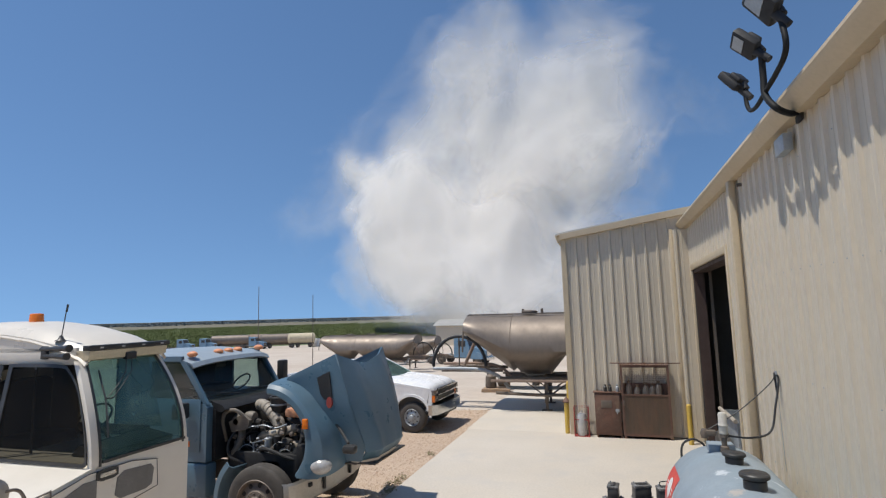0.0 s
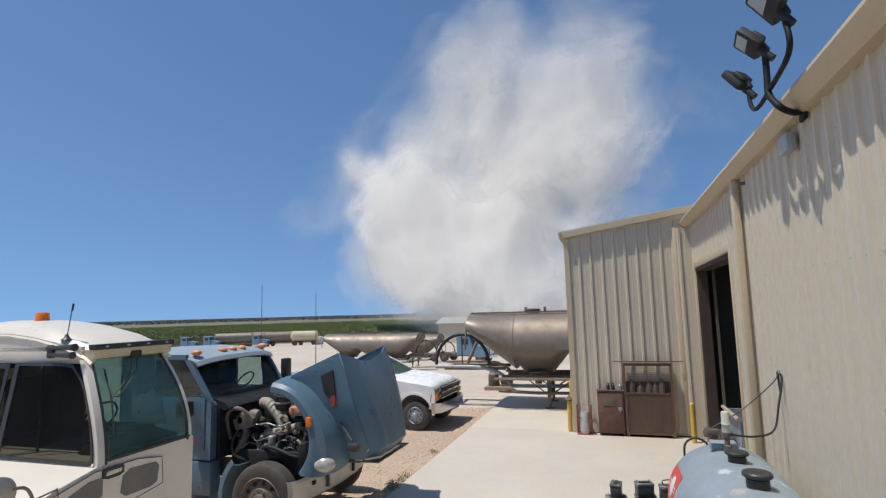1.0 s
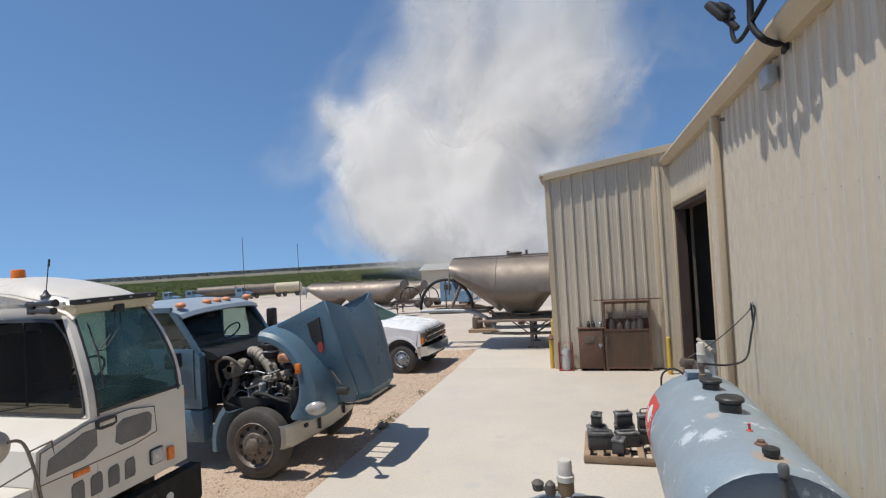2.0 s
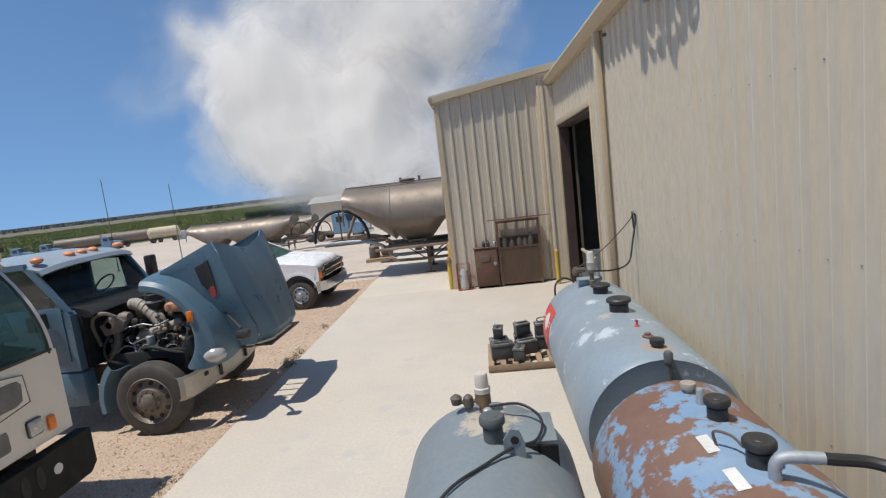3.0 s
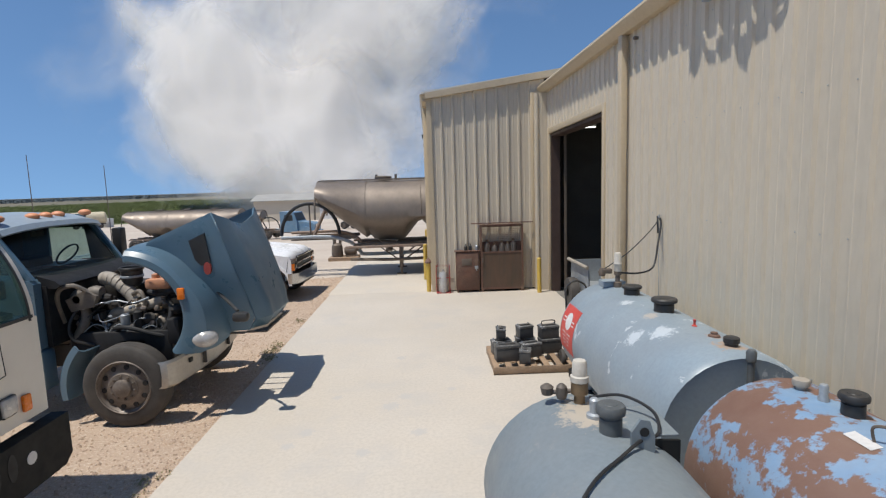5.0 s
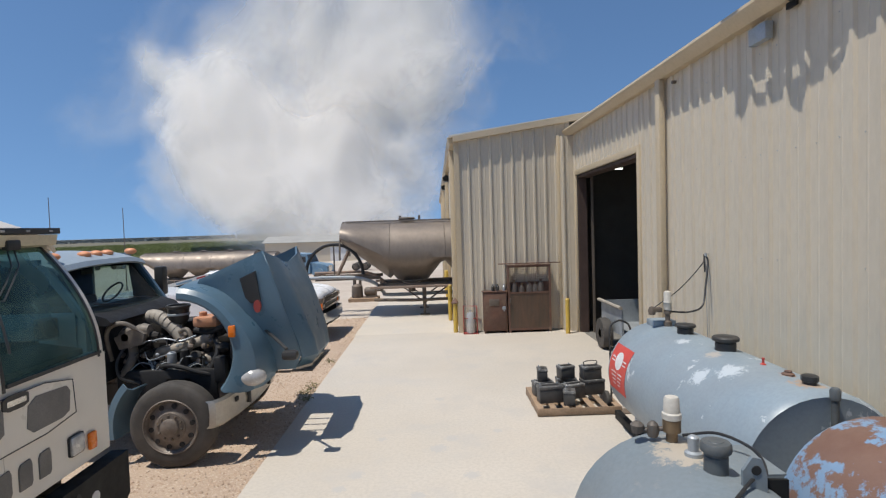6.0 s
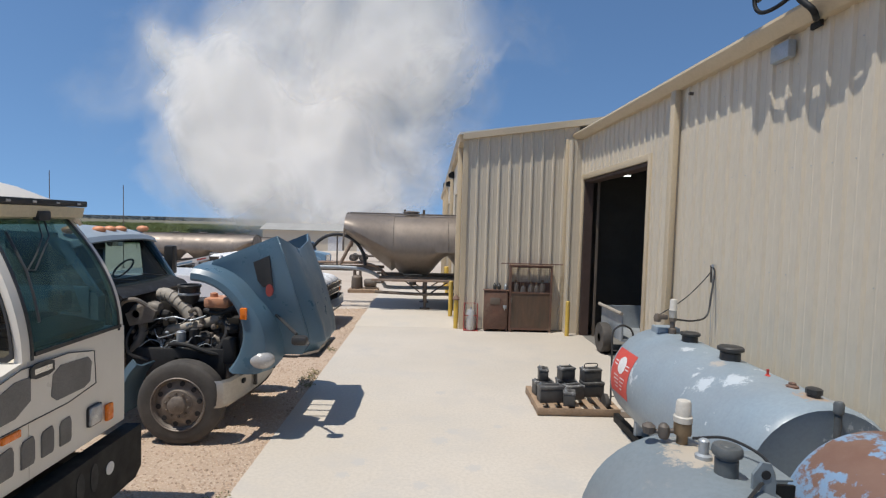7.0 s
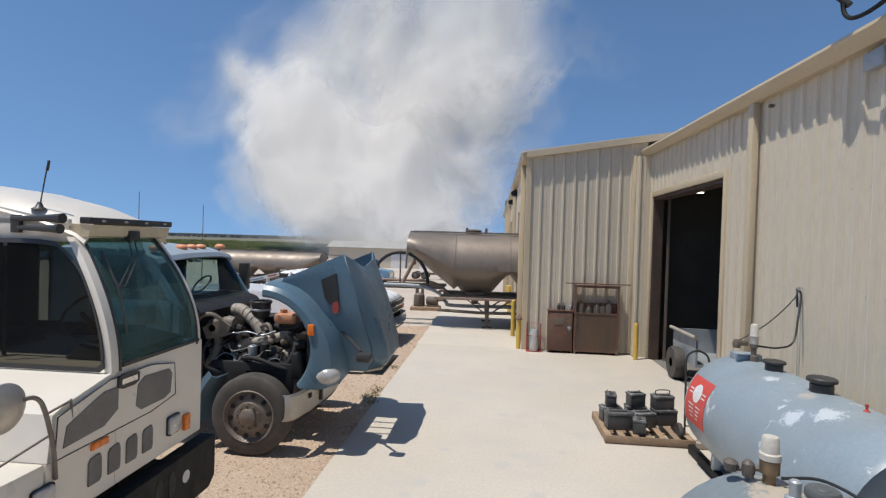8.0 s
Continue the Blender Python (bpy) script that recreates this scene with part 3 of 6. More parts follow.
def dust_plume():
    """Billowing sheets of dust one behind the other, each in relief; leaned back so the high sun brightens them, and
    scaled up with distance to keep their outline.
    """
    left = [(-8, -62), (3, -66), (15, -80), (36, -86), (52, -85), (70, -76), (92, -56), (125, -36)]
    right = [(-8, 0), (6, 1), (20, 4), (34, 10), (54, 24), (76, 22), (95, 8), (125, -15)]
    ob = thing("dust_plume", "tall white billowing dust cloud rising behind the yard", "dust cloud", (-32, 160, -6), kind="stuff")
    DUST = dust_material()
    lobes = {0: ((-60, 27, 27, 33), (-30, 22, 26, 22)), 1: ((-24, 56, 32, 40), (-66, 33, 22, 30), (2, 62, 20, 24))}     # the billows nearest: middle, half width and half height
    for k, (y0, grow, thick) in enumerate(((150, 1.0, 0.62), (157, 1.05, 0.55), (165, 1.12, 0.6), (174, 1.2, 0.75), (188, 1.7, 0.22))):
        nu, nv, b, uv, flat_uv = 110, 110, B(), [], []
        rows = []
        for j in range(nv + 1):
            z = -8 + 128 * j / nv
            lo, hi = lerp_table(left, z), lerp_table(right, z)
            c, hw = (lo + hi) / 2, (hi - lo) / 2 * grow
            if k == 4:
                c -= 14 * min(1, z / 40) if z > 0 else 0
            # grows with height: tilts the sheet to catch more sun
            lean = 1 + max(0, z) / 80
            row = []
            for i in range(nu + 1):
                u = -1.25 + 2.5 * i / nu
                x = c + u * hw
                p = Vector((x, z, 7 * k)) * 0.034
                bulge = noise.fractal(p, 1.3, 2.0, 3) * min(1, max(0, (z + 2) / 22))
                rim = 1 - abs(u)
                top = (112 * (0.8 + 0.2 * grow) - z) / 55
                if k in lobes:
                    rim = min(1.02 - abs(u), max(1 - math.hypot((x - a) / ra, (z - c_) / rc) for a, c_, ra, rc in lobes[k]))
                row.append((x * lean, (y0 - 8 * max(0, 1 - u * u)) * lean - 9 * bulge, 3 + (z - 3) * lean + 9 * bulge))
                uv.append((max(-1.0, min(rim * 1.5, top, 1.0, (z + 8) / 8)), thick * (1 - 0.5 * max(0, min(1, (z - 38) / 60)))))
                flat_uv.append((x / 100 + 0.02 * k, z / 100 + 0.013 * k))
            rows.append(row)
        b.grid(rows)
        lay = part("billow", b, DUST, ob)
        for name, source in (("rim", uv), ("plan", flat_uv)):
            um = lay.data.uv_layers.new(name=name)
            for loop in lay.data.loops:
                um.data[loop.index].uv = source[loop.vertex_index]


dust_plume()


# ---- fuel tanks ----
def tank_shell(x, z, r, y0, y1, dish=0.12, n=40):
    """A lying tank along y with dished ends and a rolled rim at each end."""
    rings = [(0.001, y0 - dish), (r * 0.45, y0 - dish * 0.8), (r * 0.8, y0 - dish * 0.35), (r * 0.95, y0 - 0.02), (r, y0 + 0.03)]
    rings += [(r, y0 + 0.03 + (y1 - y0 - 0.06) * k / 6) for k in range(1, 6)]
    rings += [(r, y1 - 0.03), (r * 0.95, y1 + 0.02), (r * 0.8, y1 + dish * 0.35), (r * 0.45, y1 + dish * 0.8), (0.001, y1 + dish)]
    return B().lathe(rings, (x, 0, z), "y", n)


def vent_cap(tank, x, y, z, r=0.10, h=0.15, m=BLACK):
    p = part("vent_cap", B().lathe([(r * 0.95, -0.03), (r * 0.95, h * 0.55), (r * 0.85, h * 0.58), (r * 0.85, h * 0.66), (r * 1.2, h * 0.70), (r * 1.24, h * 0.76), (r * 1.22, h * 0.90), (r * 1.1, h * 0.97), (r * 0.6, h * 0.98), (r * 0.55, h)], (x, y, z), "z", 20), m, tank, "dark round vent cap")
    return p


def big_tank():
    x, z, r, y0, y1 = 1.215, 0.81, 0.66, 4.55, 7.62
    t = thing("fuel_tank", "blue-grey steel fuel tank with flaking white patches on a skid", "fuel tank", (x, 6, 0), group="tanks beside the shop wall")
    part("shell", tank_shell(x, z, r, y0, y1, 0.015), GREYTANK, t)
    for xx in (x - 0.38, x + 0.38):
        part("skid_rail", B().box(xx - 0.04, xx + 0.04, y0 - 0.1, y1 + 0.45, 0, 0.12, 0.006), BUMPER, t)
    for yy in (y0 + 0.35, y0 + 1.5, y1 - 0.35):
        part("saddle", B().box(x - 0.42, x + 0.42, yy - 0.04, yy + 0.04, 0.10, 0.42, 0.006), GREYTANK, t)
    zt = z + r
    vent_cap(t, x + 0.01, 6.80, zt - 0.01, 0.095, 0.12)
    vent_cap(t, x + 0.02, 5.95, zt - 0.01, 0.105, 0.15)
    part("valve", B().lathe([(0.028, -0.02), (0.024, 0.015), (0.012, 0.02), (0.010, 0.05), (0.013, 0.055), (0.013, 0.07)], (x + 0.04, 5.36, zt - 0.01), "z", 10), RED, t, "small red pressure valve")
    part("plug", B().lathe([(0.05, -0.03), (0.05, 0.02), (0.03, 0.03), (0.03, 0.045)], (x + 0.04, 5.02, zt - 0.01), "z", 8), RUST, t, "rusted plug")
    part("plug", B().lathe([(0.05, -0.03), (0.05, 0.03), (0.062, 0.035), (0.062, 0.075), (0.04, 0.085)], (x + 0.04, 4.76, zt - 0.01), "z", 10), BLACK, t)
    part("fill_box", B().box(x - 0.16, x + 0.12, 7.28, 7.52, zt - 0.06, zt + 0.06, 0.01), GREYTANK, t)
    part("sight_pipe", B().lathe([(0.026, 0.0), (0.026, 0.70), (0.036, 0.71), (0.038, 0.78), (0.026, 0.80)], (x + 0.04, y0 - 0.06, 0.72), "z", 12), SLATE, t, "grey standpipe on the tank's end")
    v = part("fuel_filter", B().lathe([(0.04, 0.20), (0.048, 0.21), (0.048, 0.29), (0.054, 0.30), (0.046, 0.32), (0.046, 0.42), (0.036, 0.44), (0.02, 0.445)], (x, 7.25, zt), "z", 18), FILTER, t, "off-white spin-on fuel filter")
    part("riser", B().lathe([(0.05, -0.04), (0.05, 0.06), (0.03, 0.07), (0.03, 0.15), (0.045, 0.16), (0.045, 0.199)], (x, 7.25, zt), "z", 14), STEELDARK, v)
    part("fitting", B().box(x - 0.2, x - 0.08, 7.21, 7.29, zt + 0.18, zt + 0.24, 0.01).lathe([(0.04, 0), (0.05, 0.05), (0.03, 0.1)], (x - 0.2, 7.25, zt + 0.15), "z", 10), STEELDARK, v)
    # red label with a round mark and bars of writing, wrapped on the shell
    def wrap(a0, a1, ya, yb, up):
        return [[(x + (r + up) * math.cos(a0 + (a1 - a0) * i / 10), y, z + (r + up) * math.sin(a0 + (a1 - a0) * i / 10)) for i in range(11)] for y in (ya, yb)]
    lab = part("label", B().grid(wrap(radians(143), radians(194), 6.98, 7.55, 0.003)), RED, t, "red warning label with a white round mark", 0.002)
    ang = radians(160)
    disc = [(0, 0)] + [(0.115 * math.cos(k * math.pi / 12), 0.115 * math.sin(k * math.pi / 12)) for k in range(24)]
    pts = [(x + (r + 0.007) * math.cos(ang + v_ / r), 7.26 + u_, z + (r + 0.007) * math.sin(ang + v_ / r)) for u_, v_ in disc]
    part("round_mark", B().add(pts, [(0, k, k % 24 + 1) for k in range(1, 25)]), LABELWHITE, lab)
    for da in (0.035, -0.035):
        part("bar", B().grid(wrap(ang + da - 0.012, ang + da + 0.012, 7.03, 7.13, 0.007)), LABELWHITE, lab)
        part("bar", B().grid(wrap(ang + da - 0.012, ang + da + 0.012, 7.39, 7.49, 0.007)), LABELWHITE, lab)
    for k in range(4):
        a = radians(173 + 4 * k)
        part("bar", B().grid(wrap(a, a + 0.02, 7.08 + 0.02 * k, 7.22, 0.007)), LABELWHITE, lab)
        part("bar", B().grid(wrap(a, a + 0.02, 7.28, 7.44 - 0.02 * k, 0.007)), LABELWHITE, lab)
    # cable and hose from the filter to the wall
    solo("hose", B().tube(arc([(x + 0.04, 7.25, zt + 0.18), (x + 0.30, 7.3, zt + 0.16), (x + 0.52, 7.4, zt + 0.22), (x + 0.62, 7.5, zt + 0.5), (x + 0.70, 7.6, zt + 0.78), (WX - 0.05, 7.64, 2.30), (WX - 0.045, 7.64, 2.1)]), 0.012, 8), HOSE, "black fuel hose looped up to the shop wall", "hose", (x, 7.3, zt))
    solo("cable", B().tube(arc([(x - 0.2, 7.25, zt + 0.22), (x + 0.2, 7.35, zt + 0.45), (x + 0.6, 7.55, zt + 0.75), (WX - 0.05, 7.66, 2.33)]), 0.007, 6), HOSE, "thin black cable from the filter to the wall", "cable", (x, 7.3, zt))
    solo("cable", B().tube([(WX - 0.042, 7.62, 2.33), (WX - 0.038, 7.62, 1.7), (WX - 0.038, 7.6, 1.2)], 0.0035, 6).box(WX - 0.05, WX - 0.035, 7.60, 7.64, 2.31, 2.35), GALV, "thin cable hanging down the shop wall", "cable", (WX, 7.62, 1.2))


big_tank()


def rust_tank():
    x, z, r, y0, y1 = 1.14, 0.86, 0.62, 1.4, 4.05
    t = thing("fuel_tank", "blue fuel tank with large peeling patches of brown rust", "fuel tank", (x, 2.7, 0), group="tanks beside the shop wall")
    part("shell", tank_shell(x, z, r, y0, y1, 0.06), RUSTTANK, t)
    for xx in (x - 0.38, x + 0.38):
        part("skid_rail", B().box(xx - 0.04, xx + 0.04, y0, y1 + 0.2, 0, 0.12, 0.006), BUMPER, t)
    for yy in (y0 + 0.35, y1 - 0.35):
        part("saddle", B().box(x - 0.42, x + 0.42, yy - 0.04, yy + 0.04, 0.10, 0.42, 0.006), BUMPER, t)
    zt = z + r
    vent_cap(t, x + 0.05, 3.44, zt - 0.01, 0.062, 0.14)
    vent_cap(t, x + 0.04, 2.93, zt - 0.01, 0.066, 0.15)
    part("plug", B().lathe([(0.03, -0.03), (0.03, 0.03), (0.048, 0.035), (0.052, 0.06), (0.048, 0.075), (0.02, 0.08)], (x + 0.02, 3.82, zt - 0.01), "z", 12), PALEDUCT, t, "weathered pale round cap")
    part("plug", B().lathe([(0.03, -0.03), (0.03, 0.03), (0.024, 0.04), (0.026, 0.10), (0.02, 0.11)], (x + 0.03, 3.64, zt - 0.01), "z", 12), GALV, t)
    part("elbow", B().tube(arc([(x + 0.05, 2.80, zt - 0.03), (x + 0.05, 2.80, zt + 0.07), (x + 0.10, 2.79, zt + 0.11), (x + 0.25, 2.76, zt + 0.11)]), 0.03, 12), GALV, t, "grey pipe elbow")
    part("handle", B().tube(arc([(x - 0.08, 3.14, zt - 0.02), (x - 0.1, 3.13, zt + 0.08), (x - 0.04, 3.06, zt + 0.09), (x, 3.0, zt + 0.05)]), 0.008, 6), STEELDARK, t)
    for y in (3.20, 2.86):
        part("sticker", B().grid([[(x + (r + 0.003) * math.cos(a), yy, z + (r + 0.003) * math.sin(a)) for a in (radians(98), radians(101), radians(104))] for yy in (y - 0.12, y + 0.06)]), LABELWHITE, t, "faded white sticker")
    solo("hose", B().tube(arc([(x + 0.25, 2.76, zt + 0.11), (x + 0.5, 2.70, zt + 0.08), (WX - 0.1, 2.3, zt + 0.05), (WX - 0.08, 1.7, 1.2)]), 0.03, 10), HOSE, "black hose from the rusty tank to the wall", "hose", (x, 2.6, zt))


rust_tank()


def small_drum():
    x, z, r, y0, y1 = -0.22, 0.775, 0.625, 2.0, 4.12
    t = thing("small_tank", "dull grey steel tank with domed end and brass fittings", "fuel tank", (x, 3.0, 0), group="tanks beside the shop wall")
    part("shell", tank_shell(x, z, r, y0, y1, 0.15), DRUM, t)
    for yy in (y0 + 0.3, y1 - 0.3):
        part("saddle", B().box(x - 0.36, x + 0.36, yy - 0.05, yy + 0.05, 0.0, 0.5, 0.006), DRUM, t)
    zt = z + r
    v = part("fuel_filter", B().lathe([(0.050, 0.20), (0.060, 0.205), (0.060, 0.24), (0.050, 0.248), (0.047, 0.33), (0.040, 0.345), (0.015, 0.348)], (x, 3.94, zt - 0.06), "z", 18), FILTER, t, "off-white spin-on fuel filter")
    part("pipe", B().lathe([(0.06, -0.05), (0.06, 0.032), (0.036, 0.042), (0.036, 0.115), (0.056, 0.122), (0.056, 0.2)], (x, 3.94, zt - 0.06), "z", 14), BRASS, v, "rusty brown riser")
    part("fitting", B().lathe([(0.03, 0), (0.04, 0.03), (0.035, 0.08), (0.015, 0.1)], (x - 0.11, 3.97, zt + 0.02), "z", 10).lathe([(0.035, 0), (0.045, 0.05), (0.02, 0.07)], (x - 0.2, 4.0, zt + 0.04), "z", 10).cyl((x - 0.2, 4.0, zt + 0.05), (x, 3.95, zt + 0.08), 0.015), STEELDARK, v)
    part("plug", B().lathe([(0.05, -0.03), (0.05, 0.03), (0.03, 0.04), (0.032, 0.12), (0.02, 0.13)], (x + 0.03, 3.72, zt - 0.01), "z", 12), GALV, t)
    vent_cap(t, x + 0.06, 3.52, zt - 0.02, 0.068, 0.19, SLATE)
    part("bracket", B().prism([(x + 0.24, zt - 0.10), (x + 0.46, zt - 0.22), (x + 0.46, zt - 0.06), (x + 0.24, zt - 0.05)], "y", 3.50, 3.52), BUMPER, t)
    part("lifting_eye", B().prism([(x + 0.12, zt - 0.05), (x + 0.25, zt - 0.08), (x + 0.25, zt + 0.04), (x + 0.22, zt + 0.13), (x + 0.17, zt + 0.14), (x + 0.12, zt + 0.07)], "y", 3.36, 3.38), DRUM, t)
    # near-black disc through the plate stands in for the shaded hole
    part("eye_hole", B().lathe([(0.026, 3.355), (0.026, 3.385)], (x + 0.19, 0, zt + 0.07), "y", 14), DASH, t)
    part("nameplate", B().box(x + 0.08, x + 0.46, 3.52, 3.92, zt - 0.045, zt - 0.033, 0.003), DRUM, t)
    solo("hose", B().tube(arc([(x + 0.05, 3.9, zt + 0.05), (x + 0.25, 3.86, zt + 0.07), (x + 0.38, 3.7, zt + 0.03), (x + 0.33, 3.5, zt - 0.01), (x + 0.17, 3.36, zt + 0.02), (x + 0.0, 3.2, zt + 0.015), (x - 0.2, 3.02, zt - 0.01), (x - 0.4, 2.8, zt - 0.13)]), 0.010, 8), HOSE, "black hose lying over the grey tank", "hose", (x, 3.4, zt))


small_drum()


# ---- pallet of batteries ----
def pallet():
    p = thing("pallet", "weathered wooden pallet on the concrete", "pallet", (0.32, 8.8, 0))
    x0, y0, w, d = -0.28, 8.22, 1.22, 1.05
    for xx in (x0, x0 + w / 2 - 0.02, x0 + w - 0.04):
        part("stringer", B().box(xx, xx + 0.04, y0, y0 + d, 0.018, 0.105, 0.003), WOOD, p)
    for k in range(3):
        yy = y0 + k * (d - 0.09) / 2
        part("bottom_board", B().box(x0, x0 + w, yy, yy + 0.09, 0.0, 0.017, 0.002), WOOD, p)
    for k in range(7):
        xx = x0 + 0.0 + k * (w - 0.09) / 6
        part("board", B().box(xx, xx + 0.09, y0, y0 + d, 0.106, 0.123, 0.002), WOOD, p)
    part("front_board", B().box(x0 - 0.005, x0 + w + 0.005, y0 - 0.02, y0 - 0.002, 0.02, 0.12, 0.003), WOOD, p)


def battery(x, y, z, turn, w=0.33, d=0.18, h=0.21, handle=False):
    b = thing("battery", "dusty black lead-acid vehicle battery on a pallet", "battery", (0, 0, 0), group="batteries on the pallet")
    c = part("case", B().box(-w / 2, w / 2, -d / 2, d / 2, 0, h * 0.82, 0.008), BATTERY, b)
    part("lid", B().box(-w / 2 - 0.006, w / 2 + 0.006, -d / 2 - 0.006, d / 2 + 0.006, h * 0.82, h, 0.008), BATTOP, b, "dusty grey lid, paled for its sheen")
    for s in (-1, 1):
        part("terminal", B().lathe([(0.012, 0), (0.010, 0.022)], (s * w * 0.38, d * 0.3, h), "z", 8), GALV, b)
    part("vent_strip", B().box(-w * 0.36, w * 0.36, -0.03, 0.02, h, h + 0.014, 0.003), BATTERY, b)
    if handle:
        part("handle", B().tube(arc([(-0.1, 0, h), (-0.1, 0, h + 0.07), (0.1, 0, h + 0.07), (0.1, 0, h)], 5), 0.008, 6), BLACK, b)
    b.matrix_world = pose(x, y, z, 0, 0, turn)


pallet()
for row in ((-0.04, 8.52, 0.124, 6, 0.36, 0.19, 0.25), (-0.08, 8.86, 0.124, 10, 0.30, 0.18, 0.22), (0.35, 8.66, 0.124, 20, 0.31, 0.18, 0.22), (0.33, 9.02, 0.124, 2, 0.30, 0.18, 0.21),
            (0.22, 8.38, 0.124, 78, 0.20, 0.17, 0.21), (0.70, 8.84, 0.124, 8, 0.34, 0.19, 0.23), (-0.08, 8.88, 0.346, 84, 0.22, 0.15, 0.19), (0.32, 8.99, 0.336, 16, 0.24, 0.17, 0.2), (0.68, 8.86, 0.356, 10, 0.30, 0.17, 0.2, True)):
    battery(*row)


# ---- cabinets, bollards, wall lamps ----
def cabinets():
    y, row = 14.3, []
    c = thing("cylinder_cage", "rust-brown steel cage holding gas cylinders against the wall", "storage cage", (0.75, y, 0))
    row.append(c)
    part("frame", B().box(0.20, 0.25, y, y + 0.04, 0.06, 1.75).box(1.27, 1.32, y, y + 0.04, 0.06, 1.75).box(0.25, 1.27, y, y + 0.04, 1.70, 1.75).box(0.25, 1.27, y, y + 0.04, 0.06, 0.11).box(0.25, 1.27, y, y + 0.03, 1.02, 1.06), CABRUST, c)
    part("lower_panel", B().box(0.25, 1.27, y + 0.01, y + 0.02, 0.11, 1.02), WIREMESH, c)
    part("back_panel", B().box(0.20, 1.32, y + 0.20, y + 0.21, 0.06, 1.30), CABRUST, c)
    part("side_panel", B().box(0.20, 0.21, y + 0.04, y + 0.20, 0.06, 1.75), CABRUST, c)
    part("side_panel", B().box(1.31, 1.32, y + 0.04, y + 0.20, 0.06, 1.75), CABRUST, c)
    part("roof_sheet", B().box(0.19, 1.33, y - 0.01, y + 0.21, 1.752, 1.765), CABRUST, c)
    part("floor_sheet", B().box(0.20, 1.32, y + 0.04, y + 0.20, 0.05, 0.06), CABRUST, c)
    for xx in (0.24, 1.28):
        part("foot", B().box(xx - 0.03, xx + 0.03, y, y + 0.2, 0, 0.06), CABRUST, c)
    wire = B()
    for k in range(20):
        wire.box(0.275 + 0.05 * k, 0.2785 + 0.05 * k, y + 0.006, y + 0.010, 1.06, 1.70)
    for k in range(12):
        wire.box(0.25, 1.27, y + 0.011, y + 0.014, 1.09 + 0.05 * k, 1.0935 + 0.05 * k)
    tagged(part("wire_mesh", wire, CABRUST, c, "rusty wire mesh front"), kind="stuff")
    part("door_latch", B().box(0.235, 0.27, y - 0.03, y - 0.002, 0.78, 0.90, 0.006), STEELDARK, c)
    part("top_bar", B().cyl((-0.03, y + 0.06, 1.80), (1.60, y + 0.08, 1.80), 0.014, n=8), CABRUST, c)
    for k, (xx, h) in enumerate(((0.38, 1.36), (0.58, 1.28), (0.78, 1.33), (0.93, 1.31), (1.08, 1.37))):
        g = thing("gas_cylinder", "dusty grey gas cylinder standing in the cage", "gas cylinder", (xx, y + 0.12, 0.06), group="gas cylinders in the cage")
        row.append(g)
        part("body", B().lathe([(0.07, 0.06), (0.072, 0.1), (0.085, h - 0.2), (0.07, h - 0.12), (0.03, h - 0.06)], (xx, y + 0.12, 0), "z", 16), CYLGREY, g)
        part("valve", B().lathe([(0.02, h - 0.08), (0.02, h - 0.04), (0.035, h - 0.035), (0.035, h), (0.01, h + 0.005)], (xx, y + 0.12, 0), "z", 10), BRASS, g)
    c = thing("steel_cabinet", "low rust-brown steel cabinet with a hasp", "cabinet", (-0.13, y, 0))
    row.append(c)
    part("body", B().box(-0.45, 0.17, y, y + 0.21, 0.06, 1.08, 0.006), CABRUST, c)
    for xx in (-0.43, 0.13):
        part("foot", B().box(xx, xx + 0.04, y + 0.01, y + 0.2, 0, 0.06), CABRUST, c)
    d = part("door", B().box(-0.42, 0.14, y - 0.018, y - 0.003, 0.10, 1.04, 0.004), CABRUST, c)
    part("hasp", B().box(0.04, 0.13, y - 0.04, y - 0.02, 0.62, 0.70, 0.004).cyl((0.08, y - 0.05, 0.58), (0.08, y - 0.05, 0.66), 0.012), GALV, d)
    part("hole_plate", B().box(-0.30, -0.04, y - 0.026, y - 0.02, 0.72, 0.90, 0.003), STEELDARK, d)
    part("top_sheet", B().box(-0.48, 0.19, y - 0.03, y + 0.21, 1.084, 1.10, 0.003), CABRUST, c)
    for k, xx in enumerate((-0.18, -0.06, 0.11)):
        row.append(solo("bottle", B().lathe([(0.04, 0), (0.042, 0.02), (0.042, 0.11), (0.02, 0.14), (0.022, 0.17)], (xx, y + 0.1, 1.10), "z", 12), BLACK if k < 2 else GALV, "small bottle standing on the steel cabinet", "bottle", (xx, y + 0.1, 1.10), group="bottles on the cabinet"))
    e = thing("cylinder_rack", "small red wire rack with a white cylinder by the wall", "rack", (-0.78, 14.4, 0))
    row.append(e)
    part("rack", B().box(-0.98, -0.60, 14.28, 14.50, 0.0, 0.02).tube([(-0.97, 14.3, 0.02), (-0.97, 14.3, 0.72), (-0.62, 14.3, 0.72), (-0.62, 14.3, 0.02)], 0.01, 6).tube([(-0.97, 14.48, 0.02), (-0.97, 14.48, 0.72), (-0.62, 14.48, 0.72), (-0.62, 14.48, 0.02)], 0.01, 6).box(-0.98, -0.60, 14.29, 14.31, 0.40, 0.42), DULLRED, e)
    row.append(solo("refrigerant_bottle", B().lathe([(0.11, 0.02), (0.12, 0.05), (0.12, 0.48), (0.09, 0.55), (0.03, 0.57), (0.03, 0.62)], (-0.79, 14.39, 0), "z", 16), CLEAR, "grey gas bottle in a red rack", "gas bottle", (-0.79, 14.39, 0.02)))
    for ob in row:
        ob.location.x -= 0.06


cabinets()


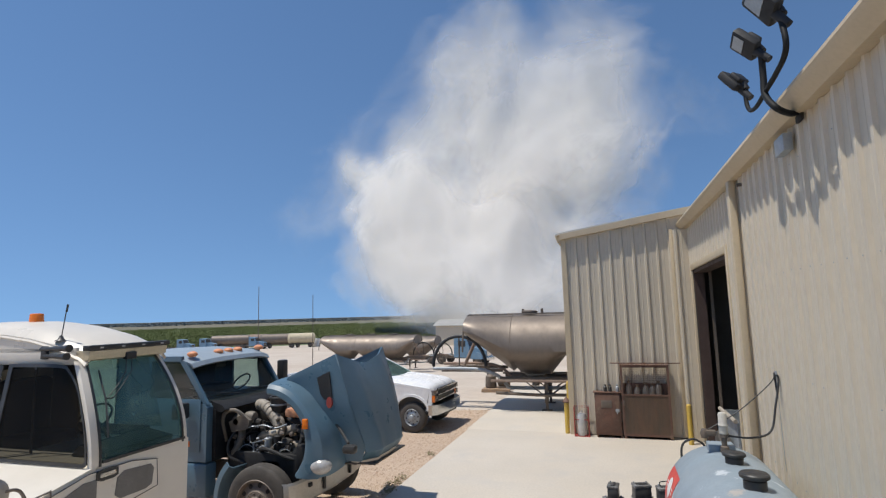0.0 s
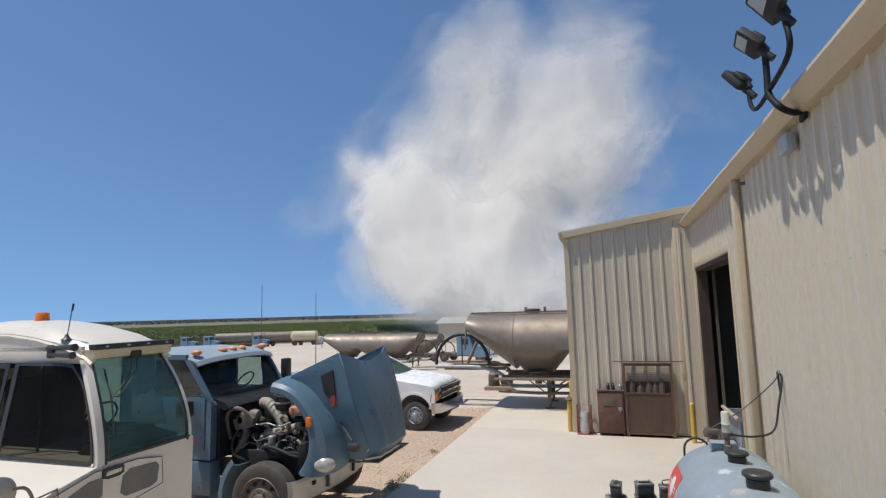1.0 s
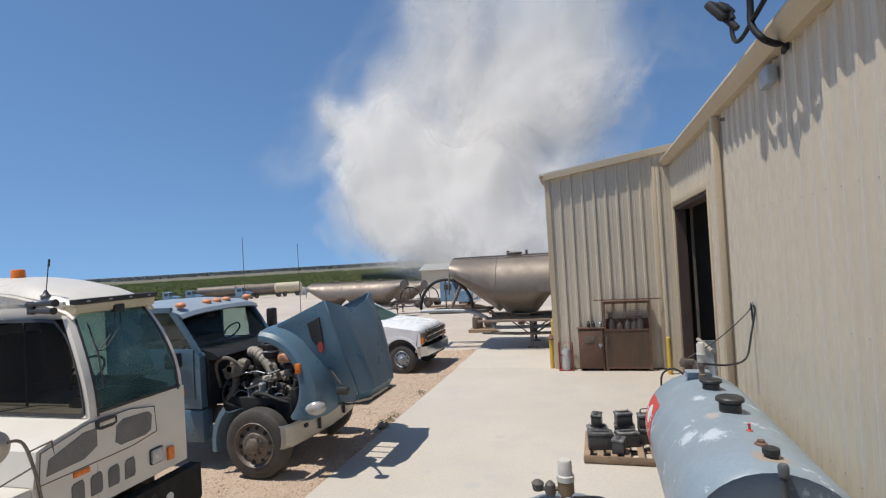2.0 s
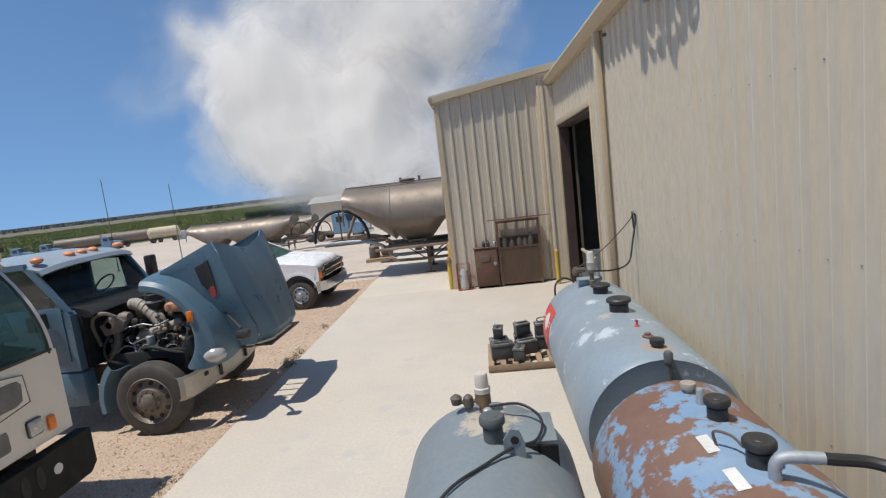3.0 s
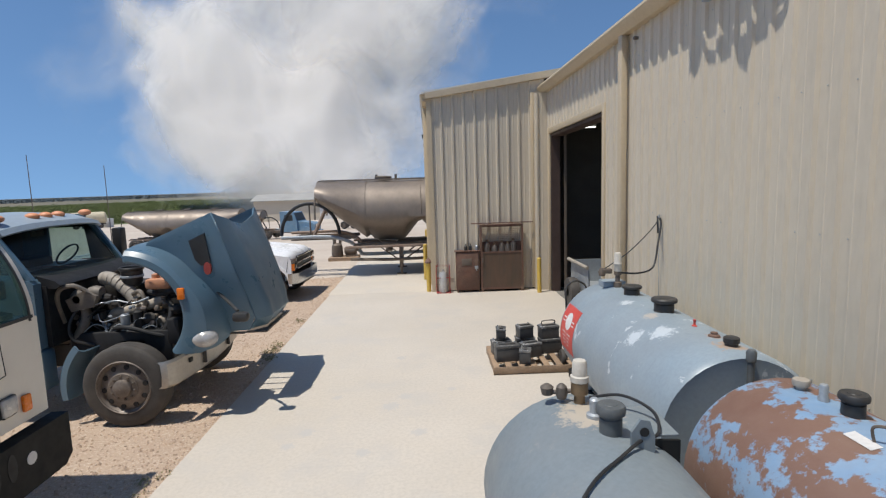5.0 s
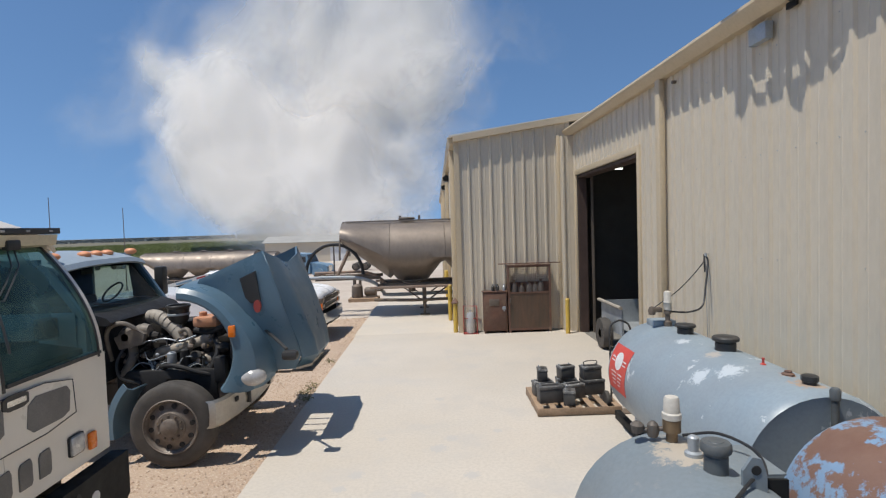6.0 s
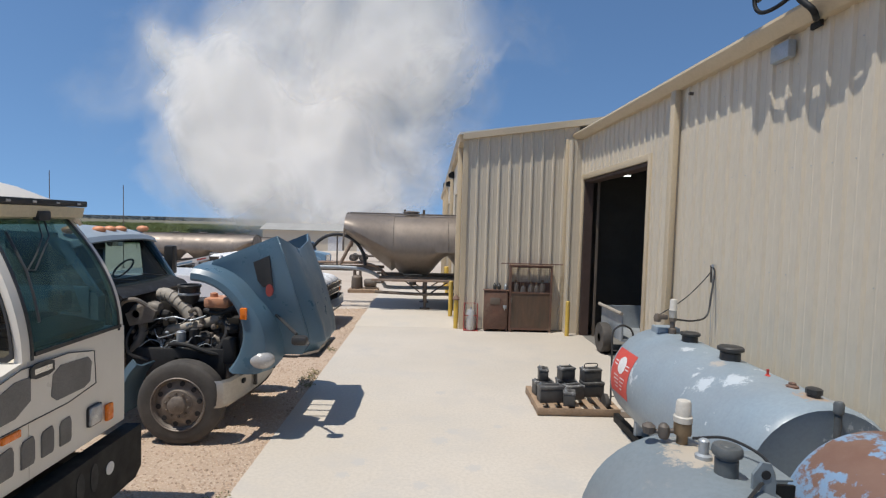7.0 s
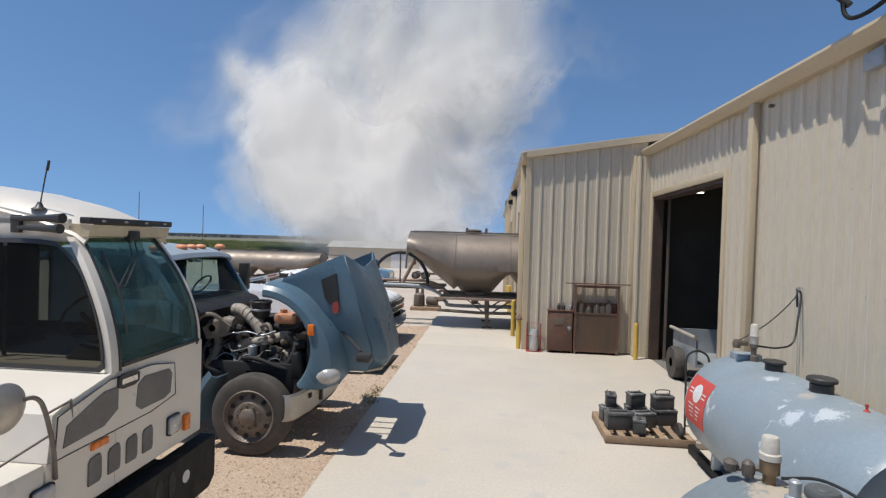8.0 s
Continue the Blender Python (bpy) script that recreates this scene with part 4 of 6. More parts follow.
def bollard(x, y, h=0.9, r=0.055, cone=False, z=0.0):
    b = thing("bollard", "yellow painted steel bollard on the concrete", "bollard", (x, y, z), group="yellow bollards")
    part("post", B().lathe([(r, 0), (r, h - 0.01), (r - 0.012, h)], (x, y, z), "z", 16), YELLOW, b)
    if cone:
        part("cap", B().lathe([(r * 1.6, h - 0.09), (r * 1.65, h - 0.06), (r * 0.9, h + 0.0), (0.01, h + 0.05)], (x, y, z), "z", 16), RUST, b, "brown pointed cap")
    else:
        part("cap", B().lathe([(r - 0.002, h), (r * 0.7, h + 0.02), (0.005, h + 0.028)], (x, y, z), "z", 16), YELLOW, b)


bollard(-1.235, 14.62, 0.86, 0.06, True)
bollard(1.605, 13.98, 0.88)
bollard(-1.32, 16.48, 1.05, 0.065)
bollard(-1.30, 21.9, 1.05, 0.065, z=-0.01)
bollard(-1.30, 24.8, 1.05, 0.065, z=-0.25)


def flood_light():
    f = thing("flood_light", "black three-headed flood light on curved arms under the eave", "flood light", (WX - 0.03, 5.85, 4.95))
    part("plate", B().box(WX - 0.07, WX - 0.04, 5.80, 5.95, 4.86, 5.02, 0.004), BUMPER, f)
    part("arm", B().tube(arc([(WX - 0.06, 5.88, 4.95), (1.76, 5.72, 4.90), (1.62, 5.58, 4.92), (1.59, 5.76, 5.12), (1.60, 5.80, 5.32), (1.60, 5.79, 5.52)]), 0.030, 12), BUMPER, f)
    part("arm", B().tube(arc([(1.60, 5.80, 5.16), (1.60, 5.45, 5.18), (1.60, 5.18, 5.22), (1.60, 5.09, 5.32), (1.60, 5.15, 5.54)]), 0.024, 12), BUMPER, f)
    part("arm", B().tube(arc([(1.60, 5.80, 5.16), (1.60, 6.10, 5.14), (1.60, 6.34, 5.18), (1.60, 6.46, 5.28), (1.60, 6.50, 5.42)]), 0.022, 12), BUMPER, f)
    # each head: the way its body runs from its foot, and the way its lens faces
    for foot, run, aim, sx in (((1.60, 5.15, 5.56), (-0.45, 0.30, 0.84), (-0.70, -0.15, -0.45), 1.05), ((1.60, 5.79, 5.54), (-0.55, 0.35, 0.76), (-0.80, -0.20, -0.45), 0.85), ((1.60, 6.50, 5.44), (-0.42, 0.42, 0.80), (-0.45, 0.45, -0.55), 0.85)):
        up = Vector(run).normalized()
        n_ = Vector(aim)
        n_ = (n_ - up * n_.dot(up)).normalized()
        side = up.cross(n_).normalized()
        base = Vector(foot)
        m = Matrix.Translation(base) @ Matrix((side, up, n_)).transposed().to_4x4()
        h = B().box(-0.13 * sx, 0.13 * sx, 0.06, 0.42 * sx, -0.05, 0.04, 0.025)
        h.box(-0.10 * sx, 0.10 * sx, 0.10, 0.30 * sx, -0.10, -0.045, 0.02)
        h.cyl((0, -0.10, 0), (0, 0.07, 0), 0.035, 0.04).cyl((0, 0.02, -0.03), (0, 0.10, -0.05), 0.04)
        h.v = [tuple(m @ Vector(p)) for p in h.v]
        head = part("lamp_head", h, DASH, f)
        g = B().box(-0.085 * sx, 0.085 * sx, 0.19, 0.37 * sx, 0.041, 0.046)
        g.v = [tuple(m @ Vector(p)) for p in g.v]
        part("lens", g, GALV, head, "frosted lamp lens")


flood_light()
solo("junction_box", B().box(WX - 0.12, WX - 0.034, 6.2, 6.5, 4.68, 4.86, 0.006), GALV, "grey metal junction box under the eave", "junction box", (WX, 6.5, 4.9))
solo("wall_nub", B().cyl((WX - 0.03, 8.45, 4.83), (WX - 0.09, 8.45, 4.83), 0.025), STEELDARK, "small dark conduit stub on the shop wall", "conduit", (WX, 8.45, 4.83))


# ---- vehicles ----
def wheel(parent, x, y, z, r=0.515, w=0.27, out=-1, holes=10, rim_mat=None, rim_k=0.60):
    """A wheel that turns about y; out is the side of its face."""
    t = part("wheel", B().lathe([(r * 0.60, -w / 2), (r * 0.80, -w / 2 - 0.008), (r * 0.93, -w / 2 + 0.012), (r * 0.985, -w / 2 + 0.035), (r, -w / 2 + 0.06), (r * 0.985, -0.03), (r * 0.985, 0.03), (r, w / 2 - 0.06), (r * 0.985, w / 2 - 0.035), (r * 0.93, w / 2 - 0.012), (r * 0.80, w / 2 + 0.008), (r * 0.60, w / 2)], (x, y, z), "y", 40, False), RUBBER, parent, "dusty black tyre")
    f, R = out, r * rim_k
    rm = rim_mat or ALLOY
    prof = [(R * 1.09, f * w * 0.5), (R * 1.05, f * (w * 0.5 + 0.012)), (R * 0.98, f * w * 0.46), (R * 0.93, f * w * 0.34), (R * 0.70, f * w * 0.40), (R * 0.58, f * w * 0.47), (R * 0.56, f * w * 0.52), (R * 0.36, f * w * 0.55), (R * 0.34, f * w * 0.68), (R * 0.26, f * w * 0.74), (0.004, f * w * 0.76)]
    rim = part("rim", B().lathe(prof, (x, y, z), "y", 36, False), rm, t, "dusty alloy rim")
    # near-black discs on the rim stand in for the hand holes' shade
    for k in range(holes):
        a = 2 * math.pi * k / holes + 0.15
        hb = B().lathe([(R * 0.105, f * (w * 0.34)), (R * 0.10, f * (w * 0.412))], (x + R * 0.81 * math.cos(a), y, z + R * 0.81 * math.sin(a)), "y", 10)
        part("hand_hole", hb, DASH, rim)
    nb = B()
    for k in range(holes):
        a = 2 * math.pi * k / holes + 0.45
        nb.lathe([(R * 0.05, f * w * 0.50), (R * 0.05, f * w * 0.60), (R * 0.03, f * w * 0.62)], (x + R * 0.46 * math.cos(a), y, z + R * 0.46 * math.sin(a)), "y", 6)
    tagged(part("lug_nuts", nb, STEELDARK, rim), kind="stuff")
    return t


def white_tractor():
    t = thing("terminal_tractor", "white offset-cab terminal tractor with amber lights, parked on gravel", "truck", (-5.6, 4.2, 0))
    XF, Y0, Y1 = -4.64, 4.17, 5.32
    def wx(z):
        return XF - 0.45 * ((z - 1.85) / 0.99) ** 2
    def yl(z):
        return Y0 - 0.06 + 0.17 * max(0, (z - 1.85) / 1.0) ** 2.6
    zs = [1.835 + 1.005 * k / 16 for k in range(17)]
    # front panel, hood and fender
    part("cab_body", B().prism([(XF, 0.98), (XF, 1.86), (-6.75, 1.86), (-6.75, 0.98)], "y", Y0, Y1), WHITE, t)
    part("hood", B().prism([(3.56, 1.40), (3.60, 1.70), (3.70, 1.74), (4.165, 1.85), (4.165, 1.40)], "x", XF, -6.75), WHITE, t)
    part("fender", B().box(-6.75, XF + 0.003, 2.85, 3.555, 0.98, 1.41, 0.03).box(-6.7, XF, 3.555, 4.165, 0.98, 1.395), WHITE, t)
    # pillars, header, roof, back
    for yf, wdt in ((yl, 0.075), (lambda z: Y1 - 0.03, 0.05)):
        rows = []
        for z in zs:
            y = yf(z)
            x = wx(z)
            rows.append([(x + 0.004, y, z), (x + 0.004, y + (wdt if yf is yl else -wdt), z), (x - 0.05, y + (wdt if yf is yl else -wdt), z), (x - 0.05, y, z)])
        part("pillar", B().grid(rows, wrap=True), WHITE, t)
    part("windscreen_seal", B().grid([[(wx(z) + 0.008, yl(z) + 0.075, z), (wx(z) + 0.008, yl(z) + 0.10, z)] for z in zs]).grid([[(wx(z) + 0.008, Y1 - 0.105, z), (wx(z) + 0.008, Y1 - 0.08, z)] for z in zs]).box(XF - 0.01, XF + 0.008, Y0 + 0.06, Y1 - 0.06, 1.86, 1.885), BLACK, t, "black rubber seal", 0.006)
    ws = part("windscreen", B().grid([[(wx(z), yl(z) + 0.08 + (Y1 - yl(z) - 0.17) * k / 8, z) for k in range(9)] for z in zs]), TINT, t, "tinted windscreen")
    ws.visible_shadow = False
    rows = []
    for k, (x, zc) in enumerate(((-5.02, 2.94), (-5.10, 3.00), (-5.4, 3.11), (-5.8, 3.20), (-6.2, 3.25), (-6.75, 3.26))):
        rows.append([(x, 4.30 + 1.03 * j / 12, zc - 0.10 * abs(j / 6 - 1) ** 2.6 - (0.06 if j in (0, 12) else 0)) for j in range(13)])
    part("roof", B().grid(rows), WHITE, t, "", 0.03)
    part("header", B().prism([(-5.09, 2.83), (-4.99, 2.85), (-4.97, 2.94), (-5.3, 2.95), (-5.3, 2.83)], "y", 4.31, 5.30), CREAM, t, "cream header above the windscreen")
    vis = part("visor", B().box(-5.06, -4.97, 4.30, 5.34, 2.945, 2.998, 0.008), BLACK, t, "thin black light bar")
    for y in (4.44, 4.70, 4.96, 5.22):
        part("bar_light", B().box(-4.972, -4.964, y - 0.02, y + 0.02, 2.962, 2.98, 0.003), CLEAR, vis)
    part("side_rail", B().box(-6.75, -5.15, 4.305, 4.345, 2.80, 2.98, 0.01), WHITE, t)
    part("side_rail", B().box(-6.75, -5.15, Y1 - 0.06, Y1 - 0.02, 2.80, 2.98, 0.01), WHITE, t)
    part("roof_skirt", B().prism([(-5.12, 2.93), (-5.4, 3.0), (-5.8, 3.08), (-6.2, 3.13), (-6.75, 3.14), (-6.75, 2.93)], "y", 4.305, 4.33), WHITE, t)
    part("back_wall", B().box(-6.80, -6.75, 4.25, Y1, 0.98, 3.0), WHITE, t)
    part("far_window", B().add([(-6.3, Y1 - 0.02, 1.98), (-5.0, Y1 - 0.02, 1.98), (-5.25, Y1 - 0.02, 2.82), (-6.3, Y1 - 0.02, 2.82)], [(0, 1, 2, 3)]), CLEARPANE, t, "far side window").visible_shadow = False
    part("headliner", B().box(-6.7, -5.2, 4.36, 5.24, 2.88, 2.91), LINER, t)
    far = part("far_side", B().box(-6.75, -6.3, Y1 - 0.03, Y1, 1.86, 2.85).box(-6.3, -5.2, Y1 - 0.03, Y1, 1.86, 1.98), LINER, t)
    # near side window with its dark frame
    def sy(z):
        return yl(z) - 0.004
    side = [(-4.72, 1.845)] + [(wx(z) - 0.045 - 0.10 * max(0, (z - 2.55) / 0.25) ** 2, z) for z in [1.875 + 0.925 * k / 12 for k in range(13)]] + [(-5.36, 2.815), (-6.0, 2.815), (-6.0, 1.845)]
    def ring_of(poly, k, up):
        cx, cz = sum(p[0] for p in poly) / len(poly), sum(p[1] for p in poly) / len(poly)
        return [(cx + (x - cx) * k, sy(cz + (z - cz) * k) - up, cz + (z - cz) * k) for x, z in poly]
    part("window_frame", B().grid([ring_of(side, 1.0, 0.006), ring_of(side, 0.93, 0.006)], wrap=True), BLACK, t, "black window frame", 0.012)
    pane = B().add(ring_of(side, 0.94, 0.003), [tuple(range(len(side)))])
    part("side_window", pane, DARKPANE, t, "dark side window").visible_shadow = False
    s2 = [(-6.08, 1.845), (-6.08, 2.80), (-6.7, 2.80), (-6.7, 1.845)]
    part("window_frame", B().grid([ring_of(s2, 1.0, 0.006), ring_of(s2, 0.9, 0.006)], wrap=True), BLACK, t, "", 0.012)
    part("side_window", B().add(ring_of(s2, 0.92, 0.003), [(0, 1, 2, 3)]), DARKPANE, t).visible_shadow = False
    part("slider_bar", B().box(-5.62, -5.59, 4.24, 4.25, 1.9, 2.8), BLACK, t)
    # inside
    part("seat", B().box(-6.5, -5.95, 4.5, 5.05, 1.5, 1.98, 0.05).box(-6.55, -6.4, 4.5, 5.05, 1.9, 2.6, 0.05), SEAT, t)
    part("dash", B().prism([(-4.75, 1.87), (-4.75, 1.92), (-5.1, 1.98), (-5.2, 1.87)], "y", 4.35, 5.2), LINER, t)
    part("steering_wheel", B().tube([(-5.42 + 0.08 * math.cos(a), 4.78 + 0.2 * math.sin(a), 2.16 + 0.16 * math.cos(a)) for a in [k * math.pi / 10 for k in range(21)]], 0.013, 8).cyl((-5.2, 4.78, 1.95), (-5.42, 4.78, 2.16), 0.02), BLACK, t)
    part("lining", B().box(-6.74, -6.72, 4.3, 5.25, 1.87, 2.0).box(-6.74, -6.72, 4.3, 5.25, 2.7, 2.9), LINER, t)
    # front plate with mesh grilles
    X = XF + 0.006
    plate = part("grille_plate", B().prism([(3.60, 1.40), (3.62, 1.68), (4.08, 1.80), (4.55, 1.80), (4.86, 1.74), (4.88, 1.46), (4.55, 1.41)], "x", XF - 0.01, X + 0.012), WHITE, t)
    part("plate_edge", B().tube([(X + 0.012, y, z) for y, z in ((4.88, 1.46), (4.55, 1.41), (3.60, 1.40), (3.62, 1.68), (4.08, 1.80), (4.55, 1.80), (4.86, 1.74), (4.88, 1.46))], 0.005, 6), BLACK, plate)
    part("mesh", B().prism([(3.66, 1.46), (3.69, 1.60), (4.02, 1.73), (4.16, 1.73), (4.16, 1.56), (4.02, 1.48)], "x", X, X + 0.018), MESHGREY, plate, "grey mesh intake")
    part("mesh", B().prism([(4.36, 1.52), (4.38, 1.68), (4.46, 1.73), (4.78, 1.71), (4.82, 1.66), (4.80, 1.50), (4.72, 1.47), (4.42, 1.47)], "x", X, X + 0.018), MESHGREY, plate, "grey mesh intake")
    part("badge", B().prism([(4.15, 1.72), (4.15, 1.79), (4.20, 1.81), (4.33, 1.81), (4.38, 1.79), (4.38, 1.72), (4.33, 1.70), (4.20, 1.70)], "x", X + 0.012, X + 0.028), BLACK, plate, "small black badge")
    part("badge_bar", B().box(X + 0.028, X + 0.032, 4.18, 4.35, 1.735, 1.775), CHROME, plate)
    for k in range(4):
        y = 3.90 + 0.19 * k
        part("vent_slot", B().prism([(y, 1.09), (y + 0.105, 1.09), (y + 0.12, 1.12), (y + 0.12, 1.25), (y + 0.105, 1.29), (y + 0.02, 1.28), (y, 1.25)], "x", XF, X + 0.006), MESHGREY, t, "grey vent slot")
    part("reflector", B().box(XF, X + 0.012, 3.92, 4.08, 1.335, 1.385, 0.004), AMBER, t, "orange reflector")
    for y in (3.52, 4.87):
        h = part("headlight", B().box(XF, X + 0.035, y - 0.08, y + 0.08, 1.11, 1.27, 0.025), CLEAR, t, "clear rounded headlight")
        part("bezel", B().box(XF, X + 0.012, y - 0.086, y + 0.086, 1.104, 1.276, 0.02), BLACK, h)
    for y in (3.30, 5.06):
        part("turn_signal", B().box(XF, X + 0.03, y - 0.045, y + 0.045, 1.07, 1.22, 0.015), AMBER, t, "amber turn signal")
    # bumper with near-black discs for the shade in its openings
    bp = part("bumper", B().prism([(2.85, 0.42), (2.85, 0.90), (5.42, 0.90), (5.42, 0.50), (5.32, 0.42)], "x", XF - 0.05, XF + 0.10), BUMPER, t, "dark steel bumper")
    for y, z in ((3.55, 0.70), (3.72, 0.70), (4.55, 0.72), (4.72, 0.72)):
        part("slot", B().prism([(y - 0.05 + 0.05 * math.cos(a) + 0.05, z + 0.12 * math.sin(a)) for a in [k * math.pi / 6 for k in range(12)]], "x", XF + 0.1005, XF + 0.104), DASH, bp)
    # white disc paints the light showing in the tow hole
    part("tow_hole", B().lathe([(0.055, 0.1005), (0.055, 0.104)], (XF, 4.93, 0.70), "x", 14), LABELWHITE, bp)
    # roof gear
    hn = part("horn", B().box(-5.6, -5.52, 4.27, 4.32, 2.86, 3.0, 0.01), BLACK, t, "twin black air horns")
    part("trumpet", B().tube([(-5.55, 4.24, 2.97), (-5.2, 4.20, 2.98), (-5.1, 4.19, 2.98)], 0.018, 10, 0.04).tube([(-5.5, 4.24, 2.90), (-5.18, 4.18, 2.90), (-5.1, 4.17, 2.90)], 0.018, 10, 0.038), BLACK, hn)
    an = part("antenna", B().lathe([(0.06, 0), (0.03, 0.02), (0.012, 0.06)], (-5.44, 4.36, 3.05), "z", 12).cyl((-5.44, 4.36, 3.06), (-5.37, 4.35, 3.40), 0.005, n=6).cyl((-5.372, 4.35, 3.36), (-5.355, 4.348, 3.44), 0.010, n=8), BLACK, t, "black whip antenna")
    part("beacon", B().lathe([(0.08, 0), (0.08, 0.03), (0.075, 0.035), (0.068, 0.13), (0.06, 0.142), (0.01, 0.147)], (-6.35, 4.75, 3.22), "z", 18), AMBER, t, "orange roof beacon")
    part("wiper", B().tube([(-5.0, 4.77, 2.83), (-4.90, 4.68, 2.70), (-4.84, 4.54, 2.575), (-4.775, 4.36, 2.46)], 0.006, 6).tube([(-5.0, 4.84, 2.83), (-4.89, 4.74, 2.70), (-4.84, 4.60, 2.575), (-4.77, 4.425, 2.455), (-4.775, 4.36, 2.46)], 0.006, 6).tube([(-4.965, 4.413, 2.733), (-4.86, 4.37, 2.59), (-4.77, 4.342, 2.452), (-4.69, 4.30, 2.27), (-4.635, 4.271, 2.095)], 0.009, 6).box(-5.02, -4.96, 4.74, 4.87, 2.82, 2.90, 0.01), BLACK, t, "black windscreen wiper")
    # round mirror on its arm
    mr = part("mirror_arm", B().tube(arc([(-4.63, 3.62, 1.28), (-4.60, 3.56, 1.52), (-4.60, 3.49, 1.78), (-4.60, 3.42, 1.87), (-4.60, 3.30, 1.88), (-4.60, 3.24, 1.87)]), 0.014, 8).cyl((-4.60, 3.54, 1.60), (-4.7, 3.1, 1.46), 0.008, n=6).cyl((-4.62, 3.72, 1.76), (-4.60, 3.50, 1.74), 0.008, n=6).cyl((-4.62, 3.72, 1.77), (-4.64, 3.78, 1.42), 0.007, n=6), ALLOY, t, "bent tube mirror arm")
    part("mirror", B().lathe([(0.005, -0.02), (0.10, -0.012), (0.145, 0.0), (0.145, 0.012), (0.08, 0.05), (0.01, 0.06)], (-4.63, 3.24, 1.86), "x", 24), BUMPSTEEL, mr, "round convex mirror")
    # chassis
    part("chassis", B().box(-7.4, XF - 0.05, 3.3, 3.5, 0.45, 0.85).box(-7.4, XF - 0.05, 4.7, 4.9, 0.45, 0.85).box(-6.4, -5.0, 3.0, 5.2, 0.6, 0.95), STEELDARK, t)
    for y, o in ((2.98, -1), (5.18, 1)):
        wheel(t, -5.65, y, 0.52, 0.53, 0.27, o)
    t.matrix_world = pose(-4.64, 4.2, 0, 0, 0, 0.8) @ Matrix.Diagonal((1, 1, 0.97, 1)) @ pose(-0.96, 0, 0)     # parked a little askew


white_tractor()


def blue_truck():
    t = thing("semi_truck", "dusty blue semi truck with its hood tilted open, engine bare", "truck", (-5.6, 8.1, 0))
    for y, o in ((7.09, -1), (9.12, 1)):
        wheel(t, -4.955, y, 0.503, 0.517, 0.27, o)
    part("axle", B().cyl((-4.97, 7.1, 0.48), (-4.97, 9.1, 0.48), 0.07).box(-5.1, -4.84, 7.4, 7.55, 0.45, 0.7).box(-5.1, -4.84, 8.65, 8.8, 0.45, 0.7), ENGINE, t)
    part("chassis", B().box(-8.2, -4.36, 7.52, 7.6, 0.62, 0.9).box(-8.2, -4.36, 8.6, 8.68, 0.62, 0.9).box(-8.1, -7.9, 7.6, 8.6, 0.6, 0.85), STEELDARK, t)
    # hood, tilted forward: crown, sides and fender flares
    def half(z):
        """Half the hood's width: it narrows towards the nose."""
        return 0.83 - 0.24 * min(1, max(0, (1.85 - z) / 0.85)) ** 1.3
    edge = [(-3.90, 2.58), (-3.80, 2.30), (-3.70, 2.0), (-3.60, 1.65), (-3.52, 1.35), (-3.50, 1.15), (-3.60, 1.02)]
    rows = []
    for k, (x, z) in enumerate(edge):
        row = []
        for j in range(17):
            u = j / 8 - 1
            crown = 0.13 * (1 - u * u) + 0.05 * math.exp(-((abs(u) - 0.62) / 0.16) ** 2)
            dip = 0.20 * (1 - abs(u) ** 1.5) * max(0, 1 - k / 2.5)
            row.append((x + crown * (0.6 + 0.1 * k), 8.19 + half(z) * u, z - dip))
        rows.append(row)
    hood = part("hood", B().grid(rows), BLUE, t, "blue hood tilted forward", 0.025)
    for y, s in ((7.42, 1), (8.96, -1)):
        inner = [(-4.74, 2.16), (-4.5, 2.08), (-4.36, 2.0), (-4.24, 1.88), (-4.14, 1.74), (-4.08, 1.56), (-4.06, 1.36), (-4.05, 1.16), (-4.05, 1.0)]
        outer = [(-4.70, 2.24), (-3.90, 2.58), (-3.80, 2.30), (-3.72, 2.06), (-3.65, 1.83), (-3.59, 1.62), (-3.54, 1.4), (-3.50, 1.2), (-3.60, 1.0)]
        part("hood_side", B().grid([[(a[0] + (b[0] - a[0]) * q / 6, 8.19 - s * (half(a[1] + (b[1] - a[1]) * q / 6) + 0.012 * math.sin(math.pi * q / 6)), a[1] + (b[1] - a[1]) * q / 6) for q in range(7)] for a, b in zip(inner, outer)]), BLUE, hood, "", 0.02)
        rows = []
        f = -1 if s > 0 else 1
        for k in range(19):
            a = radians(88 - 130 * k / 18)
            row = []
            for r_, dy in ((0.66, 0.33), (0.67, 0.375), (0.69, 0.39), (0.75, 0.385), (0.80, 0.34), (0.83, 0.18), (0.845, 0.03), (0.85, -0.14), (0.852, -0.24)):
                rr = r_ + (r_ - 0.66) / 0.185 * 0.30 * max(0, min(1, (0.55 - a) / 1.2))
                row.append((min(-3.56, -4.87 + rr * math.cos(a)), y + f * dy, max(0.88 + 0.12 * max(0, 0.3 - dy), 1.36 + rr * math.sin(a))))
            rows.append(row)
        part("fender", B().grid(rows), BLUE, hood, "", 0.02)
        part("headlight", B().take(ellipsoid((-4.0, y - 0.30 * s, 1.04), (0.17, 0.13, 0.115))), CLEAR, hood, "clear teardrop headlight")
        part("marker_light", B().box(-4.23, -4.15, y + f * 0.42 - 0.01, y + f * 0.40 + 0.02, 1.56, 1.70, 0.01), AMBER, hood, "amber side marker")
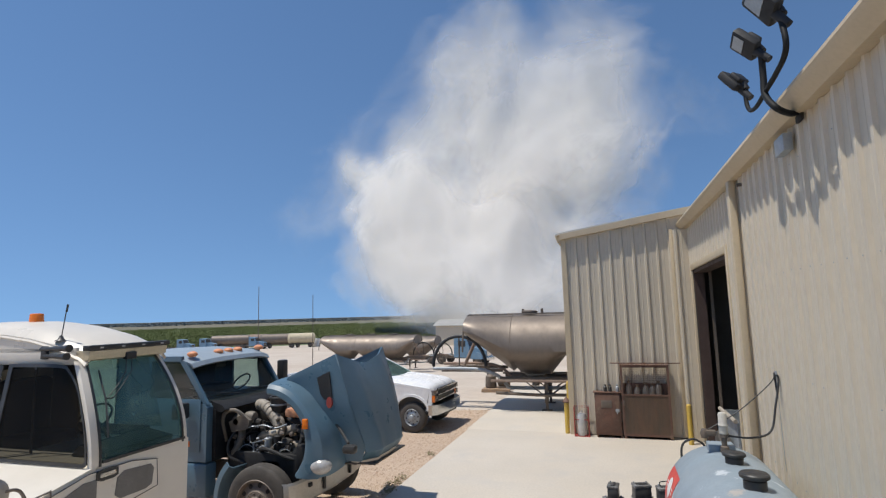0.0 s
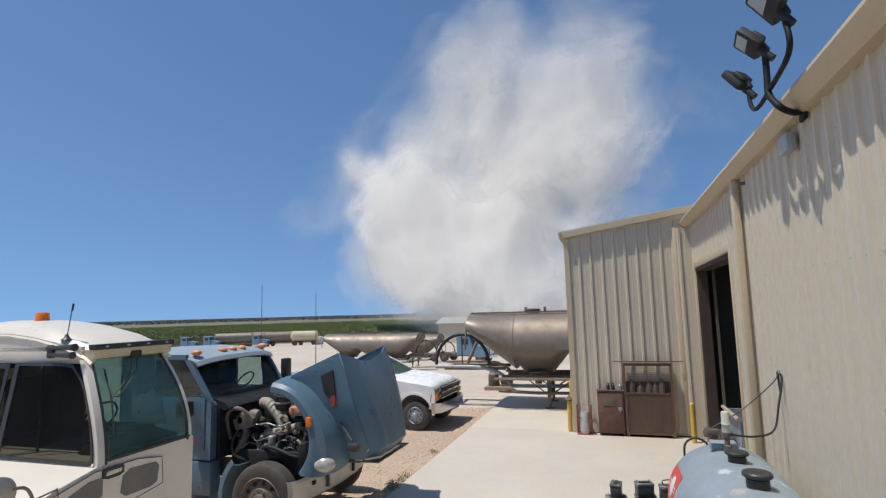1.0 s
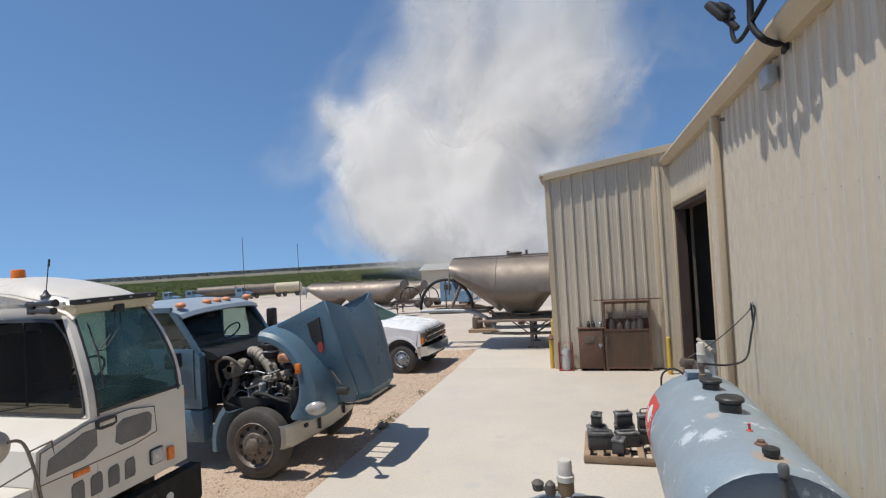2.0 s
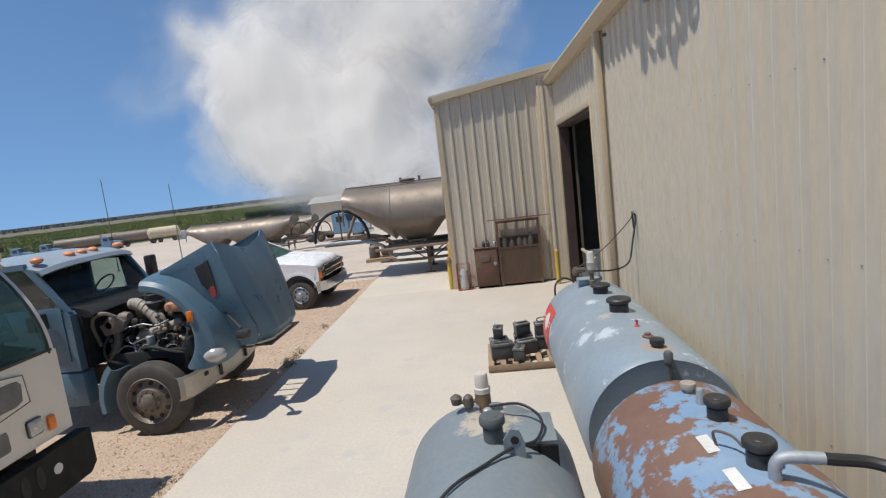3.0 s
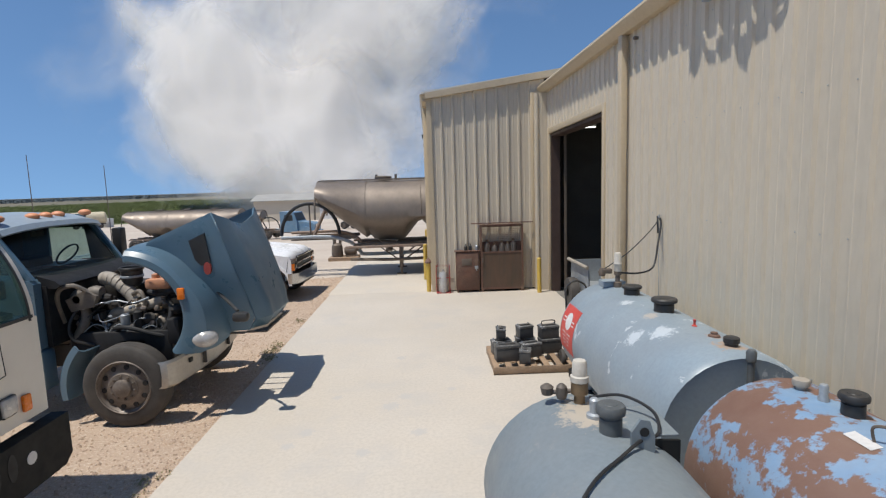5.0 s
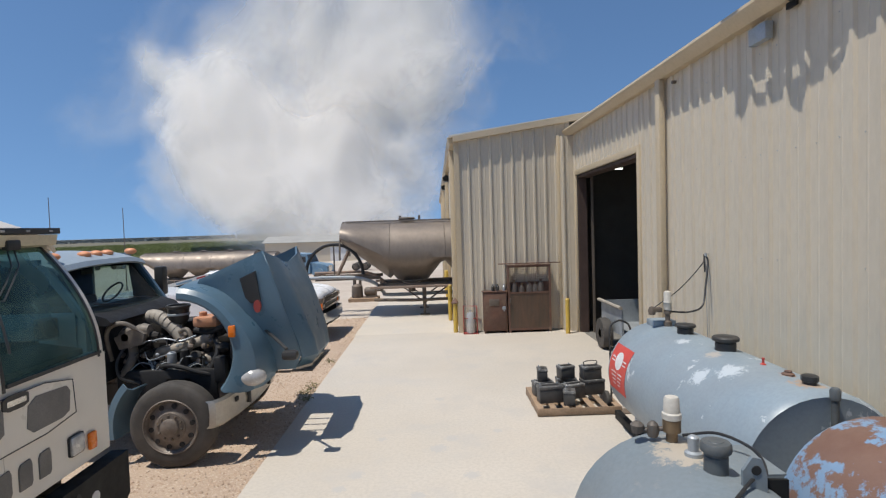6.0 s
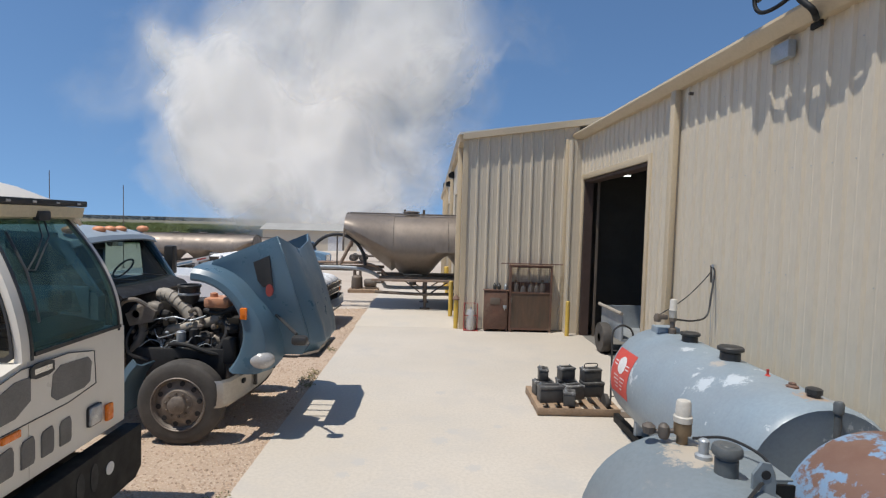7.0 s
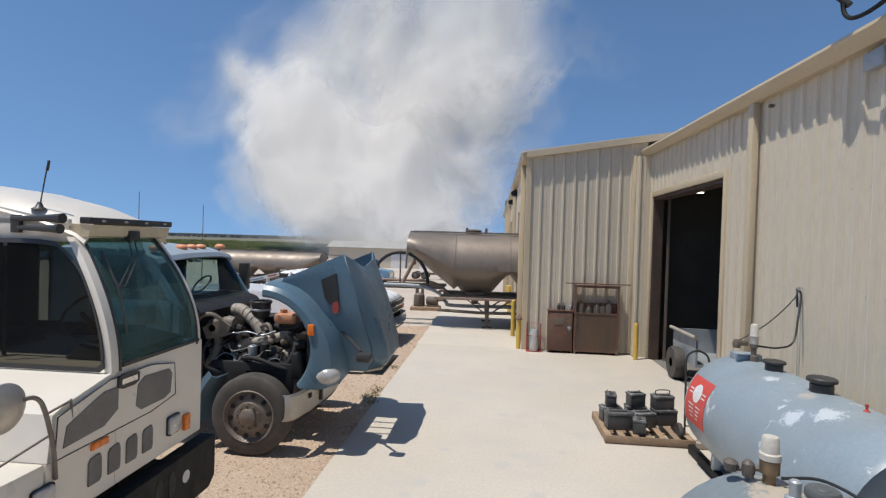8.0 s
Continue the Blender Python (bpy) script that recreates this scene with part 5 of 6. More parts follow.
    # unseen grille, laid flat to cut light slots in the hood's shadow
    for xa, xb, ya, yb in ((-4.42, -4.26, 7.60, 8.78), (-3.66, -3.38, 7.60, 8.78), (-4.26, -3.66, 7.56, 7.62), (-4.26, -3.66, 8.52, 8.80)):
        part("grille_frame", B().box(xa, xb, ya, yb, 0.955, 0.975, 0.004), STEELDARK, hood)
    for y in (7.84, 8.07, 8.30):
        part("grille_bar", B().box(-4.26, -3.66, y - 0.016, y + 0.016, 0.955, 0.975, 0.004), STEELDARK, hood)
    part("side_vent", B().prism([(-4.18, 2.24), (-3.98, 2.33), (-3.93, 1.95), (-4.05, 1.92), (-4.12, 2.0)], "y", 7.312, 7.345), BLACK, hood, "dark hood vent")
    part("emblem", B().prism([(-3.97 + 0.045 * math.cos(a), 1.885 + 0.08 * math.sin(a)) for a in [k * math.pi / 10 for k in range(20)]], "y", 7.30, 7.345), DULLRED, hood, "dull red oval emblem")
    mm = part("hood_mirror", B().tube(arc([(-3.92, 7.42, 1.56), (-3.75, 7.30, 1.46), (-3.58, 7.16, 1.36)]), 0.02, 8), BLACK, hood, "black hood mirror on a stalk")
    part("mirror_head", B().box(-3.62, -3.42, 7.02, 7.16, 1.24, 1.36, 0.045), BLACK, mm)
    part("latch", B().tube(arc([(-4.80, 7.45, 2.05), (-4.9, 7.5, 2.1), (-5.0, 7.55, 2.06)]), 0.015, 6), BLACK, hood)
    # bumper wraps round the nose
    prof = [(-4.47, 6.93), (-4.40, 6.95), (-4.34, 7.04), (-4.28, 7.4), (-4.24, 8.05), (-4.28, 8.7), (-4.34, 9.07), (-4.40, 9.16), (-4.47, 9.18)]
    bp = part("bumper", B().grid([[(x - dx, y, z) for x, y in prof] for z, dx in ((0.48, 0.04), (0.51, 0.01), (0.64, 0.0), (0.78, 0.01), (0.81, 0.04))]), BUMPSTEEL, t, "dull steel bumper", 0.015)
    part("tow_hook", B().box(-4.29, -4.22, 7.62, 7.66, 0.56, 0.74, 0.01), BLACK, bp)
    part("tow_hook", B().box(-4.29, -4.22, 8.44, 8.48, 0.56, 0.74, 0.01), BLACK, bp)
    # near-black block drawn for the dark of the step hole
    part("step_hole", B().box(-4.345, -4.27, 7.28, 7.36, 0.68, 0.74, 0.01), DASH, bp)
    part("radiator_support", B().box(-4.5, -4.34, 7.5, 8.9, 0.55, 0.79), STEELDARK, t)
    # cab
    cab = part("cab", B().prism([(-6.05, 0.95), (-6.05, 1.77), (-6.10, 1.82), (-7.9, 1.82), (-7.9, 0.95)], "y", 7.18, 9.22), BLUE, t)
    part("cowl", B().prism([(-6.05, 1.70), (-5.88, 1.69), (-5.82, 1.73), (-5.88, 1.79), (-6.10, 1.86)], "y", 7.32, 9.08), DASH, t, "black cowl under the windscreen")
    def px(z):
        return -6.08 - 0.48 * (z - 1.82) / 0.62
    rows = []
    for x, z in ((-6.38, 2.44), (-6.42, 2.50), (-6.7, 2.58), (-7.2, 2.62), (-7.9, 2.60)):
        rows.append([(x + (0.10 * (1 - (j / 6 - 1) ** 2) if x > -7 else 0), 7.22 + 1.96 * j / 12, z - 0.07 * abs(j / 6 - 1) ** 3) for j in range(13)])
    roof = part("roof", B().grid(rows), BLEACHED, cab, "sun-bleached pale blue roof", 0.04)
    for k, y in enumerate((7.35, 7.95, 8.2, 8.45, 9.05)):
        part("roof_light", B().take(ellipsoid((-6.52, y, 2.585), (0.09, 0.075, 0.05))), FADED, roof, "orange cab roof light")
    for y in (7.20, 9.14):
        part("pillar", B().prism([(-6.06, 1.82), (-6.14, 1.82), (-6.62, 2.47), (-6.50, 2.47)], "y", y, y + 0.06), BLUE, cab)
        part("pillar", B().prism([(-7.2, 1.82), (-7.9, 1.82), (-7.9, 2.56), (-7.2, 2.56)], "y", y, y + 0.06), BLUE, cab)
        part("door_rail", B().box(-7.2, -6.6, y, y + 0.06, 2.48, 2.56), BLUE, cab)
    w = part("windscreen", B().grid([[(px(z) + 0.12 * (1 - (j / 4 - 1) ** 2), 7.26 + 1.88 * j / 8, z) for j in range(9)] for z in (1.84, 2.15, 2.46)]), TRUCKPANE, cab, "windscreen")
    w.visible_shadow = False
    part("side_window", B().add([(-6.15, 7.19, 1.83), (-7.2, 7.19, 1.83), (-7.2, 7.21, 2.48), (-6.62, 7.21, 2.48)], [(0, 1, 2, 3)]), CLEARPANE, cab, "side window").visible_shadow = False
    part("side_window", B().add([(-6.15, 9.19, 1.83), (-7.2, 9.19, 1.83), (-7.2, 9.19, 2.48), (-6.62, 9.19, 2.48)], [(0, 1, 2, 3)]), CLEARPANE, cab, "side window").visible_shadow = False
    part("back_wall", B().box(-7.95, -7.9, 7.2, 9.2, 0.95, 2.57), CABDARK, cab)
    part("headliner", B().box(-7.88, -6.62, 7.28, 9.12, 2.44, 2.47), CABDARK, cab)
    part("far_door_lining", B().prism([(-6.16, 1.825), (-6.56, 1.825), (-6.62, 2.36), (-7.2, 2.36), (-7.2, 2.475), (-6.64, 2.475)], "y", 9.145, 9.185), CABDARK, cab)
    part("cab_mirror", B().box(-6.66, -6.64, 8.05, 8.30, 2.30, 2.38, 0.008), BLACK, cab)
    part("seat", B().box(-7.5, -7.0, 7.45, 7.95, 1.5, 1.95, 0.05).box(-7.6, -7.42, 7.45, 7.95, 1.9, 2.38, 0.05), SEAT, cab)
    part("seat", B().box(-7.5, -7.0, 8.45, 8.95, 1.5, 1.95, 0.05).box(-7.6, -7.42, 8.45, 8.95, 1.9, 2.38, 0.05), SEAT, cab)
    part("dash", B().box(-6.5, -6.12, 7.3, 9.1, 1.75, 1.86, 0.03), CABDARK, cab)
    part("steering_wheel", B().tube([(-6.62 + 0.1 * math.cos(a), 8.7 + 0.2 * math.sin(a), 1.98 + 0.14 * math.cos(a)) for a in [k * math.pi / 10 for k in range(21)]], 0.014, 8), BLACK, cab)
    dr = part("door", B().box(-7.25, -6.16, 7.165, 7.178, 1.1, 1.90, 0.004), BLUE, cab)
    part("door_mirror", B().box(-6.5, -6.32, 6.92, 7.12, 1.62, 1.86, 0.03).cyl((-6.4, 7.1, 1.75), (-6.4, 7.2, 1.75), 0.015), BLACK, dr, "black door mirror")
    part("side_reflector", B().box(-6.45, -6.35, 7.155, 7.166, 1.18, 1.26), AMBER, dr, "orange reflector")
    part("far_mirror", B().box(-6.42, -6.27, 9.5, 9.68, 1.82, 2.3, 0.03).cyl((-6.3, 9.2, 1.9), (-6.34, 9.55, 1.9), 0.015), BLACK, cab, "tall black side mirror")
    part("wiper", B().cyl((-5.98, 7.9, 1.90), (-6.1, 7.45, 1.96), 0.008, n=6).cyl((-5.95, 8.6, 1.90), (-6.02, 8.1, 1.97), 0.008, n=6), BLACK, cab)
    part("step", B().box(-6.9, -6.02, 7.16, 7.4, 0.42, 0.93, 0.04), BLUE, cab)
    part("splash_panel", B().grid([[(-4.99 + rr * math.cos(radians(a)), yy, 0.46 + rr * math.sin(radians(a))) for rr, yy in ((0.66, 7.40), (0.68, 7.12), (0.72, 7.06), (0.80, 7.08))] for a in range(136, 194, 6)]), BLUE, cab, "", 0.02)
    # engine
    e = part("engine", B().box(-5.95, -4.5, 7.78, 8.6, 0.72, 1.05, 0.04).box(-5.92, -4.6, 8.02, 8.6, 1.0, 1.40, 0.04).box(-5.9, -4.65, 8.12, 8.55, 1.36, 1.60, 0.05), ENGINE, t, "grimy dark diesel engine")
    part("firewall", B().box(-6.04, -5.98, 7.3, 9.1, 0.95, 1.73), DASH, t)
    part("radiator", B().box(-4.42, -4.24, 7.5, 8.9, 0.75, 1.72, 0.02), BLACK, t, "black radiator")
    part("inner_panel", B().box(-5.9, -4.6, 7.50, 7.62, 0.62, 1.06, 0.02).box(-5.3, -4.9, 7.50, 7.75, 0.82, 0.98, 0.04), DASH, t)
    part("air_intake", B().tube(arc([(-5.70, 8.0, 1.70), (-5.58, 7.97, 1.70), (-5.42, 7.92, 1.61), (-5.28, 7.88, 1.50), (-5.20, 7.86, 1.40)]), 0.088, 16).lathe([(0.09, 0), (0.09, 0.03)], (-5.56, 7.97, 1.69), "x", 14), PALEDUCT, e, "pale ribbed air intake duct")
    part("charge_pipe", B().tube(arc([(-5.58, 7.80, 1.18), (-5.42, 7.76, 1.26), (-5.2, 7.74, 1.30), (-4.92, 7.76, 1.37), (-4.70, 7.76, 1.48)]), 0.066, 14), PALEDUCT, e, "grey charge air pipe")
    part("air_cleaner", B().lathe([(0.09, -0.24), (0.13, -0.18), (0.14, -0.03), (0.158, -0.01), (0.16, 0.01), (0.15, 0.025), (0.125, 0.02), (0.12, -0.08), (0.03, -0.10)], (-5.28, 7.96, 1.83), "z", 22), BLACK, e, "open black air cleaner inlet")
    part("clamp", B().lathe([(0.143, -0.12), (0.147, -0.115), (0.147, -0.095), (0.143, -0.09)], (-5.28, 7.96, 1.83), "z", 22), GALV, e)
    part("turbo", B().lathe([(0.05, -0.1), (0.11, -0.06), (0.13, 0.0), (0.11, 0.07), (0.06, 0.1)], (-5.78, 7.62, 1.50), "y", 18).lathe([(0.08, -0.08), (0.10, 0.0), (0.08, 0.08)], (-5.6, 7.66, 1.56), "x", 16), DUCT, e, "pale metal turbo housing")
    for k in range(6):
        u = k / 6
        c0 = Vector((-5.66 + 0.42 * u, 7.99 - 0.12 * u, 1.70 - 0.25 * u * u))
        part("duct_rib", B().cyl(c0, c0 + Vector((0.022, -0.004, -0.018 * u)), 0.096, n=16), PALEDUCT, e)
    part("fan_shroud", B().lathe([(0.44, 0), (0.46, 0.02), (0.46, 0.12), (0.40, 0.14)], (-4.52, 8.2, 1.2), "x", 28, False), BLACK, t, "black fan shroud")
    part("fan", B().lathe([(0.10, 0), (0.10, 0.06), (0.03, 0.08)], (-4.56, 8.2, 1.2), "x", 14), DASH, t)
    part("exhaust_elbow", B().tube(arc([(-5.78, 7.66, 1.42), (-5.72, 7.6, 1.25), (-5.80, 7.55, 1.05), (-5.92, 7.6, 0.9)]), 0.06, 12), DUCT, e, "pale exhaust elbow")
    part("heat_shield", B().prism([(-5.92, 1.50), (-5.66, 1.62), (-5.52, 1.54), (-5.56, 1.40), (-5.86, 1.34)], "y", 7.52, 7.60), DUCT, e, "pale heat shield")
    part("filter", B().lathe([(0.055, -0.16), (0.06, -0.15), (0.06, 0.08), (0.03, 0.1)], (-5.05, 7.60, 1.22), "z", 14), DASH, e)
    part("filter", B().lathe([(0.055, -0.16), (0.06, -0.15), (0.06, 0.08), (0.03, 0.1)], (-5.22, 7.60, 1.18), "z", 14), GALV, e)
    part("pump", B().lathe([(0.07, -0.1), (0.09, -0.06), (0.09, 0.06), (0.05, 0.1)], (-5.35, 7.66, 1.06), "x", 14), ENGINE, e)
    part("steering_box", B().box(-4.62, -4.46, 7.44, 7.60, 0.88, 1.22, 0.03), DASH, t)
    part("fuel_line", B().tube(arc([(-5.5, 7.62, 1.42), (-5.3, 7.58, 1.46), (-5.1, 7.6, 1.42), (-4.9, 7.62, 1.48)]), 0.012, 6), GALV, e)
    part("coolant_hose", B().tube(arc([(-4.46, 7.7, 1.62), (-4.6, 7.66, 1.56), (-4.78, 7.72, 1.5), (-5.0, 7.82, 1.52)]), 0.035, 10), DASH, e)
    part("lower_hose", B().tube(arc([(-4.5, 7.66, 0.95), (-4.75, 7.5, 1.0), (-5.1, 7.46, 1.12), (-5.35, 7.55, 1.1)]), 0.03, 10), DASH, e)
    part("bracket", B().tube(arc([(-5.98, 7.55, 1.2), (-5.97, 7.45, 1.5), (-5.9, 7.42, 1.66), (-5.75, 7.45, 1.7), (-5.62, 7.5, 1.62)]), 0.03, 8), DUCT, e)
    part("coolant_tank", B().box(-4.95, -4.62, 7.62, 7.95, 1.58, 1.72, 0.04).lathe([(0.05, 0), (0.05, 0.05), (0.02, 0.06)], (-4.85, 7.75, 1.72), "z", 12), ORANGE, e, "dusty orange coolant tank")
    part("hose", B().tube(arc([(-4.75, 7.75, 1.5), (-4.62, 7.62, 1.3), (-4.7, 7.55, 1.05), (-4.9, 7.6, 0.95)]), 0.035, 10), BLACK, e)
    part("hose", B().tube(arc([(-5.2, 7.8, 1.5), (-5.05, 7.7, 1.55), (-4.98, 7.66, 1.4), (-5.05, 7.68, 1.1)]), 0.028, 10), DUCT, e)
    part("hose", B().tube(arc([(-5.8, 7.6, 1.4), (-5.85, 7.45, 1.2), (-5.8, 7.42, 1.0), (-5.6, 7.5, 0.9)]), 0.02, 8), BLACK, e)
    part("alternator", B().lathe([(0.06, -0.1), (0.1, -0.08), (0.1, 0.08), (0.06, 0.1)], (-4.82, 7.78, 1.12), "x", 16), DUCT, e)
    part("pulley", B().lathe([(0.11, -0.03), (0.11, 0.0), (0.09, 0.01), (0.09, 0.03)], (-4.55, 8.0, 1.1), "x", 18), STEELDARK, e)
    rng, cl = random.Random(5), B()
    for k in range(46):
        x, y, z = rng.uniform(-5.95, -4.5), rng.uniform(7.62, 7.9), rng.uniform(0.75, 1.5)
        s = rng.uniform(0.025, 0.075)
        if k % 3:
            cl.lathe([(s, -s), (s * 1.1, 0), (s * 0.7, s)], (x, y, z), rng.choice("xyz"), 8)
        else:
            cl.box(x - s, x + s, y - s, y + s, z - s * 0.7, z + s * 0.7, s * 0.2)
    tagged(part("engine_clutter", cl, ENGINE, e), kind="stuff")
    wires = B()
    for k in range(12):
        x, z = rng.uniform(-5.9, -4.8), rng.uniform(0.9, 1.5)
        wires.tube(arc([(x, 7.62, z), (x + rng.uniform(-0.1, 0.2), 7.55, z - rng.uniform(0.05, 0.25)), (x + rng.uniform(0.1, 0.4), 7.6, z + rng.uniform(-0.2, 0.15))], 5), 0.009, 5)
    part("wiring", wires, BLACK, e)
    for m_, count, size in ((ALLOY, 26, 0.03), (GALV, 12, 0.018), (BRASS, 10, 0.02)):
        bits = B()
        for k in range(count):
            x, y, z = rng.uniform(-5.9, -4.55), rng.uniform(7.56, 7.72), rng.uniform(0.8, 1.45)
            bits.lathe([(size, -size), (size * 1.25, -size * 0.3), (size * 1.25, size * 0.4), (size * 0.6, size * 1.3)], (x, y, z), rng.choice("xyz"), 8)
        tagged(part("engine_clutter", bits, m_, e), kind="stuff")
    lines = B()
    for k in range(9):
        x, z = rng.uniform(-5.85, -4.9), rng.uniform(0.95, 1.45)
        lines.tube(arc([(x, 7.60, z), (x + 0.08, 7.53, z - rng.uniform(0.0, 0.12)), (x + rng.uniform(0.15, 0.35), 7.55, z + rng.uniform(-0.12, 0.1)), (x + 0.4, 7.62, z)], 5), 0.007, 5)
    part("metal_lines", lines, GALV, e)
    part("red_rag", B().box(-5.66, -5.58, 7.17, 7.22, 0.76, 0.83, 0.02), RED, t, "red rag behind the tyre")


def ellipsoid(c, r):
    m = bmesh.new()
    bmesh.ops.create_uvsphere(m, u_segments=16, v_segments=10, radius=1.0)
    for v in m.verts:
        v.co = Vector((c[0] + v.co.x * r[0], c[1] + v.co.y * r[1], c[2] + v.co.z * r[2]))
    return m


blue_truck()


def pickup():
    t = thing("pickup_truck", "white pickup truck with chrome bumper parked on gravel", "pickup truck", (-7.25, 15, 0), turn=-3)
    Y0, Y1 = 14.0, 15.98
    wx, rr = -5.20, 0.40
    def arch(cx, n=14, r=0.52):
        return [(cx + r * math.cos(a), 0.42 + r * math.sin(a)) for a in [math.pi * k / n for k in range(n + 1)]]
    side = [(-4.61, 0.62), (-4.61, 1.06), (-4.67, 1.16), (-5.75, 1.30), (-10.3, 1.30), (-10.3, 0.55), (-9.45, 0.50)]
    rear, front = arch(-8.9), arch(wx)
    body = side[:6] + [(-9.45, 0.50)] + rear[::-1][0:] + [(-8.3, 0.48), (-5.85, 0.48)] + front[::-1] + [(-4.8, 0.55)]
    part("body", B().prism(body, "y", Y0, Y0 + 0.10), PWHITE, t)
    part("body_far", B().prism(body, "y", Y1 - 0.10, Y1), PWHITE, t)
    rows = []
    for x, z in ((-4.57, 0.95), (-4.57, 1.06), (-4.6, 1.13), (-4.65, 1.18), (-4.75, 1.215), (-5.0, 1.26), (-5.4, 1.30), (-5.80, 1.345), (-5.97, 1.34)):
        rows.append([(x - 0.10 * abs(j / 10 - 1) ** 3, Y0 + 0.006 + 1.968 * j / 20, z + 0.05 * (1 - (j / 10 - 1) ** 4) + 0.022 * math.exp(-((abs(j / 10 - 1) - 0.55) / 0.10) ** 2) - 0.09 * abs(j / 10 - 1) ** 9) for j in range(21)])
    part("hood", B().grid(rows), PWHITE, t, "", 0.03)
    part("underbody", B().box(-10.2, -4.64, Y0 + 0.12, Y1 - 0.12, 0.45, 0.95), BLACK, t)
    for cx in (wx, -8.9):
        part("arch_trim", B().grid([[(x, Y0 - 0.012, z), (x * 1 + 0.06 * (x - cx) / 0.5, Y0 - 0.012, z + 0.06 * (z - 0.42) / 0.5)] for x, z in arch(cx)]), PWHITE, t, "", 0.03)
    # cab
    def ring(z, f, x0, x1):
        return [(x0, Y0 + f, z), (x1, Y0 + f, z), (x1, Y1 - f, z), (x0, Y1 - f, z)]
    part("roof", B().grid([ring(1.79, 0.2, -6.82, -7.6), ring(1.85, 0.28, -6.94, -7.5)], True).add(ring(1.85, 0.28, -6.94, -7.5), [(0, 1, 2, 3)]), PWHITE, t)
    for y, d in ((Y0 + 0.04, 1), (Y1 - 0.04, -1)):
        part("pillar", B().tube([(-5.95, y, 1.30), (-6.87, y + d * 0.18, 1.80)], 0.035, 6), PWHITE, t)
        part("pillar", B().tube([(-7.36, y, 1.30), (-7.28, y + d * 0.18, 1.82)], 0.05, 6), PWHITE, t)
        part("side_window", B().add([(-6.0, y, 1.30), (-7.36, y, 1.30), (-7.28, y + d * 0.18, 1.80), (-6.87, y + d * 0.18, 1.80)], [(0, 1, 2, 3)]), DARKPANE, t).visible_shadow = False
    part("windscreen", B().add([(-5.92, Y0 + 0.06, 1.32), (-5.80, 15, 1.35), (-5.92, Y1 - 0.06, 1.32), (-6.85, Y1 - 0.22, 1.80), (-6.78, 15, 1.81), (-6.85, Y0 + 0.22, 1.80)], [(0, 1, 4, 5), (1, 2, 3, 4)]), TINT, t, "windscreen").visible_shadow = False
    part("seat", B().box(-7.4, -7.0, 14.3, 14.85, 0.95, 1.62, 0.06).box(-7.4, -7.0, 15.1, 15.7, 0.95, 1.62, 0.06), SEAT, t)
    part("dash", B().box(-6.2, -5.85, 14.1, 15.9, 1.1, 1.34, 0.04), BLACK, t)
    part("bed", B().box(-10.28, -7.6, Y0 + 0.1, Y1 - 0.1, 0.95, 1.0).box(-7.62, -7.56, Y0 + 0.1, Y1 - 0.1, 1.0, 1.5).box(-10.3, -10.22, Y0 + 0.1, Y1 - 0.1, 0.6, 1.3), PWHITE, t)
    # face
    g = part("grille", B().box(-4.59, -4.55, Y0 + 0.34, Y1 - 0.34, 0.80, 1.14, 0.01), BLACK, t, "black grille with chrome bars")
    for z in (0.83, 0.97, 1.12):
        part("chrome_bar", B().box(-4.55, -4.53, Y0 + 0.34, Y1 - 0.34, z - 0.02, z + 0.02, 0.006), CHROME, g)
    for y in (Y0 + 0.02, Y1 - 0.33):
        h = part("headlight", B().box(-4.77, -4.55, y - 0.012 if y < 15 else y, y + 0.31, 0.97, 1.10, 0.02).box(-4.7, -4.55, y, y + 0.31, 0.80, 0.93, 0.02), LAMP, t, "clear stacked headlight")
        part("marker", B().box(-4.64, -4.54, y - 0.004, y + 0.05, 0.80, 0.98, 0.004), AMBER, h)
    bp = part("bumper", B().grid([[(-4.70, Y0 - 0.02, z), (-4.6, Y0 - 0.02, z), (-4.48, Y0 + 0.12, z), (-4.43, 15, z), (-4.48, Y1 - 0.12, z), (-4.6, Y1 + 0.02, z), (-4.70, Y1 + 0.02, z)] for z in (0.47, 0.50, 0.70, 0.73)]), PCHROME, t, "chrome front bumper", 0.02)
    part("air_dam", B().box(-4.64, -4.45, 14.5, 15.5, 0.40, 0.60, 0.02), BLACK, bp)
    part("door_mirror", B().box(-6.22, -6.05, 13.72, 13.95, 1.28, 1.56, 0.03), BLACK, t, "black door mirror")
    part("door_handle", B().box(-7.05, -6.9, Y0 - 0.025, Y0 - 0.004, 1.12, 1.16, 0.006), PWHITE, t)
    for x in (wx, -8.9):
        for y, o in ((Y0 + 0.13, -1), (Y1 - 0.13, 1)):
            wheel(t, x, y, rr - 0.012, rr, 0.24, o, 8, GALV, 0.52)


pickup()


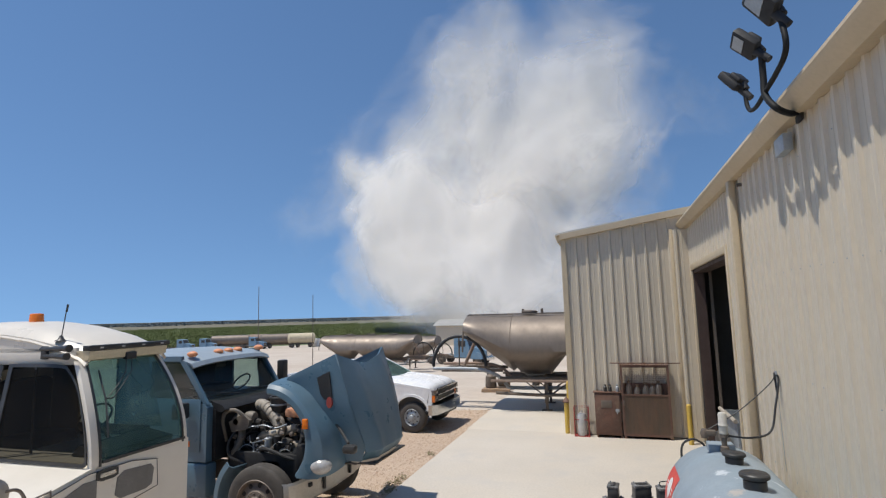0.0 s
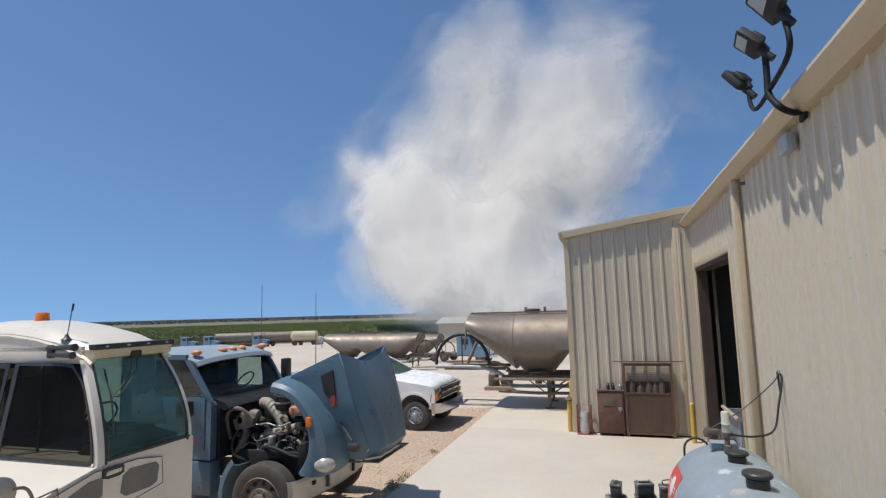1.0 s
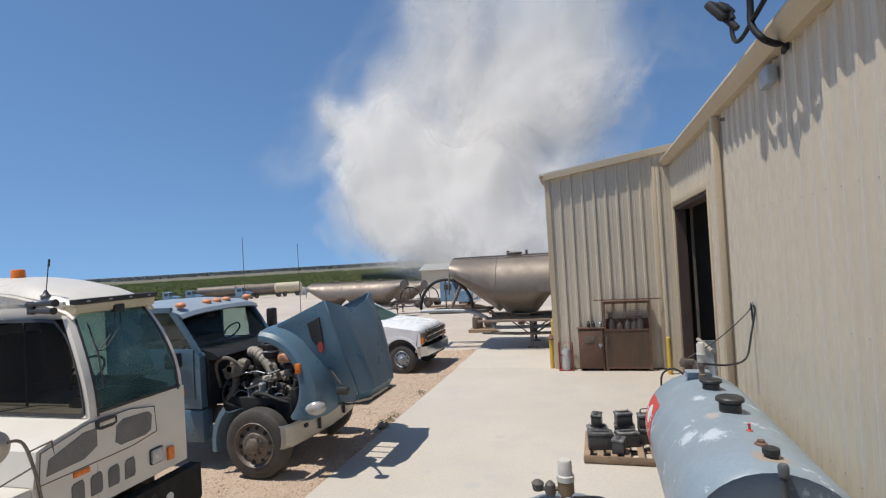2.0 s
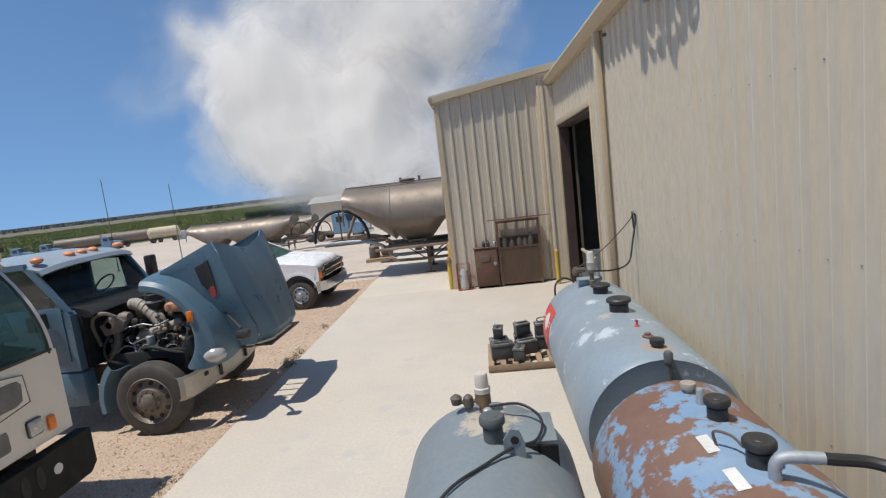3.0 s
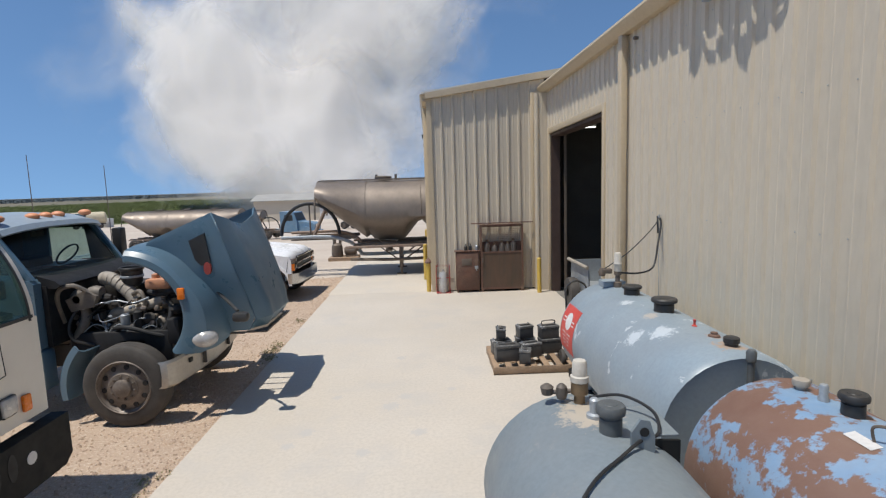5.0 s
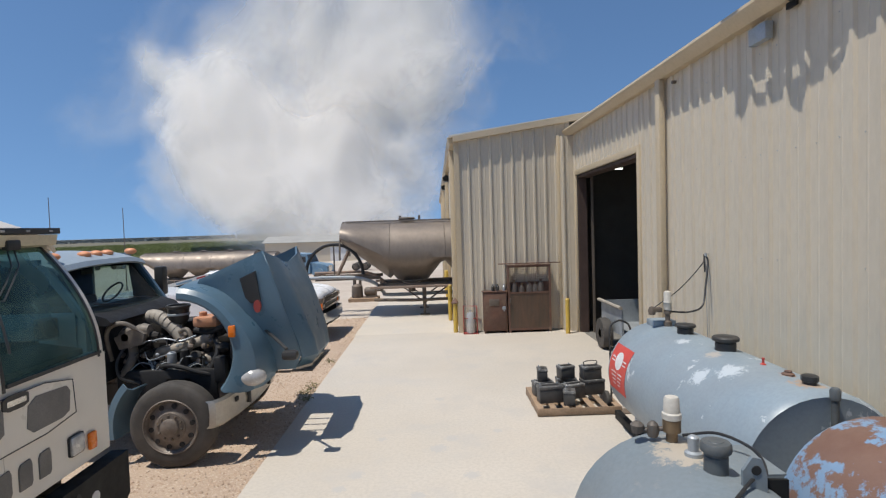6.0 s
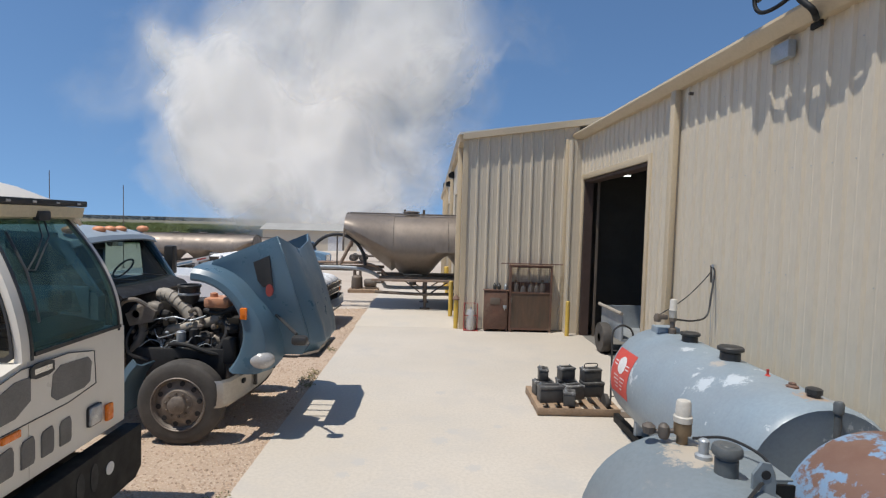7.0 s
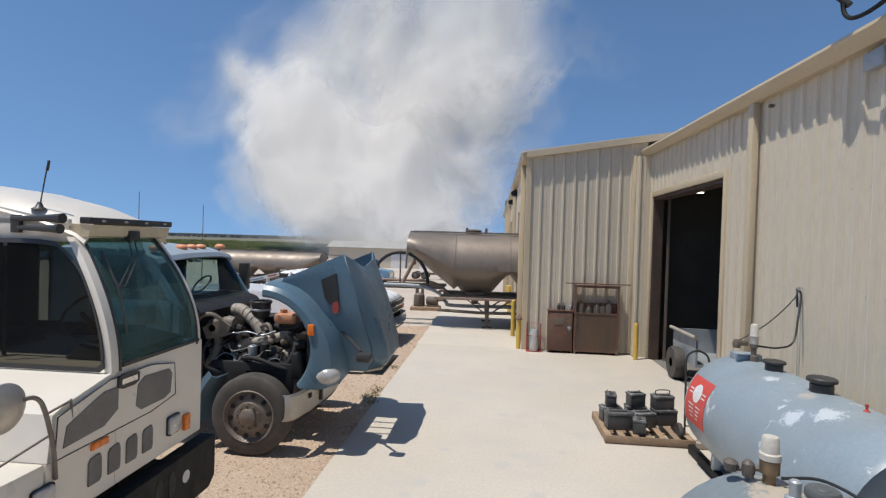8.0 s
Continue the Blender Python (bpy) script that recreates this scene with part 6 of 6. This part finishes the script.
def bulk_trailer(at, turn, label, length=10.9, group="dry bulk trailers"):
    """A bulk trailer along local +x from its nose at 0: tank with hopper cones, rails, pipes and running gear."""
    t = thing("bulk_trailer", label, "trailer", (0, 0, 0), group=group)
    R, zc, n = 1.2, 1.87, 28
    pitch, hops = 2.1, round((length - 4.5) / 2.1) + 1
    def low(x):
        """Height of the tank's underside."""
        e = min(x, length - x)
        if e < 1.55:
            return 2.30 - 1.20 * e / 1.55
        u = (x - 2.25) / pitch
        return min(1.74, 1.06 + max(0, abs(u - round(u)) * pitch - 0.48) * 1.2)
    rows = []
    m = 88
    for i in range(m + 1):
        x = length * i / m
        zb, e = low(x), min(x, length - x)
        zw = zc + 0.78 * max(0, 1 - e / 1.55)
        nar = 0.72 if zb < 1.6 else 0.45
        row = []
        for k in range(n):
            a = 2 * math.pi * k / n
            c, s = math.cos(a), math.sin(a)
            if s >= 0:
                row.append((x, R * c * (1 - 0.10 * max(0, 1 - e / 0.5) ** 2), zw + (3.05 - zw) * s))
            else:
                row.append((x, R * c * (1 - nar * s * s), zw + (zw - zb) * s))
        rows.append(row)
    b = B().grid(rows, wrap=True)
    b.add(rows[0], [tuple(range(n))]).add(rows[-1], [tuple(range(n))])
    tank = part("tank", b, TANKER, t, "dusty dull aluminium hopper tank")
    for x in [1.55] + [3.3 + pitch * k for k in range(hops - 1)]:
        part("seam", B().tube([(x, (R + 0.004) * math.cos(a), zc + 1.184 * math.sin(a)) for a in [math.pi * k / 20 for k in range(21)]], 0.010, 6), TANKER, tank)
    for x in (0.0, length):
        part("end_ring", B().tube([(x, (R + 0.015) * math.cos(a), zc + 1.195 * math.sin(a)) for a in [math.pi * k / 16 for k in range(17)]], 0.03, 8), STEELDARK, tank)
    part("top_rail", B().box(0.1, length - 0.1, -0.38, -0.33, 3.04, 3.09).box(0.1, length - 0.1, 0.33, 0.38, 3.04, 3.09), TANKER, tank)
    for x in [2.2 + pitch * k for k in range(hops)]:
        h = part("hatch", B().lathe([(0.24, 0), (0.24, 0.07), (0.28, 0.075), (0.28, 0.11), (0.2, 0.14), (0.01, 0.15)], (x - 0.1, 0, zc + 1.17), "z", 18), STEELDARK, tank, "round top hatch")
        for s in (-0.32, 0.32):
            part("clamp", B().box(x + s - 0.04, x + s + 0.04, -0.05, 0.05, zc + 1.22, zc + 1.36), STEELDARK, h)
        part("outlet", B().lathe([(0.34, 1.04), (0.22, 0.94), (0.12, 0.86), (0.12, 0.68)], (x, 0, 0), "z", 16), TANKER, tank)
    for y in (-0.55, 0.55):
        part("frame_rail", B().box(1.1, length - 0.2, y - 0.06, y + 0.06, 0.88, 1.02, 0.01), STEELDARK, t)
    part("side_rail", B().box(0.9, length - 0.4, -1.18, -1.12, 0.92, 1.00, 0.006).box(0.9, length - 0.4, 1.12, 1.18, 0.92, 1.00, 0.006), RUSTPIPE, t)
    for k in range(4):
        x = 1.2 + k * (length - 3.1) / 3
        part("cross_member", B().box(x, x + 0.08, -1.15, 1.15, 0.86, 0.92), STEELDARK, t)
    part("discharge_pipe", B().tube(arc([(length - 1, -0.05, 0.62), (4, -0.05, 0.62), (1.55, -0.05, 0.60), (1.25, -0.2, 0.72), (1.05, -0.5, 1.02), (0.6, -0.6, 1.22), (0.0, -0.6, 1.28), (-1.2, -0.6, 1.28)]), 0.06, 10), GALV, t, "grey discharge pipe")
    part("air_pipe", B().tube(arc([(1.3, 0.5, 0.9), (1.0, 0.45, 1.2), (0.4, 0.4, 1.36), (-1.1, 0.4, 1.36)]), 0.05, 10), RUSTPIPE, t, "rusty air pipe")
    part("hose_hoop", B().tube([(-0.28 + 0.92 * math.cos(a), -0.55, 1.36 + 1.0 * math.sin(a)) for a in [math.pi * k / 18 for k in range(19)]], 0.055, 10), HOSE, t, "arched black hose")
    for x in (-1.2, -0.28, 0.64):
        part("post", B().cyl((x, -0.55, 1.28), (x, -0.55, 1.42 if x != -0.28 else 2.34), 0.025, n=8), STEELDARK, t)
    part("kingpin_frame", B().box(-0.9, 1.2, -0.6, -0.5, 1.18, 1.28).box(-0.9, 1.2, 0.5, 0.6, 1.18, 1.28).box(-0.9, -0.8, -0.5, 0.5, 1.18, 1.28), STEELDARK, t)
    part("ladder_strut", B().tube([(-0.3, 0.2, 1.28), (0.35, 0.2, 2.6)], 0.06, 8), RUSTPIPE, t)
    for y in (-0.75, 0.75):
        leg = part("landing_leg", B().box(2.55, 2.67, y - 0.06, y + 0.06, 0.25, 0.95, 0.008).box(2.57, 2.65, y - 0.04, y + 0.04, 0.02, 0.25), STEELDARK, t)
        part("foot", B().box(2.45, 2.77, y - 0.12, y + 0.12, 0.0, 0.03, 0.006), STEELDARK, leg)
        part("brace", B().cyl((2.62, y, 0.4), (3.35, y, 0.9), 0.025, n=8).cyl((2.62, y, 0.4), (1.95, y, 0.9), 0.02, n=8), STEELDARK, t)
    part("leg_bar", B().cyl((2.6, -0.75, 0.5), (2.6, 0.75, 0.5), 0.025, n=8), STEELDARK, t)
    part("hose_tray", B().tube([(1.0, -0.9, 0.55), (2.3, -0.9, 0.5), (4.3, -0.9, 0.52)], 0.05, 8), STEELDARK, t)
    for x in (length - 0.9, length - 2.15):
        for y in (-1.0, 1.0):
            wheel(t, x, y, 0.50, 0.50, 0.5, -1 if y < 0 else 1)
    t.matrix_world = pose(*at, 0, 0, turn)
    return t


tr = bulk_trailer((-4.75, 18.35, 0.0), 2.0, "dusty aluminium bulk trailer backed into a shop bay")
yard = bulk_trailer((-15.7, 42.3, ground_z(-15.7, 42.3) + 0.02), 180, "dusty aluminium bulk trailer standing in the far yard", 8.7)
copy_thing(yard, pose(-16.0, 48.5, ground_z(-16.0, 48.5) + 0.02, 0, 0, 180))


def far_truck(at, turn, m, label):
    """A far tractor: hood, cab, glass, bumper and wheels; it faces local +x."""
    t = thing("semi_truck", label, "truck", (0, 0, 0), group="trucks in the far yard")
    part("hood", B().prism([(0.2, 0.75), (2.0, 0.75), (2.0, 1.45), (1.8, 1.62), (0.2, 1.85)], "y", -0.85, 0.85), m, t)
    part("cab", B().prism([(0.25, 0.75), (0.25, 1.85), (-0.15, 2.75), (-1.6, 2.85), (-1.6, 0.75)], "y", -1.1, 1.1), m, t)
    part("windscreen", B().add([(0.24, -0.95, 1.92), (0.24, 0.95, 1.92), (-0.1, 0.9, 2.66), (-0.1, -0.9, 2.66)], [(0, 1, 2, 3)]), BLACK, t, "dark windscreen", 0.03)
    for y in (-1.105, 1.105):
        part("side_window", B().box(-1.1, -0.2, y - 0.006, y + 0.006, 1.9, 2.5), BLACK, t)
        part("fender", B().prism([(0.55 + 0.68 * math.cos(a) + 0.55, 0.62 + 0.68 * math.sin(a)) for a in [math.pi * k / 8 for k in range(9)]], "y", y * 0.8, y * 1.05), m, t)
    part("bumper", B().box(2.0, 2.15, -1.15, 1.15, 0.45, 0.85, 0.03), CHROME, t)
    part("grille", B().box(2.0, 2.03, -0.5, 0.5, 0.9, 1.5), CHROME, t)
    part("chassis", B().box(-5.0, 2.0, -0.45, 0.45, 0.6, 0.85), STEELDARK, t)
    for x in (1.1, -3.2, -4.5):
        for y in (-1.0, 1.0):
            wheel(t, x, y, 0.5, 0.5, 0.3, -1 if y < 0 else 1)
    t.matrix_world = pose(*at, 0, 0, turn)
    return t


def on_ground(x, y):
    return (x, y, ground_z(x, y) + 0.02)


ft = far_truck(on_ground(-14.75, 56.2), -12, FARBLUE, "bright blue semi truck parked in the far yard")
copy_thing(ft, pose(*on_ground(-8.0, 72), 0, 0, 0))
for x, y, turn in ((-100, 105.6, 10), (-95, 107.5, 10), (-81.5, 108.5, 10)):
    copy_thing(ft, pose(*on_ground(x, y), 0, 0, turn))


def far_tank(x, y, turn, m, length):
    t = thing("tank_trailer", "dusty tank trailer parked along the far edge of the yard", "trailer", on_ground(x, y), group="far tank trailers")
    z0 = on_ground(x, y)[2]
    part("tank", B().lathe([(0.3, -length / 2 - 0.3), (1.0, -length / 2 - 0.1), (1.25, -length / 2 + 0.2), (1.25, length / 2 - 0.2), (1.0, length / 2 + 0.1), (0.3, length / 2 + 0.3)], (x, y, z0 + 2.15), "x", 20), m, t)
    part("frame", B().box(x - length / 2, x + length / 2, y - 0.5, y + 0.5, z0 + 0.75, z0 + 1.0), STEELDARK, t)
    for dx in (-length / 2 + 0.8, -length / 2 + 2.1, length / 2 - 1):
        for dy in (-1.0, 1.0):
            wheel(t, x + dx, y + dy, z0 + 0.5, 0.5, 0.4, -1 if dy < 0 else 1)
    t.rotation_euler = (0, 0, math.radians(turn))


for x, y, m, ln in ((-93, 113.2, TANKER, 9), (-90, 117.5, RUSTPIPE, 8), (-78.4, 112.4, TANKER, 8), (-73, 114.2, CREAM, 6)):
    far_tank(x, y, 34, m, ln)
solo("water_tote", B().box(-72.3, -70.6, 117.2, 118.9, ground_z(-71.5, 118) + 0.01, ground_z(-71.5, 118) + 1.9, 0.1), LABELWHITE, "white plastic tote at the yard's edge", "tote", (-71.5, 118, ground_z(-71.5, 118)))


def far_shed():
    z0 = ground_z(-28, 112)
    s = thing("metal_shed", "long low pale metal shed beyond the yard", "shed", (-28, 112, z0))
    part("wall", B().box(-37, -12, 110, 118, z0, 0.55), SIDING, s)
    part("roof", B().prism([(109.5, 0.5), (114, 1.75), (118.5, 0.5), (118.5, 0.62), (114, 1.87), (109.5, 0.62)], "x", -37.5, -11.5), SHEDROOF, s, "pale grey metal roof")
    for x in (-22, -16):
        part("bay_door", B().box(x - 1.6, x + 1.6, 109.96, 109.99, z0, z0 + 3.0), LABELWHITE, s)


far_shed()


def mast(at, h):
    x, y = at
    z0 = ground_z(x, y)
    p = thing("light_pole", "thin dark pole standing at the far side of the yard", "pole", (x, y, z0), group="thin yard poles")
    part("post", B().cyl((x, y, z0), (x, y, z0 + h), 0.05, 0.03, 8), STEELDARK, p)
    part("base", B().lathe([(0.16, 0), (0.16, 0.06), (0.07, 0.1)], (x, y, z0), "z", 10), STEELDARK, p)


for row in (((-36.83, 49.37), 9.0), ((-32.0, 52.5), 8.0)):
    mast(*row)


# ---- pump on a pallet, hand truck, trailer in the doorway ----
def pump():
    x, y, z = -4.75, 22.4, ground_z(-4.75, 22.4) + 0.03
    p = thing("pump_unit", "dusty small pump on a wooden pallet in the yard", "pump", (x, y, z))
    part("pallet", B().box(x - 0.55, x + 0.62, y - 0.5, y + 0.5, z + 0.09, z + 0.13).box(x - 0.55, x + 0.62, y - 0.5, y - 0.4, z, z + 0.09).box(x - 0.55, x + 0.62, y + 0.4, y + 0.5, z, z + 0.09), WOOD, p)
    part("body", B().lathe([(0.22, 0.13), (0.24, 0.2), (0.22, 0.6), (0.12, 0.68)], (x - 0.25, y, z), "z", 16).lathe([(0.07, 0), (0.07, 0.3), (0.04, 0.32)], (x - 0.35, y, z + 0.62), "z", 10).lathe([(0.06, 0), (0.06, 0.26), (0.03, 0.28)], (x - 0.12, y, z + 0.62), "z", 10), STEELDARK, p)
    part("motor", B().lathe([(0.12, -0.25), (0.18, -0.2), (0.18, 0.2), (0.12, 0.25)], (x + 0.3, y, z + 0.36), "x", 16).box(x + 0.1, x + 0.55, y - 0.2, y + 0.2, z + 0.13, z + 0.2), STEELDARK, p)
    part("outlet", B().cyl((x + 0.45, y, z + 0.4), (x + 0.75, y - 0.05, z + 0.42), 0.06), ALLOY, p)


pump()


def hand_truck():
    x, y = 1.02, 8.45
    h = thing("hand_truck", "black steel hand truck leaning by the fuel tank", "hand truck", (x, y, 0))
    part("frame", B().tube(arc([(x - 0.16, y - 0.05, 0.05), (x - 0.16, y - 0.02, 0.9), (x - 0.15, y, 1.22), (x - 0.05, y + 0.01, 1.32), (x + 0.05, y + 0.01, 1.32), (x + 0.15, y, 1.22), (x + 0.16, y - 0.02, 0.9), (x + 0.16, y - 0.05, 0.05)], 6), 0.015, 8), BLACK, h)
    for z in (0.25, 0.6, 0.95):
        part("cross_bar", B().cyl((x - 0.16, y - 0.03, z), (x + 0.16, y - 0.03, z), 0.010, n=6), BLACK, h)
    part("toe_plate", B().box(x - 0.2, x + 0.2, y - 0.25, y - 0.04, 0.0, 0.012), STEELDARK, h)
    for s in (-0.2, 0.2):
        part("wheel", B().lathe([(0.06, -0.03), (0.12, -0.03), (0.13, 0), (0.12, 0.03), (0.06, 0.03)], (x + s, y + 0.06, 0.13), "x", 18), RUBBER, h)


hand_truck()


def door_trailer():
    t = thing("utility_trailer", "grey steel utility trailer with a tyre, standing in the doorway", "trailer", (2.6, 12.2, 0))
    part("side_panel", B().prism([(12.95, 0.45), (12.95, 0.98), (11.6, 0.98), (11.6, 0.45)], "x", 2.15, 2.19), GALV, t)
    part("side_panel", B().prism([(12.95, 0.45), (12.95, 0.98), (11.6, 0.98), (11.6, 0.45)], "x", 3.4, 3.44), GALV, t)
    part("end_panel", B().box(2.19, 3.4, 12.91, 12.95, 0.45, 0.98), GALV, t)
    part("bed", B().box(2.15, 3.44, 11.6, 12.95, 0.40, 0.45), GALV, t)
    part("top_rail", B().tube([(2.10, 12.98, 1.0), (2.12, 11.55, 1.0)], 0.04, 8), PALEDUCT, t)
    part("top_rail", B().tube([(3.44, 12.98, 1.0), (3.42, 11.55, 1.0)], 0.04, 8), PALEDUCT, t)
    part("tongue", B().tube([(2.5, 11.6, 0.42), (2.75, 10.7, 0.42), (2.75, 10.4, 0.42)], 0.04, 8).cyl((2.75, 10.5, 0.0), (2.75, 10.5, 0.42), 0.03), STEELDARK, t)
    for x in (2.0, 3.58):
        part("tyre", B().lathe([(0.18, -0.1), (0.32, -0.1), (0.34, -0.05), (0.34, 0.05), (0.32, 0.1), (0.18, 0.1)], (x, 12.3, 0.34), "x", 24), RUBBER, t)
        part("hub", B().lathe([(0.18, -0.08), (0.1, -0.1), (0.03, -0.1)], (x, 12.3, 0.34), "x", 14), GALV, t)
    solo("toolbox_lid", B().prism([(10.9, 0.62), (11.4, 0.86), (11.5, 0.62)], "x", 2.4, 3.3), CLEAR, "pale plastic cover lying inside the doorway", "cover", (2.8, 11.2, 0.62)).location.z = 0.0


door_trailer()


def loading_beam():
    """A white lettered boom on posts with a dark motor at its head, beyond the pickup."""
    t = thing("auger_boom", "white sloping boom with blue and red lettering on a post", "boom", (-12.3, 24.0, ground_z(-12.3, 24.0)))
    part("boom", B().add([(x, y, z) for y in (23.92, 24.10) for x, z in ((-13.9, 0.40), (-11.72, 0.93), (-11.72, 1.10), (-13.9, 0.57))], [(0, 1, 2, 3), (7, 6, 5, 4), (0, 4, 5, 1), (1, 5, 6, 2), (2, 6, 7, 3), (3, 7, 4, 0)]), FARWHITE, t)
    part("lettering", B().add([(-13.15, 23.912, 0.62), (-12.45, 23.912, 0.79), (-12.45, 23.912, 0.87), (-13.15, 23.912, 0.70)], [(0, 1, 2, 3)]), FARBLUE, t, "blue strip of lettering", 0.004)
    part("lettering", B().add([(-12.25, 23.912, 0.86), (-11.85, 23.912, 0.955), (-11.85, 23.912, 1.02), (-12.25, 23.912, 0.925)], [(0, 1, 2, 3)]), DULLRED, t, "red strip of lettering", 0.004)
    part("post", B().box(-12.36, -12.22, 23.95, 24.07, ground_z(-12.3, 24.0) - 0.03, 0.80, 0.01), FARWHITE, t)
    part("post", B().box(-13.86, -13.74, 23.95, 24.07, ground_z(-13.8, 24.0) - 0.03, 0.45, 0.01), FARWHITE, t)
    part("motor", B().lathe([(0.10, -0.22), (0.17, -0.18), (0.17, 0.16), (0.12, 0.2)], (-11.5, 24.0, 1.08), "x", 14).box(-11.66, -11.3, 23.9, 24.1, 0.84, 0.95, 0.02), BLACK, t, "dark drive motor")


loading_beam()


# ---- brush, far trees, weeds, stones ----
def clumps(name, spots, size, per, m, label, category):
    """Loose clumps of small leaf blades: spots of (x, y, z, radius, height)."""
    rng, v, f = random.Random(11), [], []
    for x, y, z, r, h in spots:
        for k in range(per):
            a, d = rng.uniform(0, 6.283), r * math.sqrt(rng.random())
            c = Vector((x + d * math.cos(a), y + d * math.sin(a), z + h * rng.uniform(0.05, 1) * (1 - 0.5 * (d / r) ** 2)))
            u = Vector((rng.uniform(-1, 1), rng.uniform(-1, 1), rng.uniform(-0.6, 0.6))).normalized()
            w = u.cross(Vector((rng.uniform(-1, 1), rng.uniform(-1, 1), rng.uniform(-1, 1)))).normalized()
            s = size * rng.uniform(0.5, 1.2)
            i = len(v)
            v += [c - u * s, c + w * s * 0.6, c + u * s, c - w * s * 0.6]
            f.append((i, i + 1, i + 2, i + 3))
    me = bpy.data.meshes.new(name)
    me.from_pydata([tuple(p) for p in v], [], f)
    me.materials.append(m)
    return tagged(new(name, me), label, category, kind="stuff")


rng = random.Random(3)
spots = []
for k in range(9000):
    d, a = 164 + 440 * rng.random() ** 1.7, radians(rng.uniform(88, 152))
    x, y = d * math.cos(a), d * math.sin(a)
    spots.append((x, y, ground_z(x, y), rng.uniform(2.4, 5.2), rng.uniform(0.9, 1.6) * (1.5 if rng.random() < 0.08 else 1)))
clumps("brush", spots, 0.30, 78, LEAF, "dense green mesquite brush beyond the yard", "brush")
spots = []
for k in range(2200):
    d, a = rng.uniform(1000, 2400), radians(rng.uniform(80, 155))
    x, y = d * math.cos(a), d * math.sin(a)
    spots.append((x, y, ground_z(x, y), rng.uniform(14, 34), rng.uniform(2.5, 4.2)))
clumps("far_trees", spots, 2.0, 34, HAZED_LEAF, "dark line of far trees along the horizon, tinted with blue haze", "trees")
spots = [(-4.02 + rng.uniform(-0.12, 0.12), y + rng.uniform(-0.2, 0.2), -0.012, 0.09, 0.08) for y in (9.3, 9.5, 9.7, 9.9, 10.1, 12.0, 5.6) for k in range(3)]
clumps("weeds", spots, 0.02, 22, mat("weed_leaves", (0.24, 0.22, 0.11), 0.8, 0, (0.30, 0.25, 0.14), 6), "small dry weeds along the slab's edge", "weeds")


def stones():
    rng, b = random.Random(8), B()
    for k in range(20000):
        y = 2.5 + 15 * rng.random() ** 1.2
        x = -3.92 - 5.5 * rng.random() ** 1.3
        s = rng.uniform(0.006, 0.019) * (1.6 if rng.random() < 0.06 else 1)
        z = -0.013
        a = rng.uniform(0, 6.28)
        c, q = math.cos(a) * s, math.sin(a) * s
        b.add([(x + c, y + q, z), (x - q, y + c * 0.8, z), (x - c, y - q, z), (x + q, y - c * 0.8, z), (x + c * 0.4, y + q * 0.4, z + s * 0.9), (x - c * 0.4, y - q * 0.3, z + s * 0.8)],
              [(0, 1, 4), (1, 5, 4), (1, 2, 5), (2, 3, 5), (3, 4, 5), (3, 0, 4)])
    me = bpy.data.meshes.new("gravel_stones")
    me.from_pydata(b.v, [], b.f)
    me.materials.append(mat("stone", (0.54, 0.41, 0.30), 0.95, 0, (0.44, 0.32, 0.23), 9, 0.5, 60, island=0.16))
    tagged(new("gravel_stones", me), "loose tan gravel stones on the yard", "gravel", kind="stuff")


stones()
